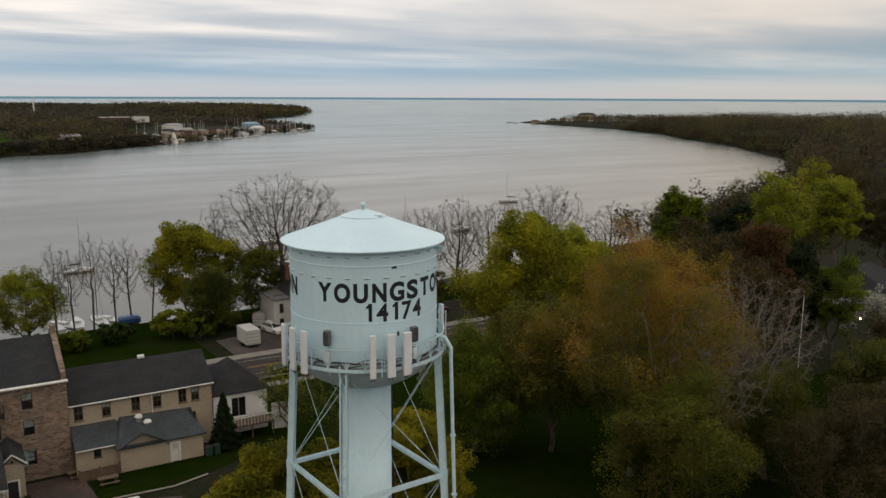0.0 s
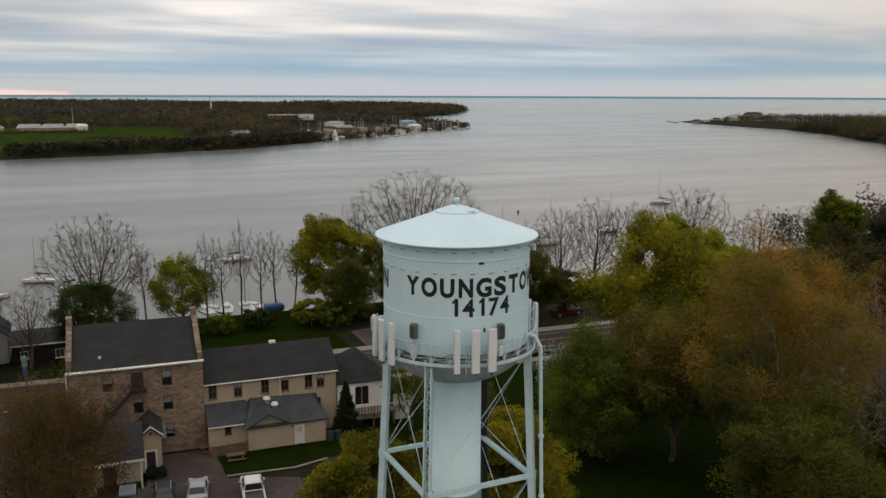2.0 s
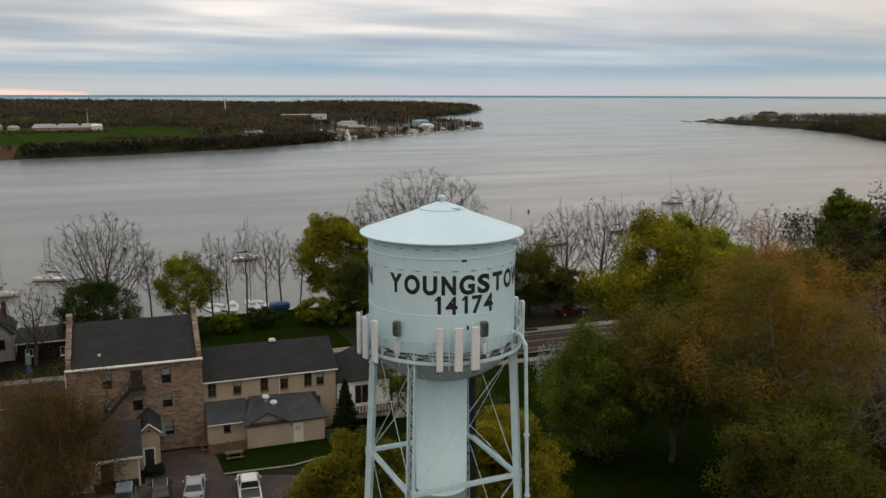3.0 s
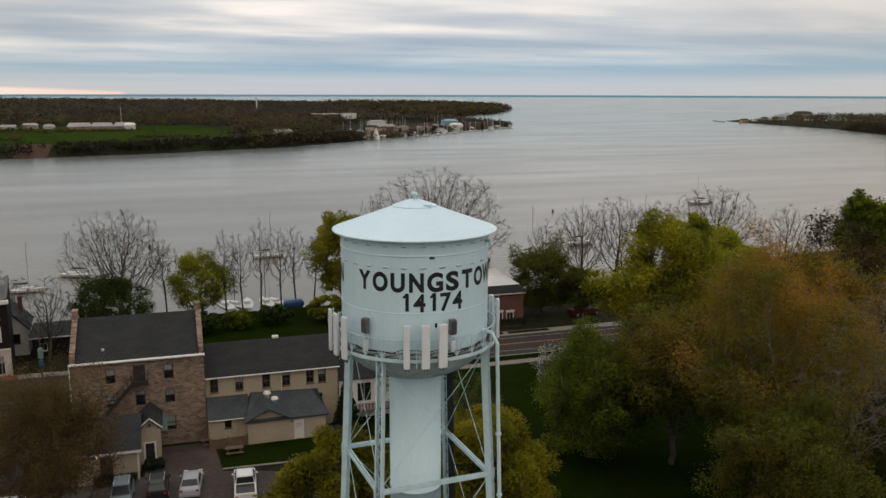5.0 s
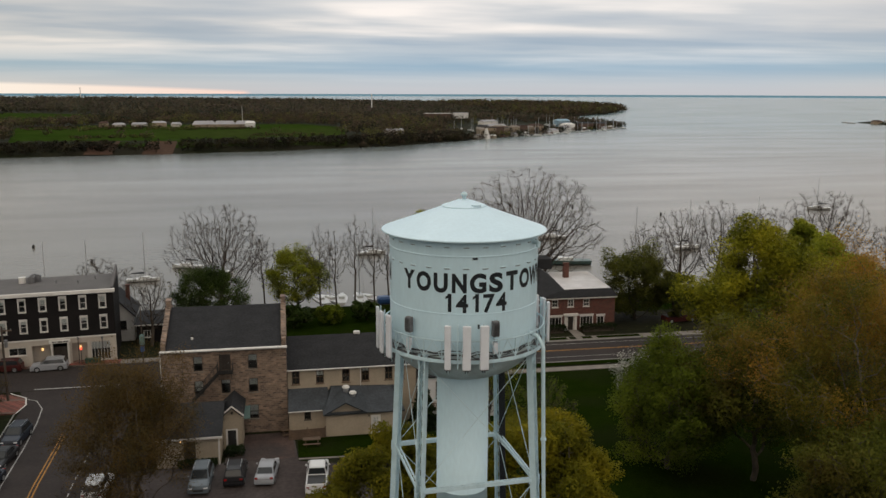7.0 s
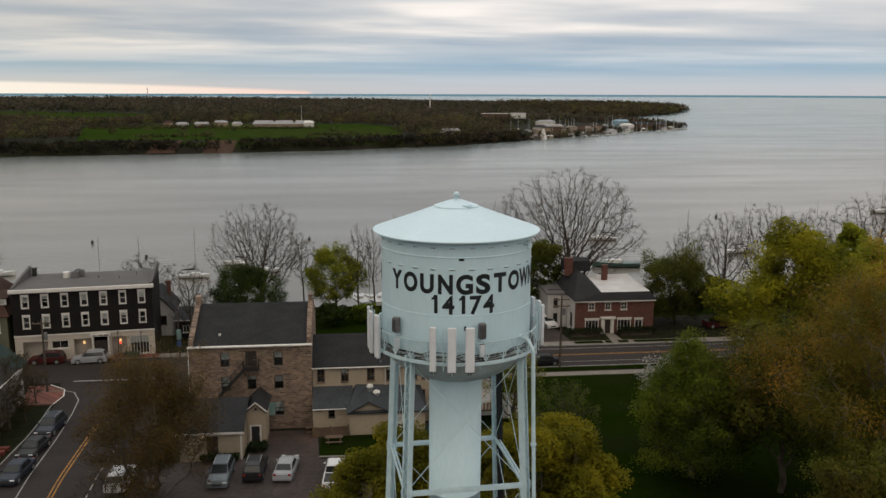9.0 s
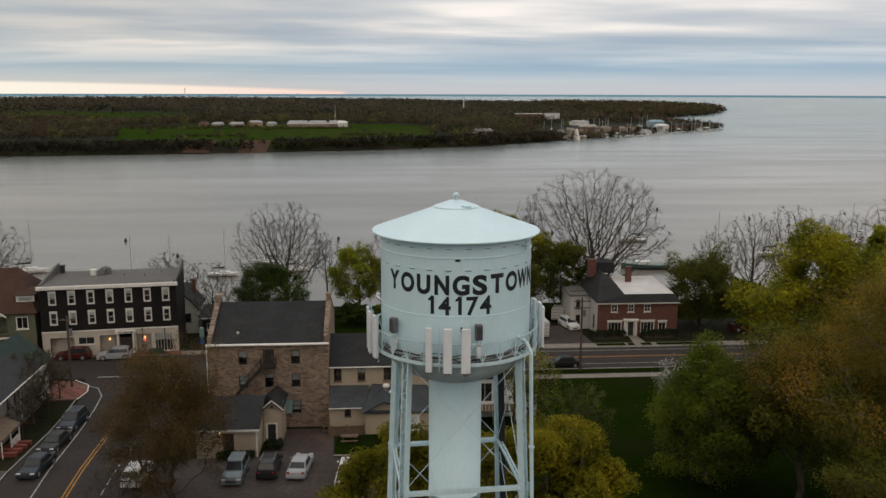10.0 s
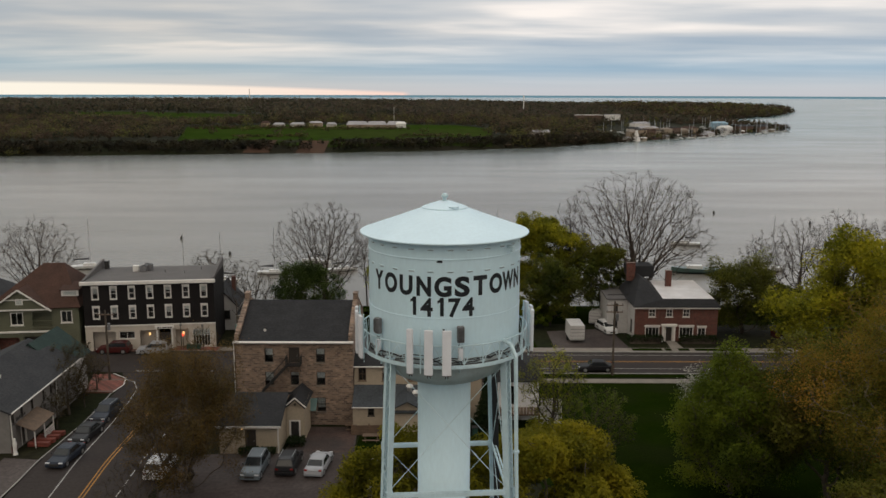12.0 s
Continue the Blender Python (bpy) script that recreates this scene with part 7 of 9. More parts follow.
# the wooded gardens beyond the park
for k, (x, y, top, r, lf, nm, tw) in enumerate([
        (99.0, 49.0, 26.0, 5.5, "lime", "tall bright green garden tree", 2), (116.0, 53.0, 27.5, 6.0, "yellow", "tall yellow-green garden tree", 2), (97.0, 36.5, 26.0, 4.2, "lime", "narrow lime-green garden tree", 2),
        (86.0, 28.5, 15.0, 4.5, "green", "green garden tree", 2), (75.0, 33.0, 20.5, 5.5, "red", "garden tree with dark red buds", 5), (66.5, 36.0, 20.5, 6.5, "brown", "brown twiggy garden tree", 9),
        (63.0, 24.0, 17.5, 6.0, "brown", "brown twiggy park tree", 9), (148.0, 68.0, 25.5, 8.5, "brown", "tall brown twiggy garden tree", 8), (132.0, 34.0, 22.0, 6.5, "brown", "brown budding garden tree", 8),
        (50.0, -2.0, 13.5, 6.5, "brown", "low brown park tree", 7), (60.0, 5.0, 13.0, 6.5, "olive", "low olive park tree", 6), (72.0, 10.0, 13.0, 6.5, "brown", "brown budding park tree", 7),
        (152.0, 54.0, 24.0, 9.0, "brown", "broad brown garden tree", 6), (130.0, 66.0, 20.0, 8.0, "olive", "broad olive garden tree", 4), (112.0, 82.0, 17.0, 7.0, "olive", "olive garden tree", 4), (140.0, 30.0, 20.0, 8.0, "brown", "broad brown garden tree", 6),
        (150.0, 60.0, 18.0, 8.0, "brown", "brown garden tree", 6), (155.0, 95.0, 15.0, 8.0, "olive", "olive garden tree", 4), (135.0, 105.0, 14.0, 7.0, "brown", "brown garden tree on the bank", 4), (118.0, 20.0, 18.0, 7.0, "brown", "brown garden tree", 6), (84.0, 66.0, 13.0, 6.0, "brown", "brown twiggy tree beside the street", 6)]):
    leafy_tree(x, y, top, r, r, min(top * 0.42, r * 1.6), lf, nm + " beyond the park", 500 + k, 20000, 0.155, 130, twigs=tw, shell=0.3)
leafy_tree(82.5, 32.5, 17.5, 4.6, 4.6, 8.0, "dark", "tall dark evergreen beyond the park", 540, 22000, 0.17, 110, rough=0.12)
leafy_tree(96.0, 55.0, 20.0, 5.0, 5.0, 8.5, "dark", "tall dark evergreen in the gardens", 541, 20000, 0.19, 110, rough=0.12)
bare_tree(11.5, 42.0, 10.5, "small tree with thin opening leaves on the lawn", 560, 8.0, buds="lime", fork=1.6, budn=9, bud=0.07)
bare_tree(14.5, 32.0, 9.0, "twiggy olive tree on the lawn", 561, 9.0, buds="green", fork=1.2, budn=9, bud=0.07)

# a bush in white blossom at the foot of the maple, and blossom showing in the green tree
LEAF["blossom"] = leaf_mat("white_blossom", [(0.10, 0.11, 0.05), (0.42, 0.42, 0.36), (0.55, 0.54, 0.48)], 0.5, 0.4, 0.42, 0.4)
leafy_tree(-8.0, 12.5, 4.2, 2.0, 1.9, 1.9, "blossom", "small bush in white blossom beside the car park", 570, 6000, 0.07, 60, twigs=5, shell=0.3)
leafy_tree(25.2, 34.6, 10.4, 3.3, 2.8, 3.4, "blossom", "slender tree in white blossom behind the green tree", 571, 5000, 0.085, 50, twigs=4, shell=0.3, airy=0.4)
leafy_tree(92.0, 27.0, 10.5, 4.2, 4.0, 4.2, "blossom", "garden tree in white blossom", 572, 4000, 0.16, 60, twigs=4, shell=0.3)
# ---------------------------------------------------------------- vehicles


def paint(name, col, rough=0.4, metal=0.1):
    m = mat(name, col, tuple(v * 0.9 for v in col), 1.0, rough, metal, obj=True)
    m.node_tree.nodes["Principled BSDF"].inputs["Coat Weight"].default_value = 0.06
    m.node_tree.nodes["Principled BSDF"].inputs["Specular IOR Level"].default_value = 0.25
    return m


M_TYRE = mat("tyre_rubber", (0.012, 0.012, 0.012), (0.02, 0.02, 0.02), 4, 0.85)
M_HEAD = mat("headlight_glass", (0.55, 0.56, 0.58), (0.5, 0.5, 0.52), 3, 0.15)
M_TAIL = mat("tail_light", (0.25, 0.01, 0.01), (0.2, 0.01, 0.01), 3, 0.2)
M_CARGLASS = mat("car_glass", (0.015, 0.018, 0.02), (0.02, 0.022, 0.025), 3, 0.06)


def car(x, y, heading, body_m, label, style="sedan", group="parked cars", lit=False):
    """heading: degrees of the bonnet from +x. Body lofted from side profiles, glass set into the cabin."""
    L, W, Hh = {"sedan": (4.75, 1.82, 1.46), "suv": (4.65, 1.86, 1.72), "pickup": (5.7, 1.98, 1.85), "van": (5.0, 1.95, 1.8)}[style]
    c = thing("car", label, "car", (x, y, height(x, y) + 0.06), heading, group)
    h = L / 2
    belt = Hh * 0.60
    if style == "sedan":
        top = [(-h, 0.75), (-h + 0.12, 0.95), (-h + 0.75, belt + 0.10), (h - 1.25, belt), (h - 0.25, 0.78), (h, 0.62)]
        cabin = [(-h + 0.65, belt + 0.06), (-h + 1.35, Hh - 0.04), (-0.1, Hh), (0.35, Hh - 0.03), (h - 1.25, belt)]
    elif style == "pickup":
        top = [(-h, 1.05), (-h + 0.05, 1.15), (-0.35, 1.15), (h - 1.6, 1.16), (h - 0.2, 1.05), (h, 0.8)]
        cabin = [(-0.9, 1.12), (-0.75, Hh - 0.03), (0.7, Hh), (1.0, Hh - 0.06), (1.65, 1.14)]
    else:
        top = [(-h, 0.7), (-h + 0.06, belt + 0.05), (-h + 0.4, belt + 0.05), (h - 1.1, belt), (h - 0.18, 0.88), (h, 0.65)]
        cabin = [(-h + 0.08, belt + 0.02), (-h + 0.45, Hh - 0.06), (-h + 1.2, Hh), (0.25, Hh - 0.02), (h - 1.15, belt - 0.02)]

    def loft(prof, z_low, half, tuck):
        bm = bmesh.new()
        rows_ = []
        for f, wf in ((-1, 1), (-0.82, 0), (0.82, 0), (1, 1)):
            r = []
            for px, pz in prof:
                zz = pz - (0.06 if wf else 0.0)
                r.append(bm.verts.new((px * (0.985 if wf else 1), f * half * (1 - tuck * (pz - z_low)), zz)))
            rows_.append(r)
        lowr = [[bm.verts.new((px, f * half, z_low)) for px, pz in prof] for f in (-1, 1)]
        n = len(prof)
        for a, b in ((rows_[0], rows_[1]), (rows_[1], rows_[2]), (rows_[2], rows_[3]), (lowr[0], rows_[0]), (rows_[3], lowr[1]), (lowr[1], lowr[0])):
            for i in range(n - 1):
                bm.faces.new((a[i], a[i + 1], b[i + 1], b[i]))
        for i in (0, n - 1):
            bm.faces.new([lowr[0][i], rows_[0][i], rows_[1][i], rows_[2][i], rows_[3][i], lowr[1][i]])
        bmesh.ops.recalc_face_normals(bm, faces=bm.faces[:])
        bmesh.ops.bevel(bm, geom=[e for e in bm.edges if e.calc_face_angle(0) > 0.5], offset=0.075, segments=3, affect="EDGES", clamp_overlap=True)
        return bm

    part("body", loft(top, 0.24, W / 2, 0.03), body_m, c, smooth=False)
    part("cabin", loft(cabin, belt - 0.1 if style != "pickup" else 1.0, W / 2 - 0.06, 0.28), body_m, c)
    # glass: side bands, windscreen and rear window, a little proud of the cabin
    cx = [p[0] for p in cabin]
    zg0, zg1 = (belt + 0.07 if style != "pickup" else 1.2), Hh - 0.14
    for s in (-1, 1):
        y0, y1 = (W / 2 - 0.06) * (1 - 0.28 * (zg0 - belt)) * s, (W / 2 - 0.06) * (1 - 0.28 * (zg1 - belt + 0.08)) * s
        bm = bmesh.new()
        pts = [(cx[0] + 0.32, y0 + 0.012 * s, zg0), (cx[-1] - 0.28, y0 + 0.012 * s, zg0), (cx[-2] + 0.12, y1 + 0.012 * s, zg1), (cx[1] + 0.1, y1 + 0.012 * s, zg1)]
        a = [bm.verts.new(p) for p in pts]
        b = [bm.verts.new((p[0], p[1] - 0.02 * s, p[2])) for p in pts]
        bm.faces.new(a)
        bm.faces.new(b[::-1])
        for i in range(4):
            bm.faces.new((a[i], b[i], b[(i + 1) % 4], a[(i + 1) % 4]))
        bmesh.ops.recalc_face_normals(bm, faces=bm.faces[:])
        part("side_window", bm, M_CARGLASS, c)
    for i0, i1, nm in ((-1, -2, "windscreen"), (0, 1, "rear_window")):
        (xa, za), (xb, zb) = cabin[i0], cabin[i1]
        bm = bmesh.new()
        f0, f1 = 0.14, 0.9
        pa = (xa + (xb - xa) * f0, za + (zb - za) * f0)
        pb = (xa + (xb - xa) * f1, za + (zb - za) * f1)
        nx_, nz_ = (zb - za), -(xb - xa)
        l = math.hypot(nx_, nz_)
        s = 1 if (nz_ > 0) else -1
        ox, oz = s * nx_ / l * 0.015, s * nz_ / l * 0.015
        wa, wb = (W / 2 - 0.16) * 0.95, (W / 2 - 0.16) * 0.84
        pts = [(pa[0] + ox, -wa, pa[1] + oz), (pa[0] + ox, wa, pa[1] + oz), (pb[0] + ox, wb, pb[1] + oz), (pb[0] + ox, -wb, pb[1] + oz)]
        a = [bm.verts.new(p) for p in pts]
        b = [bm.verts.new((p[0] - ox * 2, p[1], p[2] - oz * 2)) for p in pts]
        bm.faces.new(a)
        bm.faces.new(b[::-1])
        for i in range(4):
            bm.faces.new((a[i], b[i], b[(i + 1) % 4], a[(i + 1) % 4]))
        bmesh.ops.recalc_face_normals(bm, faces=bm.faces[:])
        part(nm, bm, M_CARGLASS, c)
    r = 0.34 if style in ("sedan",) else 0.38
    for sx in (-h + 0.85, h - 0.88):
        for s in (-1, 1):
            wh = new("wheel")
            wh.parent = c
            wh.location = (sx, s * (W / 2 - 0.1), r)
            part("tyre", tube(bmesh.new(), (0, -0.11, 0), (0, 0.11, 0), r, sides=20), M_TYRE, wh)
            part("rim", tube(bmesh.new(), (0, 0.08 * s, 0), (0, 0.125 * s, 0), r * 0.62, sides=14), M_ALU, wh)
    for s in (-1, 1):
        part("headlight", B(h - 0.16, h - 0.02, s * W * 0.36 - 0.2, s * W * 0.36 + 0.2, 0.64, 0.76, bevel=0.02), M_HEAD if not lit else M_LAMP, c)
        part("tail_light", B(-h + 0.0, -h + 0.14, s * W * 0.38 - 0.14, s * W * 0.38 + 0.14, 0.76, 0.92, bevel=0.02), M_TAIL, c)
        part("mirror", B(h - 1.75, h - 1.6, s * (W / 2 + 0.09) - 0.08, s * (W / 2 + 0.09) + 0.08, belt + 0.02, belt + 0.16, bevel=0.02), body_m, c)
    part("grille", B(h - 0.06, h + 0.012, -0.45, 0.45, 0.4, 0.6, bevel=0.01), M_IRON, c)
    part("bumper", B(-h - 0.03, -h + 0.1, -W * 0.42, W * 0.42, 0.36, 0.55, bevel=0.02), body_m, c)
    if style == "suv":
        for s in (-1, 1):
            part("roof_rail", bar(bmesh.new(), (-h + 0.8, s * 0.62, Hh + 0.03), (0.3, s * 0.62, Hh + 0.03), 0.04, 0.04), M_ALU, c)
    if style == "pickup":
        part("load_bed", B(-h + 0.12, -1.0, -W / 2 + 0.18, W / 2 - 0.18, 1.13, 1.17), M_IRON, c)
    return c


P_SILVER, P_BLACK, P_WHITE = paint("silver_paint", (0.30, 0.31, 0.33)), paint("black_paint", (0.012, 0.012, 0.014)), paint("white_car_paint", (0.62, 0.62, 0.62), 0.3, 0.0)
P_BLUE, P_GREY, P_RED = paint("dark_blue_paint", (0.016, 0.022, 0.035)), paint("blue_grey_paint", (0.11, 0.13, 0.145)), paint("dark_red_paint", (0.055, 0.010, 0.009))
car(-17.95, 32.0, -92, P_GREY, "blue-grey estate car parked nose out", "suv")
car(-14.9, 33.0, 88, P_BLACK, "black pickup-sized car parked nose in", "suv")
car(-12.0, 32.8, 84, P_SILVER, "silver saloon parked nose in", "sedan")
car(-7.35, 30.7, 86, P_WHITE, "white van parked beside the maple", "pickup")
car(-37.2, 34.6, -94, P_BLUE, "dark blue saloon parked at the kerb", "sedan", "cars at the kerb")
car(-38.0, 41.4, -94, P_BLACK, "black saloon parked at the kerb", "sedan", "cars at the kerb")
car(-38.5, 48.0, -94, P_BLUE, "dark blue car with roof rails parked at the kerb", "suv", "cars at the kerb")
car(-41.8, 74.0, 186, P_SILVER, "silver car parked before the inn", "suv", "cars on the main street")
car(-47.6, 74.3, 182, P_RED, "dark red car parked before the inn", "suv", "cars on the main street")
car(20.6, 66.3, 180, P_BLACK, "black car on the main street", "sedan", "cars on the main street")
car(26.0, 87.0, -75, P_WHITE, "white car in the driveway", "suv", "cars in the drive")
car(-27.0, 32.0, 88, P_WHITE, "white car half hidden behind the brown tree", "suv")
car(54.0, 83.5, 8, P_RED, "red pickup truck parked beside the street", "pickup", "cars on the main street")


def trailer(x, y, rz, label, w=2.2, l=4.2, h=2.3):
    t = thing("box_trailer", label, "trailer", (x, y, height(x, y)), rz)
    part("box", B(-w / 2, w / 2, -l / 2, l / 2, 0.55, 0.55 + h, bevel=0.05), M_WHITESID, t)
    bm = bmesh.new()
    for k in range(4):
        box(bm, -w / 2 + 0.06, w / 2 - 0.06, -l / 2 - 0.015, -l / 2 - 0.002, 0.7 + k * 0.52, 0.76 + k * 0.52)
    part("door_rib", bm, M_GREYBOX, t)
    part("chassis", B(-w / 2 + 0.1, w / 2 - 0.1, -l / 2, l / 2, 0.4, 0.546), M_IRON, t)
    for s in (-1, 1):
        part("wheel", tube(bmesh.new(), (s * (w / 2 - 0.05), 0, 0.33), (s * (w / 2 + 0.15), 0, 0.33), 0.33, sides=16), M_TYRE, t)
    part("drawbar", bar(bmesh.new(), (0, l / 2, 0.45), (0, l / 2 + 1.0, 0.45), 0.1, 0.1), M_IRON, t)


trailer(20.2, 82.0, 2, "white box trailer with ribbed rear door")
trailer(25.3, 92.0, -20, "small white box trailer in the drive", 2.0, 3.2, 1.8)

# ---------------------------------------------------------------- street furniture


def utility_pole(x, y, tall, label, arms=2):
    p = thing("utility_pole", label, "pole", (x, y, height(x, y)))
    part("post", tube(bmesh.new(), (0, 0, -0.3), (0, 0, tall), 0.17, 0.11, sides=10), M_BARK, p)
    for k in range(arms):
        part("crossarm", B(-1.1, 1.1, -0.06, 0.06, tall - 0.6 - k * 0.9, tall - 0.48 - k * 0.9), M_WOOD, p)
        for s in (-1.0, -0.4, 0.4, 1.0):
            part("insulator", tube(bmesh.new(), (s, 0, tall - 0.48 - k * 0.9), (s, 0, tall - 0.3 - k * 0.9), 0.05, sides=8), M_GREYBOX, p)
    part("transformer", tube(bmesh.new(), (0.36, 0, tall - 2.6), (0.36, 0, tall - 1.7), 0.2, sides=12), M_GREYBOX, p)
    return p


utility_pole(22.5, 64.2, 10.2, "brown wooden utility pole at the main street")
utility_pole(-43.4, 61.6, 9.4, "dark wooden utility pole at the street corner", 1)
wp = thing("flagpole", "slim white flagpole in the park", "flagpole", (78.9, 28.4, height(78.9, 28.4)))
part("pole", tube(bmesh.new(), (0, 0, 0), (0, 0, 10.8), 0.09, 0.05, sides=10), M_TRIM, wp)
part("ball", lathe(bmesh.new(), [(0, 10.8), (0.1, 10.86), (0.1, 10.94), (0, 11.0)], 10), M_TRIM, wp)


def lamp_post(x, y, tall, label, head, z=None):
    p = thing("lamp_post", label, "street lamp", (x, y, height(x, y) if z is None else z))
    part("post", tube(bmesh.new(), (0, 0, 0), (0, 0, tall), 0.06, 0.045, sides=8), M_IRON, p)
    part("lantern", lathe(bmesh.new(), [(0, tall - 0.02), (0.12, tall), (0.17, tall + 0.25), (0.1, tall + 0.36), (0, tall + 0.4)], 10), head, p)
    return p


lamp_post(100.7, 33.7, 2.6, "lit warm garden lamp post", M_LAMP)
for x, y in ((-35.2, 75.8), (-38.4, 76.0)):
    lamp_post(x, y, 3.6, "black street lamp before the inn", M_GREYBOX)
lp = lamp_post(-38.0, 75.6, 2.2, "small red lit signal before the inn", M_REDLAMP)
bin_ = thing("planter_box", "dark green timber planter before the inn", "planter", (-36.6, 76.0, height(-36.6, 76)))
part("box", B(-1.0, 1.0, -0.3, 0.3, 0, 0.75, bevel=0.03), M_GREENPAINT, bin_)
part("rim", B(-1.05, 1.05, -0.35, 0.35, 0.75, 0.82), M_GREENPAINT, bin_)
# pole with a blue-grey transformer beside the inn
bt = thing("transformer_pole", "thin grey pole with a blue-grey transformer beside the street", "pole", (-29.7, 74.4, height(-29.7, 74.4)))
part("post", tube(bmesh.new(), (0, 0, -0.3), (0, 0, 8.2), 0.11, 0.06, sides=8), M_BARK, bt)
part("transformer", lathe(bmesh.new(), [(0, 2.9), (0.30, 2.9), (0.34, 3.0), (0.34, 4.1), (0.26, 4.3), (0.0, 4.4)], 14), M_TEALPAINT, bt, "blue-grey transformer drum")
part("bracket", B(-0.3, 0.3, 0.08, 0.16, 3.3, 3.42), M_GREYBOX, bt)
part("lower_case", B(-0.24, 0.24, -0.3, 0.1, 1.9, 2.7, bevel=0.04), M_BLUEPAINT, bt, "blue cabinet on the pole")
# clipped hedges before the brick house and bins by the addition


def hedge(x0, x1, y0, y1, tall, label, seed, leaf="hedge"):
    rng = np.random.default_rng(seed)
    z = height((x0 + x1) / 2, (y0 + y1) / 2)
    n = int((x1 - x0) * (y1 - y0) * 260) + 500
    p = np.stack([rng.uniform(x0, x1, n), rng.uniform(y0, y1, n), rng.uniform(0.1, 1, n) ** 0.5 * tall], 1)
    t = thing("hedge", label, "hedge", ((x0 + x1) / 2, (y0 + y1) / 2, z))
    q = p - np.array([(x0 + x1) / 2, (y0 + y1) / 2, 0])
    part("foliage", leaves_mesh("foliage", q, 0.10, rng, LEAF[leaf]), None, t)
    part("stem", B((x0 - x1) / 2 * 0.85, (x1 - x0) / 2 * 0.85, (y0 - y1) / 2 * 0.6, (y1 - y0) / 2 * 0.6, -0.1, tall * 0.8, bevel=0.1), M_BARK, t)


hedge(27.9, 33.3, 79.6, 81.0, 1.2, "clipped dark hedge before the brick house", 5, "dark")
hedge(35.8, 41.6, 79.6, 81.0, 1.2, "clipped dark hedge before the brick house", 6, "dark")
hedge(-20.5, -16.8, 35.4, 36.5, 0.9, "low dark hedge along the outbuilding", 7, "dark")
hedge(-16.2, -14.4, 38.2, 40.0, 0.8, "low dark hedge by the porch", 8, "dark")
for k, (x, y, r, h, lf) in enumerate([(-9.0, 91.0, 3.4, 3.8, "hedge"), (-3.0, 92.5, 3.0, 3.4, "green"), (3.0, 94, 3.2, 3.4, "hedge"), (11.5, 93.0, 4.2, 4.6, "lime"), (15.0, 90.0, 3.6, 4.2, "green"), (-16.0, 92.0, 3.2, 3.8, "hedge")]):
    leafy_tree(x, y, h, r, r * 0.8, h * 0.5, lf, "rounded green shrub behind the wing", 300 + k, 6000, 0.20, 50, trunk_r=0.12)
conifer(4.7, 43.8, 6.2, 2.1, "small dark spruce beside the white addition", 401, 6000)
for k, x in enumerate((2.6, 3.4)):
    w = thing("wheelie_bin", "dark green wheeled bin by the addition", "bin", (x, 42.4, height(x, 42.4)), 8 * k, "bins")
    part("body", B(-0.3, 0.3, -0.32, 0.32, 0.06, 1.0, bevel=0.04), M_GREENPAINT, w)
    part("lid", B(-0.32, 0.32, -0.36, 0.34, 1.0, 1.07, bevel=0.02), M_IRON, w)
ft = thing("timber_planter", "long dark timber planter fence by the lean-to", "planter", (-8.0, 42.6, height(-8, 42.6)), 3)
for i in range(6):
    part("board", B(-1.9, 1.9, -0.04, 0.04, 0.05 + i * 0.18, 0.21 + i * 0.18), M_WOOD, ft)
for x in (-1.9, 0, 1.9):
    part("post", B(x - 0.06, x + 0.06, 0.04, 0.16, -0.2, 1.25), M_WOOD, ft)
for k, (x, y) in enumerate(((-7.6, 40.9), (-9.9, 44.6))):
    pt = thing("picnic_table", "grey timber picnic table", "table", (x, y - 0.3, height(x, y)), 12 * k)
    part("tabletop", B(-0.9, 0.9, -0.38, 0.38, 0.7, 0.75), M_WOOD, pt)
    for s in (-1, 1):
        part("bench", B(-0.9, 0.9, s * 0.75 - 0.13, s * 0.75 + 0.13, 0.42, 0.46), M_WOOD, pt)
        part("leg_frame", bar(bmesh.new(), (0.6 * s, -0.7, 0.0), (0.6 * s, 0.7, 0.7), 0.05, 0.1), M_WOOD, pt)
        part("leg_frame", bar(bmesh.new(), (0.66 * s, 0.7, 0.0), (0.66 * s, -0.7, 0.7), 0.05, 0.1), M_WOOD, pt)

# ---------------------------------------------------------------- boats


def hull_mesh(L, W, Hh):
    bm = bmesh.new()
    rings = []
    for i in range(9):
        t = i / 8
        w = W / 2 * (1 - max(0, (t - 0.45) / 0.55) ** 2.2) * (0.78 + 0.22 * min(1, t / 0.35))
        sheer = Hh * (0.85 + 0.25 * t * t)
        x = -L / 2 + L * t
        rings.append([bm.verts.new((x, s * w * k, z)) for s, k, z in ((-1, 1, sheer), (-1, 0.8, sheer * 0.35), (0, 0, -0.15 * Hh * (1 - t)), (1, 0.8, sheer * 0.35), (1, 1, sheer))])
    for a, b in zip(rings, rings[1:]):
        for k in range(4):
            bm.faces.new((a[k], b[k], b[k + 1], a[k + 1]))
        bm.faces.new((a[4], b[4], b[0], a[0]))
    bm.faces.new(rings[0][::-1])
    bmesh.ops.recalc_face_normals(bm, faces=bm.faces[:])
    return bm


M_HULL = mat("white_gelcoat", (0.58, 0.58, 0.57), (0.5, 0.5, 0.49), 1.0, 0.3)
M_SAILCOVER = mat("dark_sail_cover", (0.02, 0.022, 0.03), (0.03, 0.03, 0.035), 1.5, 0.8)
M_TEALHULL = mat("green_hull_paint", (0.05, 0.09, 0.08), (0.04, 0.075, 0.07), 1.0, 0.4)


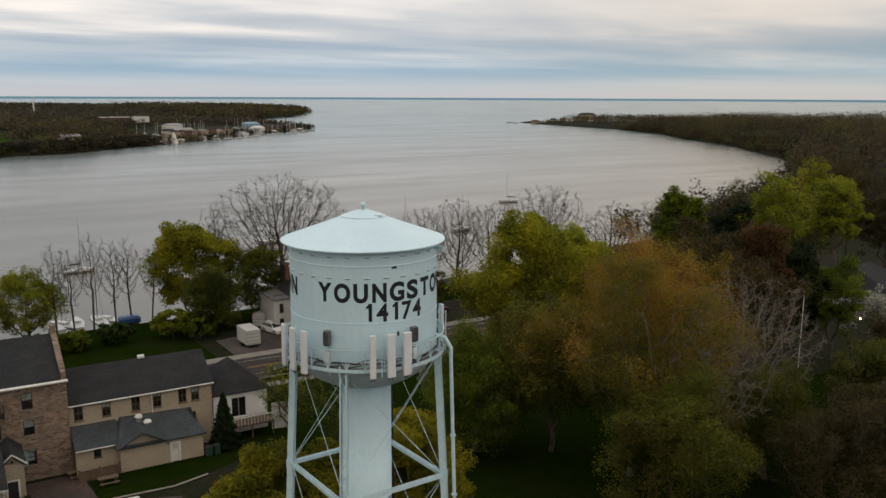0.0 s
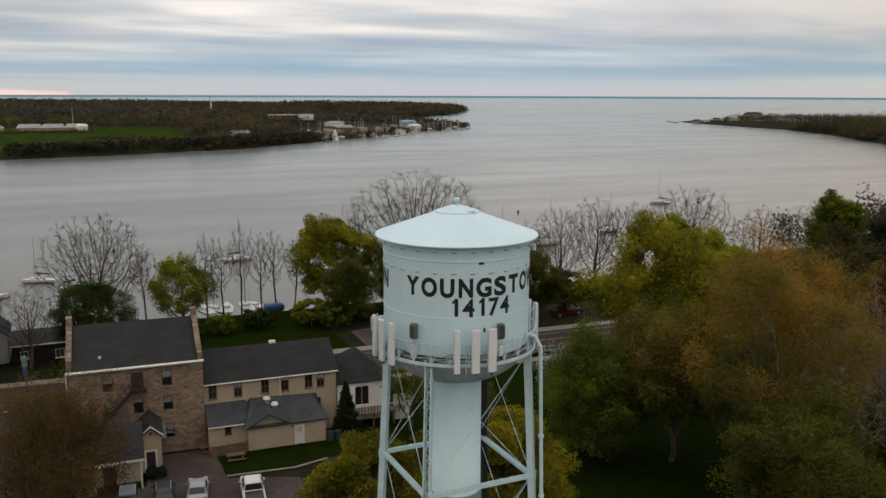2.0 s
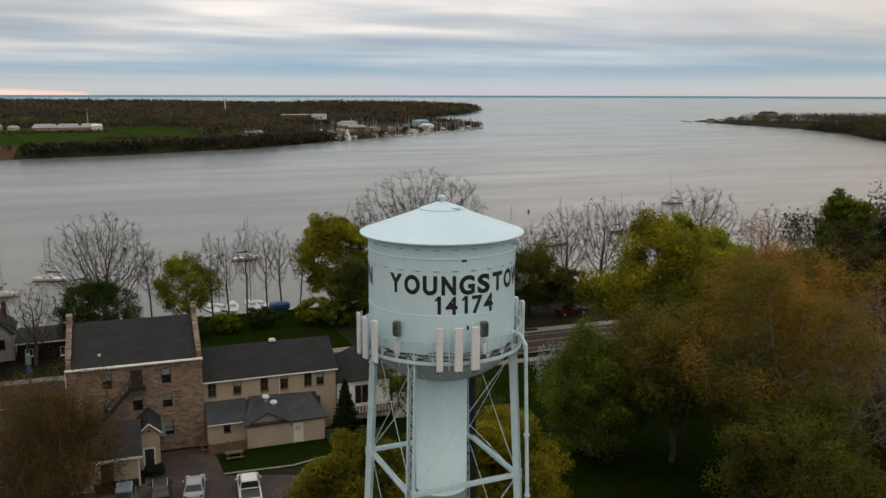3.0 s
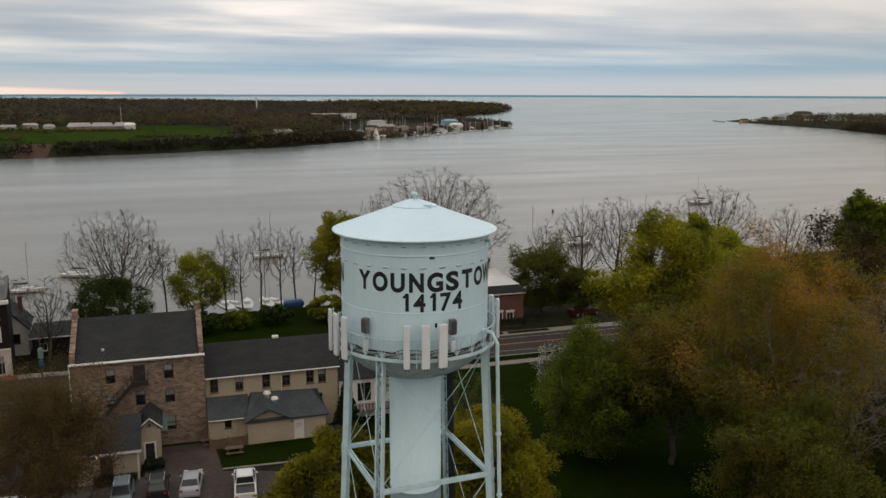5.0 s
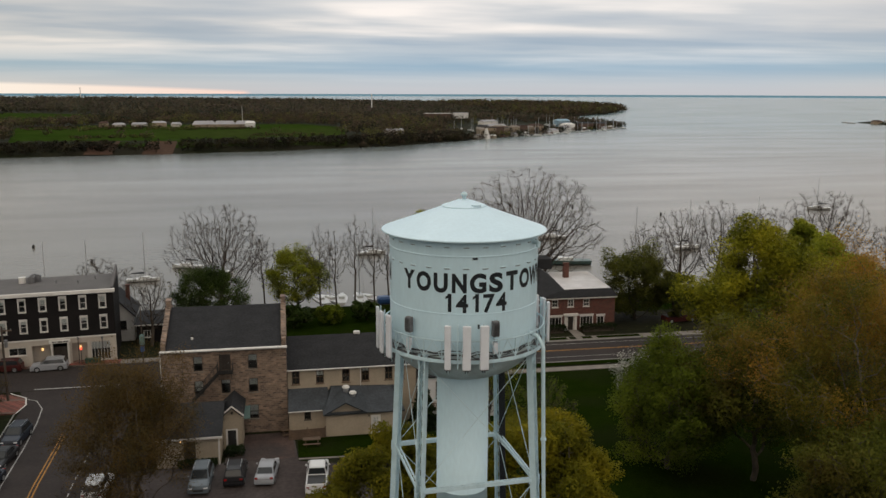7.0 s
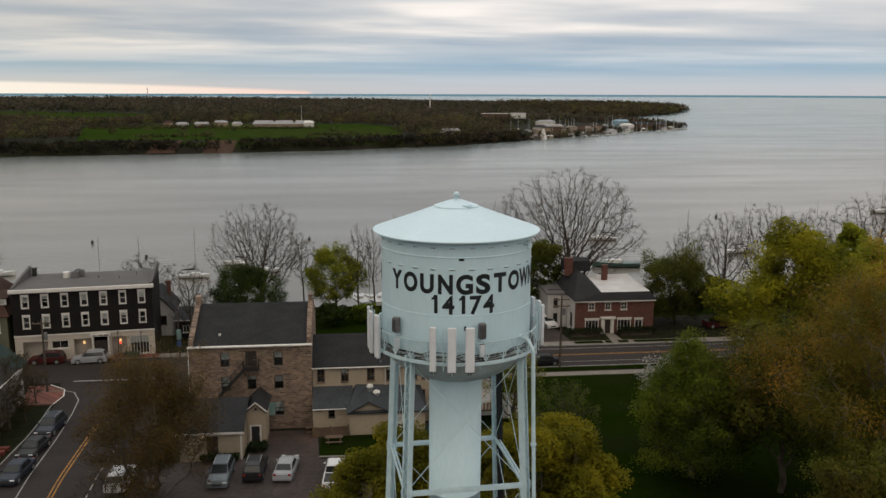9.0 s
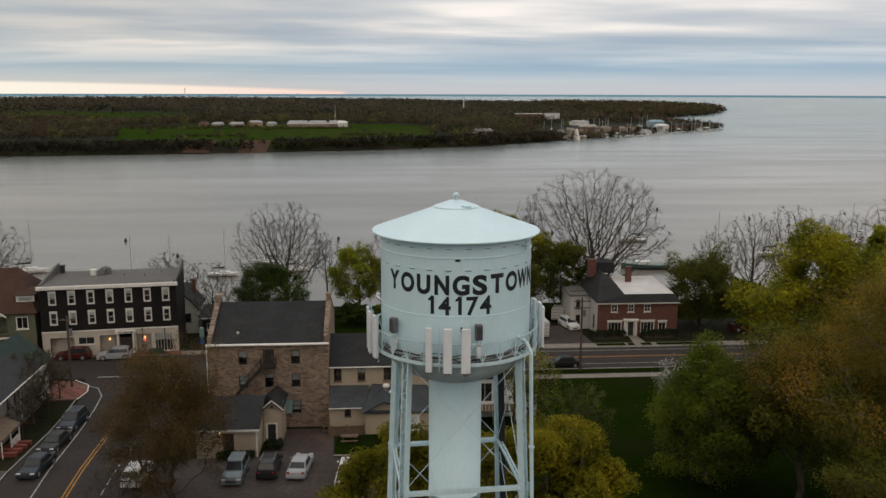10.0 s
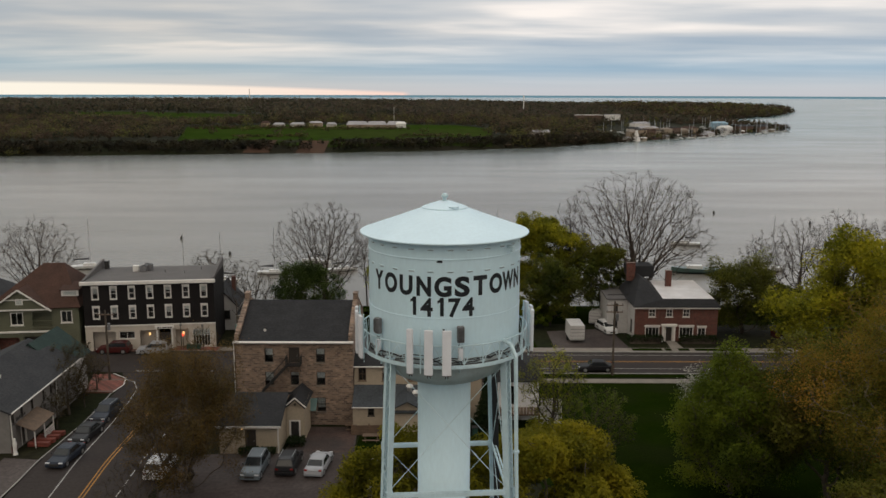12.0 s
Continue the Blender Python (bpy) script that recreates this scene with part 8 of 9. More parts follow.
def sailboat(x, y, z, rz, L, mast, label, hull=None, group="moored sailing boats", cover=True, nm="sailboat", stout=1.0):
    b = thing(nm, label, "boat", (x, y, z), rz, group)
    part("hull", hull_mesh(L, L * 0.31, L * 0.12), hull or M_HULL, b)
    part("cabin", B(-L * 0.12, L * 0.2, -L * 0.08, L * 0.08, L * 0.1, L * 0.17, bevel=0.06), M_HULL, b)
    if mast:
        part("mast", tube(bmesh.new(), (L * 0.06, 0, L * 0.1), (L * 0.06, 0, mast), 0.09 * stout, 0.06 * stout, sides=6), M_ALU, b)
        part("boom", tube(bmesh.new(), (L * 0.06, 0, L * 0.24), (-L * 0.36, 0, L * 0.24), 0.06, sides=6), M_ALU, b)
        bm = bmesh.new()
        for e in ((L * 0.48, 0), (-L * 0.46, 0), (L * 0.04, L * 0.14), (L * 0.04, -L * 0.14)):
            tube(bm, (L * 0.06, 0, mast * 0.97), (e[0], e[1], L * 0.12), 0.012, sides=3)
        part("rigging", bm, M_GREYBOX, b)
        if cover:
            part("sail_cover", tube(bmesh.new(), (L * 0.03, 0, L * 0.29), (-L * 0.36, 0, L * 0.27), 0.32, 0.16, sides=8), M_SAILCOVER, b)
    return b


for x, y, rz, L, mst in ((-40, 217, 165, 9.5, 13.0), (-107, 207, 12, 11.0, 15.5), (85, 250, 170, 10, 15.0), (17, 230, 8, 9.5, 15.5), (229, 305, 160, 10, 14.5), (124, 222, 10, 10.5, 17.0), (98, 206, 20, 10, 17.0), (-75, 195, 10, 9, 13), (-62, 190, 170, 9, 14), (-50, 200, 0, 9, 14), (-30, 205, 20, 9, 14.5), (160, 240, 10, 10, 15)):
    sailboat(x, y, WATER, rz, L, mst, "moored white sailing boat with dark sail cover")
sailboat(75, 203, WATER, 175, 14.5, 0, "large white motor yacht with green hull stripe", M_TEALHULL, "moored motor boats", nm="motor_yacht")
for k, (x, y) in enumerate(((0.0, 112.0), (3.4, 112.0), (-4.0, 113.0), (-1.8, 115.0), (5.2, 114.5))):
    sailboat(x, y, height(x, y) + 0.9, 85 + 12 * k, 7.2, 11.0 if k % 2 else 0, "white sailing boat laid up ashore", None, "boats laid up ashore", False)
cv = thing("covered_boat", "laid-up boat under a blue tarpaulin", "boat", (8.4, 111.5, height(8.4, 111.5)), 5)
bm = bmesh.new()
box(bm, -1.8, 1.8, -1.1, 1.1, 0.2, 1.6, bevel=0.35)
part("tarpaulin", bm, M_BLUEPAINT, cv)
part("cradle", B(-1.4, 1.4, -0.8, 0.8, -0.2, 0.3), M_WOOD, cv)
# mooring buoys
for k, (x, y) in enumerate(((-70, 230), (60, 270), (-20, 260), (150, 300), (40, 240), (120, 330), (-95, 260))):
    bu = part("mooring_buoy", lathe(bmesh.new(), [(0, -0.2), (0.45, 0.0), (0.5, 0.5), (0.25, 1.1), (0, 1.3)], 10), M_IRON)
    bu.location = (x, y, WATER)
    tagged(bu, "dark mooring buoy on the river", "buoy", "mooring buoys")
# ---------------------------------------------------------------- far banks
M_WOODF = leaf_mat("spring_wood_mixed", [(0.022, 0.029, 0.015), (0.075, 0.053, 0.034), (0.108, 0.070, 0.048), (0.040, 0.046, 0.022), (0.132, 0.086, 0.060), (0.070, 0.068, 0.028), (0.098, 0.076, 0.046), (0.135, 0.130, 0.040)], 0.011, 0.03, 0.52, 0.62, 0.075)
# paler, bluer, low-contrast leaf colours with the haze of distance painted in
M_WOODHAZE = leaf_mat("hazed_wood_buds", [(0.034, 0.040, 0.025), (0.084, 0.064, 0.048), (0.066, 0.068, 0.036), (0.104, 0.074, 0.058), (0.050, 0.054, 0.032), (0.108, 0.090, 0.054)], 0.006, 0.03, 0.48, 0.62, 0.03)
M_SCRUB = leaf_mat("bank_scrub_leaves", [(0.020, 0.018, 0.011), (0.034, 0.028, 0.017), (0.046, 0.040, 0.018)], 0.06, 0.12, 0.42, 0.3)
M_WOODD = leaf_mat("dark_wood", [(0.024, 0.029, 0.015), (0.070, 0.052, 0.030), (0.096, 0.060, 0.040), (0.066, 0.064, 0.026), (0.110, 0.070, 0.046), (0.115, 0.115, 0.034)], 0.012, 0.03, 0.48, 0.62, 0.08)
M_WOODN = leaf_mat("near_wood_buds", [(0.026, 0.030, 0.014), (0.060, 0.046, 0.028), (0.054, 0.046, 0.024), (0.075, 0.055, 0.034), (0.085, 0.085, 0.026)], 0.03, 0.06, 0.48, 0.62, 0.11)
M_FIELD = mat("river_meadow", (0.020, 0.039, 0.006), (0.027, 0.046, 0.008), 0.01, 0.95, c3=(0.032, 0.044, 0.012), fine=0.2, spec=0.0)
M_CLAY = mat("bare_clay_bank", (0.075, 0.042, 0.028), (0.055, 0.034, 0.023), 0.05, 0.95, fine=0.25, spec=0.1)


def woods(name, P, Hh, R, material, label, seed, k=38, leaf=1.25):
    """A wood: for every tree a ragged crown of leaf sprays on a stem, all joined as stuff."""
    rng = np.random.default_rng(seed)
    n = len(P)
    z = heights(P[:, 0], P[:, 1])
    d = rng.normal(size=(n, k, 3))
    d /= np.linalg.norm(d, axis=2)[:, :, None]
    d *= (rng.uniform(0.35, 1.0, (n, k)) ** 0.6)[:, :, None]
    lob = 1 + 0.3 * np.sin(d[:, :, 0] * 5 + np.arange(n)[:, None]) * np.cos(d[:, :, 1] * 4 + np.arange(n)[:, None] * 1.7)
    pts = np.stack([P[:, 0:1] + d[:, :, 0] * R[:, None] * lob, P[:, 1:2] + d[:, :, 1] * R[:, None] * lob, z[:, None] + Hh[:, None] * 0.56 + d[:, :, 2] * Hh[:, None] * 0.44 * lob], 2).reshape(-1, 3)
    way = (d * np.array([1.0, 1.0, 0.8]) + np.array([0, 0, 0.35])).reshape(-1, 3)
    me = leaves_mesh(name, pts, leaf, rng, material, 1.2, way)
    return tagged(part(name, me, None), label, "trees", kind="stuff")


def scatter(x0, x1, y0, y1, spacing, seed, ok):
    rng = np.random.default_rng(seed)
    xs, ys = np.meshgrid(np.arange(x0, x1, spacing), np.arange(y0, y1, spacing))
    p = np.stack([xs.ravel(), ys.ravel()], 1) + rng.uniform(-0.45, 0.45, (xs.size, 2)) * spacing
    return p[ok(p)], rng


def in_poly(p, outline):
    return land_depth(p[:, 0], p[:, 1], outline) > 0


FIELDS = [[(-235, 712), (-110, 716), (46, 762), (58, 985), (11, 1085), (-225, 1080), (-313, 1002), (-275, 860)],
          [(-334, 1090), (-262, 1252), (-317, 1480), (-640, 1650), (-800, 1600), (-540, 1270)],
          ]
VILLAGE = [(190, 880), (262, 955), (366, 1080), (455, 1150), (470, 1210), (330, 1240), (200, 1100), (175, 950)]

HOTEL_YARD = [(185, 1190), (200, 1285), (290, 1292), (282, 1190)]


def far_ok(p):
    m = (land_depth(p[:, 0], p[:, 1], SHORE_FAR) > 1.5)
    lone = np.random.default_rng(6).uniform(size=len(p)) < np.where(p[:, 0] < -420, 0.07, 0.012)
    for f in FIELDS:
        m &= ~in_poly(p, f) | lone
    v = in_poly(p, VILLAGE)
    keep_ = np.random.default_rng(5).uniform(size=len(p)) < 0.05
    v |= in_poly(p, HOTEL_YARD)
    m &= ~((land_depth(p[:, 0], p[:, 1], SHORE_FAR) < 48) & (p[:, 0] > -330) & (p[:, 0] < 60))
    return m & (~v | keep_)


p1, rng = scatter(-760, 520, 560, 1250, 10.5, 1, far_ok)
dshore = land_depth(p1[:, 0], p1[:, 1], SHORE_FAR)
hh = np.where(dshore < 30, rng.uniform(4, 9, len(p1)), rng.uniform(6, 13.5, len(p1)) + 2.5 * soft_noise(p1[:, 0], p1[:, 1], 0.013))
hh = np.where((p1[:, 0] < -330) & (p1[:, 1] < 1080), hh * 0.75, hh)
hh = np.where((np.random.default_rng(8).uniform(size=len(p1)) > 0.9) & (dshore > 60), hh * 1.3, hh)
for f in FIELDS:
    hh = np.where(in_poly(p1, f), rng.uniform(4, 8, len(p1)), hh)
hh = np.where(in_poly(p1, VILLAGE), rng.uniform(4, 8, len(p1)), hh)
hh = np.where((p1[:, 0] > 60) & (dshore < 60), np.minimum(hh, 8), hh)
woods("far_bank_wood", p1, hh, rng.uniform(4.2, 7.0, len(p1)), M_WOODF, "mixed brown and green spring wood on the far bank", 2, 60, 0.9)
p2, rng = scatter(-1500, 960, 1250, 2650, 21, 3, far_ok)
woods("far_wood", p2, rng.uniform(6, 12.5, len(p2)) + 3 * soft_noise(p2[:, 0], p2[:, 1], 0.006) + np.interp(p2[:, 0] / p2[:, 1], [-0.151, 0.175], [9.0, 0.0]), rng.uniform(9, 14, len(p2)), M_WOODHAZE, "distant brown spring wood", 4, 19, 2.7)
p2, rng = scatter(430, 960, 1480, 2400, 17, 33, lambda p: land_depth(p[:, 0], p[:, 1], SHORE_FAR) > 3)
woods("headland_wood", p2, rng.uniform(13, 21, len(p2)), rng.uniform(8, 11, len(p2)), M_WOODD, "dark wooded headland at the lake", 34, 40, 2.2)
p2, rng = scatter(-2800, 640, 1500, 2950, 46, 35, lambda p: (land_depth(p[:, 0], p[:, 1], SHORE_FAR) > 10) & ((p[:, 1] > 2650) | (p[:, 0] < -1500)))
woods("horizon_wood", p2, rng.uniform(6, 10, len(p2)), rng.uniform(22, 32, len(p2)), M_WOODHAZE, "woods along the far horizon", 36, 34, 5.5)
# bushes along the foot of the far bank
rng = np.random.default_rng(8)
bp = []
for (ax, ay), (bx, by) in zip(SHORE_FAR[1:9], SHORE_FAR[2:10]):
    n = int(math.hypot(bx - ax, by - ay) / 0.85)
    for i in range(n):
        t = (i + rng.uniform(0, 1)) / n
        L_ = math.hypot(bx - ax, by - ay)
        o = rng.uniform(2, 34)
        bp.append((ax + (bx - ax) * t - (by - ay) / L_ * o, ay + (by - ay) * t + (bx - ax) / L_ * o))
bp = np.array(bp)
bp = bp[~((bp[:, 0] > -150) & (bp[:, 0] < -100) & (rng.uniform(size=len(bp)) < 0.7))]
bp = bp[(bp[:, 0] < 185) | (rng.uniform(size=len(bp)) < 0.12)]
bz = heights(bp[:, 0], bp[:, 1])
woods("bank_scrub", bp, np.clip((-5.2 - bz) * rng.uniform(0.6, 1.1, len(bp)), 2.4, 9), rng.uniform(2.2, 4.2, len(bp)), M_SCRUB, "dark scrub along the foot of the far bank", 9, 36, 0.85)
for f in FIELDS:
    drape("meadow", f, 0.25, M_FIELD, "flat green riverside meadow", "grass", 25)
for a, b in (((-172, 690), (-150, 694)), ((-128, 698), (-104, 703))):
    drape("clay_bank", [(a[0], a[1] - 4), (b[0], b[1] - 4), (b[0], b[1] + 34), (a[0], a[1] + 34)], 0.5, M_CLAY, "patch of bare clay in the far bank", "bank", 8)
# low hedges that break the meadows
for (a, b), m in ((((-200, 770), (-130, 778)), 3.5), (((-40, 800), (25, 815)), 3.0), (((-290, 940), (-40, 950)), 4.0), (((-300, 985), (-150, 992)), 3.5)):
    rng = np.random.default_rng(int(abs(a[0])))
    n = int(math.hypot(b[0] - a[0], b[1] - a[1]) / 2.2)
    q = np.stack([np.linspace(a[0], b[0], n), np.linspace(a[1], b[1], n)], 1) + rng.normal(size=(n, 2)) * 1.8
    woods("meadow_hedge", q, rng.uniform(1.8, m + 1.0, n), rng.uniform(2, 3.2, n), M_WOODD, "low dark hedge across the meadow", 40, 24, 0.7)

# right-hand bank out to the old fort


def right_ok(p):
    dn = land_depth(p[:, 0], p[:, 1], SHORE_NEAR)
    return (dn > 3) & (dn < 320) & ((p[:, 1] > 330) | (p[:, 0] > 175))


p3, rng = scatter(165, 1180, -60, 1230, 11.5, 11, right_ok)
tip = np.hypot(p3[:, 0] - 960, p3[:, 1] - 1290)
keep_ = (tip > 95) & ~((p3[:, 0] > 880) & (p3[:, 1] > 1050) & (rng.uniform(size=len(p3)) < 0.45))
p3 = p3[keep_]
close = np.hypot(p3[:, 0], p3[:, 1]) < 400
p4, p3 = p3[close], p3[~close]
woods("right_bank_wood", p3, rng.uniform(14, 21, len(p3)) * np.interp(p3[:, 1], [700, 950, 1100], [1.12, 0.95, 0.75]) + 5 * soft_noise(p3[:, 0], p3[:, 1], 0.021), rng.uniform(4.8, 8, len(p3)), M_WOODD, "dark brown wooded bank towards the point", 12, 50, 0.85)
woods("near_bank_wood", p4, rng.uniform(9, 16, len(p4)), rng.uniform(3.4, 5.6, len(p4)), M_WOODN, "budding brown and green wood on the near bank", 14, 230, 0.46)


# scrub down to the water along that bank
rng = np.random.default_rng(18)
bp = []
for (ax, ay), (bx, by) in zip(SHORE_NEAR[5:11], SHORE_NEAR[6:12]):
    L_ = math.hypot(bx - ax, by - ay)
    for i in range(int(L_ / 1.1)):
        t, o = rng.uniform(0, 1), rng.uniform(1, 30)
        bp.append((ax + (bx - ax) * t + (by - ay) / L_ * o, ay + (by - ay) * t - (bx - ax) / L_ * o))
bp = np.array(bp)
woods("right_bank_scrub", bp, rng.uniform(4, 9, len(bp)), rng.uniform(3, 5, len(bp)), M_WOODD, "dark scrub down to the water along the bank", 19, 36, 0.85)


def bank_house(x, y, w, d, h, rise, rz, wall_m, roof_m, label, name="bank_house", wins=0, z=None, group=""):
    """A small far building with pitched roof and a row of windows."""
    b = thing(name, label, "building", (x, y, (height(x, y) if z is None else z)), rz, group)
    part("wall", B(-w / 2, w / 2, -d / 2, d / 2, -1.5, h), wall_m, b)
    if rise > 0:
        bm = bmesh.new()
        o = 0.5
        v = [bm.verts.new(q) for q in ((-w / 2 - o, -d / 2 - o, h), (w / 2 + o, -d / 2 - o, h), (w / 2 + o, d / 2 + o, h), (-w / 2 - o, d / 2 + o, h), (-w / 2 + min(w, d) * 0.2, 0, h + rise), (w / 2 - min(w, d) * 0.2, 0, h + rise))]
        for f in ((0, 1, 5, 4), (2, 3, 4, 5), (1, 2, 5), (3, 0, 4), (3, 2, 1, 0)):
            bm.faces.new([v[i] for i in f])
        part("roof", bm, roof_m, b)
    else:
        part("roof", B(-w / 2 - 0.3, w / 2 + 0.3, -d / 2 - 0.3, d / 2 + 0.3, h, h + 0.5), roof_m, b)
    for fl in range(max(1, int(h / 3.2))):
        for i in range(wins):
            x0 = -w / 2 + w * (i + 0.5) / wins
            part("window", B(x0 - 0.6, x0 + 0.6, -d / 2 - 0.06, -d / 2 - 0.005, fl * 3.1 + 0.9, fl * 3.1 + 2.4), M_GLASS, b)
    return b


M_PALEROOF = mat("pale_metal_roof", (0.30, 0.29, 0.30), (0.24, 0.23, 0.24), 0.1, 0.7, fine=0.1)
M_TANWALL = mat("tan_render", (0.30, 0.23, 0.16), (0.24, 0.18, 0.13), 0.2, 0.85, fine=0.15)
# long low barracks on the meadow
for k, (x, w) in enumerate(((-106, 26), (-82, 24), (-60, 20))):
    bank_house(x, 1012 + k, w, 12, 3.4, 4.2, 2, M_TANWALL, M_PALEROOF, "long low barrack with pale grey roof", wins=7, group="barracks")
bank_house(-52, 1004, 12, 8, 5.0, 2.5, 2, M_TRIM, M_TRIM, "white hall beside the barracks", wins=4)
for k, (x, y, w, h) in enumerate(((-182, 1030, 18, 3.0), (-160, 1034, 16, 4.5), (-140, 1030, 12, 3.2), (-222, 1028, 10, 4.5), (-206, 1032, 14, 2.6))):
    bank_house(x, y, w, 9, h, 2.2, 3, M_TANWALL if k % 2 else M_CREAM, M_PALEROOF if k != 3 else M_BROWNROOF, "low tan fort building on the meadow", wins=3, group="fort buildings")
fp = thing("flagpole", "tall grey flagpole on the far meadow", "flagpole", (-63, 1050, height(-63, 1050)))
part("pole", tube(bmesh.new(), (0, 0, 0), (0, 0, 24), 0.28, 0.18, sides=6), M_TRIM, fp)
bank_house(-317, 747, 9, 6, 3.6, 0, -12, M_TRIM, M_TRIM, "small white pump house on the far bank", wins=1, z=-14.5)
bank_house(100, 838, 20, 9, 3.5, 2.0, 20, M_CREAM, M_PALEROOF, "pale low boathouse on the far shore", wins=5)
M_CONDO = mat("buff_render", (0.30, 0.25, 0.19), (0.25, 0.20, 0.15), 0.2, 0.85, fine=0.15)
M_BLUEPAINT2 = mat("pale_blue_siding", (0.22, 0.34, 0.42), (0.18, 0.28, 0.35), 0.3, 0.7)
M_REDBROWN = mat("brown_brick", (0.12, 0.075, 0.055), (0.09, 0.055, 0.042), 0.3, 0.85, fine=0.2)
M_CONDOROOF = mat("buff_shingle_roof", (0.22, 0.185, 0.15), (0.17, 0.14, 0.115), 0.2, 0.85, fine=0.15)
# riverside village: condominiums, boat sheds, white hall
for k in range(7):
    x, y = 214 + k * 12.0, 930 + k * 9.0
    bank_house(x, y, 10.5, 11, 7.2 + 1.3 * (k % 3), 0.0 if k % 2 else 1.6, 14, (M_CONDO, M_TANWALL, M_REDBROWN)[k % 3] if k != 4 else M_CONDO, (M_CONDOROOF, M_GREYROOF)[k % 2], "narrow tan riverside apartment block", "apartment_block", wins=4, z=-15.2, group="riverside apartments")
for k, (x, y, w, h, c, r) in enumerate(((250, 1010, 26, 6, M_TANWALL, M_PALEROOF), (284, 985, 18, 7, M_TRIM, M_PALEROOF), (310, 1040, 22, 6, M_TANWALL, M_BROWNROOF), (376, 1130, 22, 8, M_BLUEPAINT2, M_BLUEPAINT2), (358, 1060, 12, 5, M_TRIM, M_PALEROOF),
                                       (364, 1068, 19, 8, M_TRIM, M_TRIM), (404, 1112, 22, 7, M_REDBROWN, M_GREYROOF), (430, 1124, 20, 7, M_REDBROWN, M_GREYROOF), (267, 1124, 27, 6, M_TRIM, M_PALEROOF), (228, 985, 14, 6, M_CREAM, M_GREYROOF), (325, 1010, 12, 4, M_TRIM, M_PALEROOF))):
    bank_house(x, y, w, 11, h, 2.4, 12 + 9 * (k % 3), c, r, "small riverside building in the far village", wins=4, group="village houses")
bank_house(226, 1297, 42, 14, 7, 0, 4, M_REDBROWN, M_TRIM, "long brown hotel with white flat roof among the far trees", wins=10, z=-6.5)
bank_house(262, 1292, 22, 14, 7.5, 0, 4, M_TRIM, M_PALEROOF, "white hotel wing among the far trees", wins=6, z=-6)
# small white lighthouse on the far shore
lh = thing("lighthouse", "small tapering white lighthouse on the far shore", "lighthouse", (211, 893, -16.0))
part("tower", tube(bmesh.new(), (0, 0, -1), (0, 0, 9.5), 4.8, 1.3, sides=4), M_TRIM, lh)
part("lantern", tube(bmesh.new(), (0, 0, 9.5), (0, 0, 11.2), 1.0, 0.9, sides=8), M_TRIM, lh)
part("cap", tube(bmesh.new(), (0, 0, 11.2), (0, 0, 12.4), 1.3, 0.05, sides=8), M_BROWNROOF, lh)
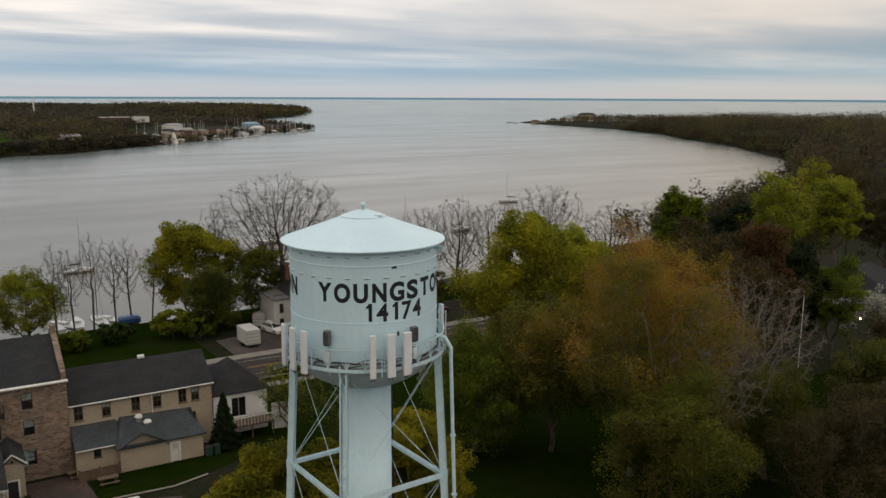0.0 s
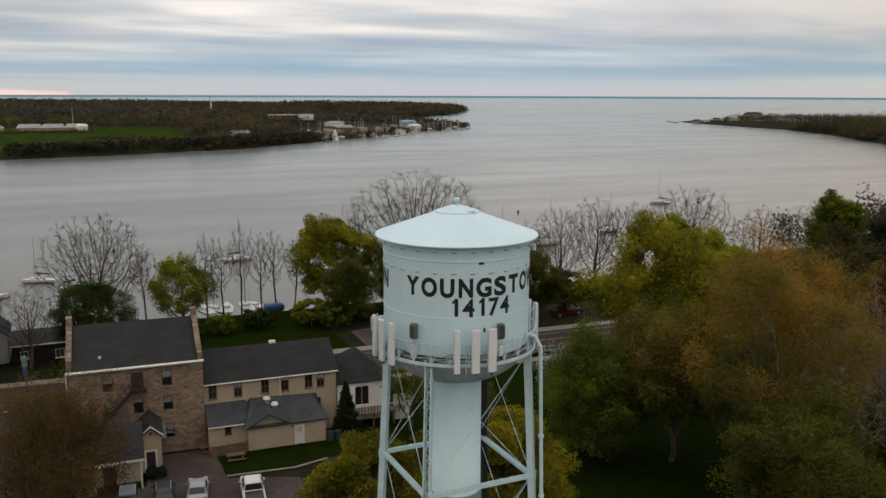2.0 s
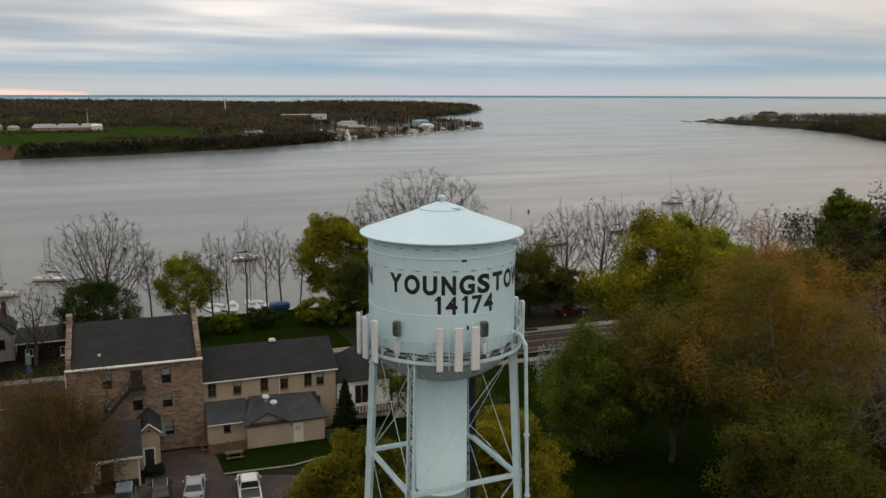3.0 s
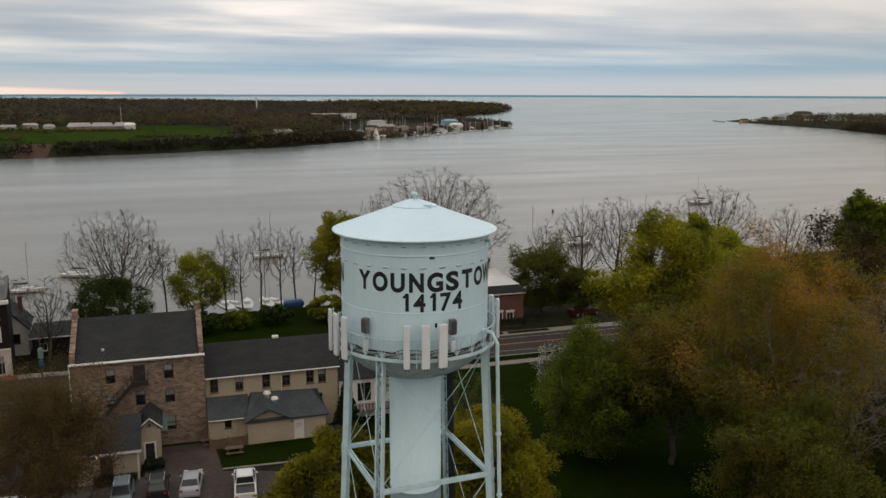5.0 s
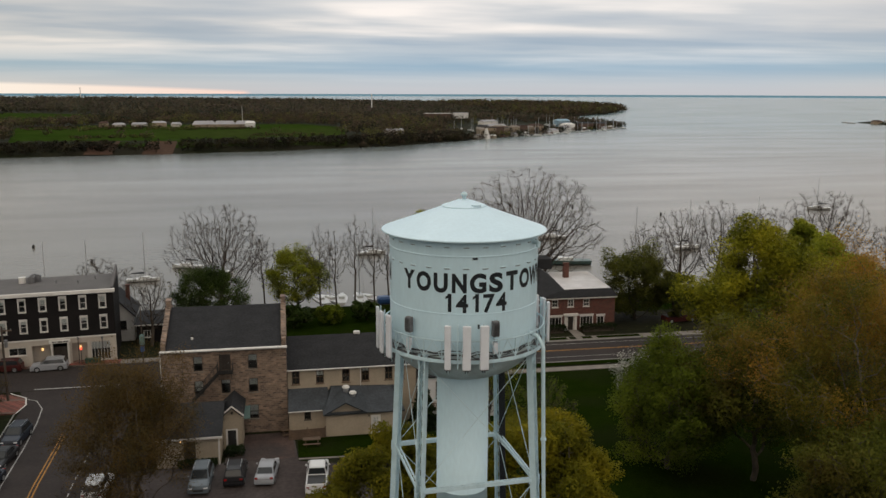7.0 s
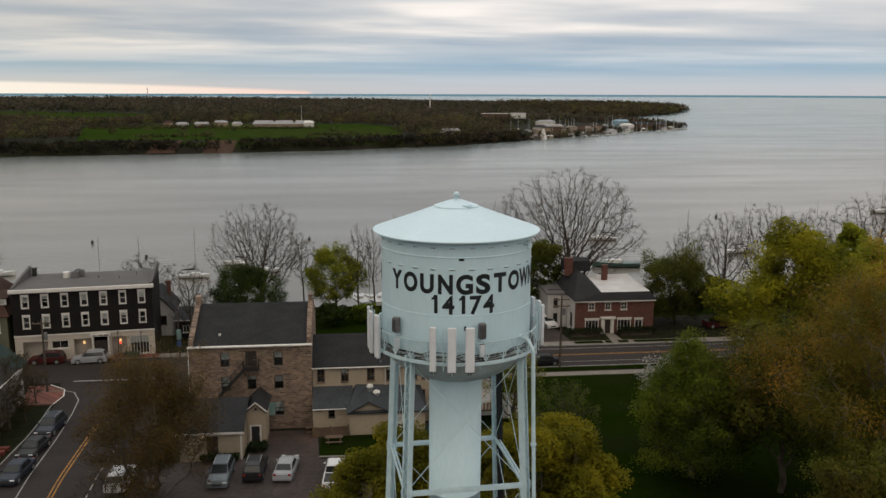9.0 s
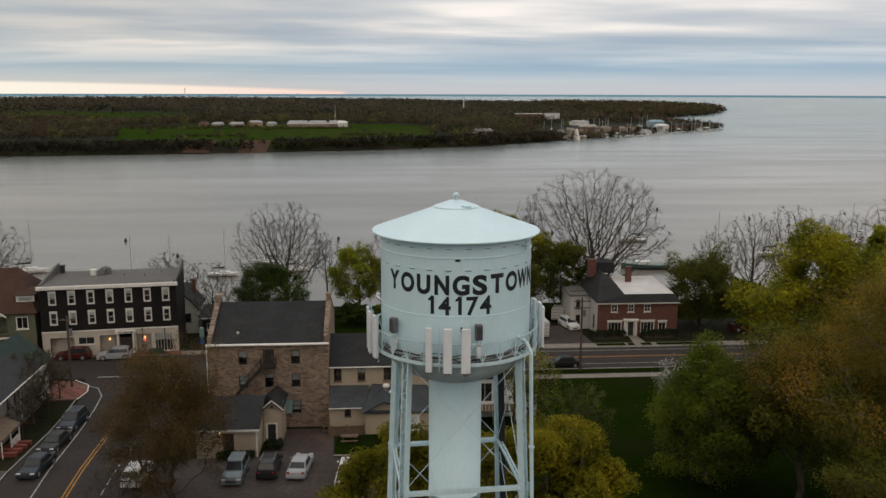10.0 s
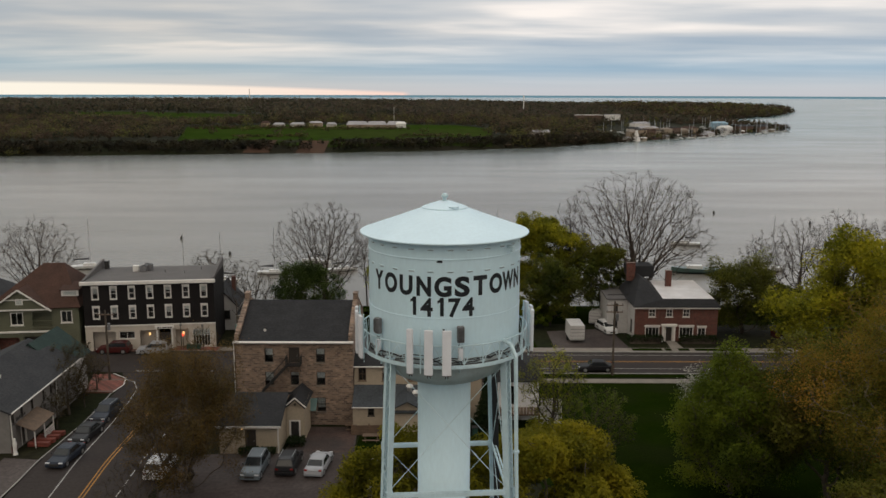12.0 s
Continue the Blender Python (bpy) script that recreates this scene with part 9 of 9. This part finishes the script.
# the far marina: boats at the quay and boats laid up ashore behind it
rng = random.Random(21)
for k in range(46):
    t = (k + rng.uniform(0, 1)) / 46
    afloat = k % 2
    x, y = (262 + 200 * t, 938 + 196 * t) if afloat else (228 + 200 * t, 930 + 190 * t)
    o = rng.uniform(-16, -3) if afloat else rng.uniform(14, 75)
    x, y = x - o * 0.70, y + o * 0.71
    sailboat(x, y, WATER if afloat else height(x, y) + 1.0, rng.uniform(0, 180), rng.uniform(8, 12), rng.uniform(11, 18), "white sailing boat in the far marina", None, "boats in the far marina", False, stout=3.0)
for k in range(14):
    t = (k + 0.5) / 14
    bank_house(190 + 270 * t + rng.uniform(-3, 3), 875 + 262 * t + rng.uniform(0, 6), rng.uniform(5, 10), 6, rng.uniform(2.2, 3.6), 1.4, rng.uniform(30, 50), (M_TRIM, M_CONDO, M_REDBROWN, M_TRIM)[k % 4], (M_PALEROOF, M_TRIM, M_GREYROOF)[k % 3], "small boat shed at the far quay", "boat_shed", 1, group="boat sheds")
# slim white communication tower and a second one further off
for x, y, h in ((176, 1850, 34), (-560, 2450, 40)):
    tw = thing("mast_tower", "slim white communication tower above the far wood", "tower", (x, y, height(x, y)))
    part("shaft", tube(bmesh.new(), (0, 0, 0), (0, 0, h), 1.6, 1.0, sides=8), M_TRIM, tw)
    part("head", tube(bmesh.new(), (0, 0, h), (0, 0, h + 3), 1.4, 1.2, sides=8), M_TRIM, tw)
# the fort on the opposite point
ft2 = bank_house(1090, 1245, 30, 20, 9, 4.0, -20, M_TANWALL, M_GREYROOF, "stone fort house on the point", "fort_house", wins=6, z=-11)
bank_house(955, 1232, 14, 9, 4, 2.0, -10, M_TANWALL, M_BROWNROOF, "boat station with brown roof on the point", wins=3, z=-16)
bank_house(985, 1215, 10, 8, 3, 2.0, -10, M_TRIM, M_GREYROOF, "small pale shed on the point", wins=2, z=-16)
bank_house(1040, 1215, 12, 10, 6, 2.5, -10, M_TANWALL, M_GREYROOF, "stone blockhouse of the fort", wins=2, z=-12)
pr = thing("stone_pier", "low dark stone pier at the point", "pier", (945, 1290, WATER), 70)
part("deck", B(-30, 30, -3, 3, -1, 1.2, bevel=0.2), M_KERB, pr)

# a garden house with a slate roof beyond the flagpole
bank_house(127.0, 50.0, 16, 11, 3.4, 3.0, 25, M_WHITESID, M_GREYROOF, "low pale garden house beyond the park", "garden_house", 4)

for x, y, w, h, c, r in ((1000, 1236, 11, 4, M_TRIM, M_GREYROOF), (1018, 1228, 9, 5, M_TANWALL, M_BROWNROOF), (1064, 1230, 14, 6, M_CONDO, M_GREYROOF), (1120, 1236, 16, 7, M_TANWALL, M_GREYROOF), (972, 1226, 8, 3.5, M_TRIM, M_TRIM)):
    bank_house(x, y, w, 8, h, 2.2, -15, c, r, "small building of the fort on the point", wins=3, z=-14, group="buildings on the point")
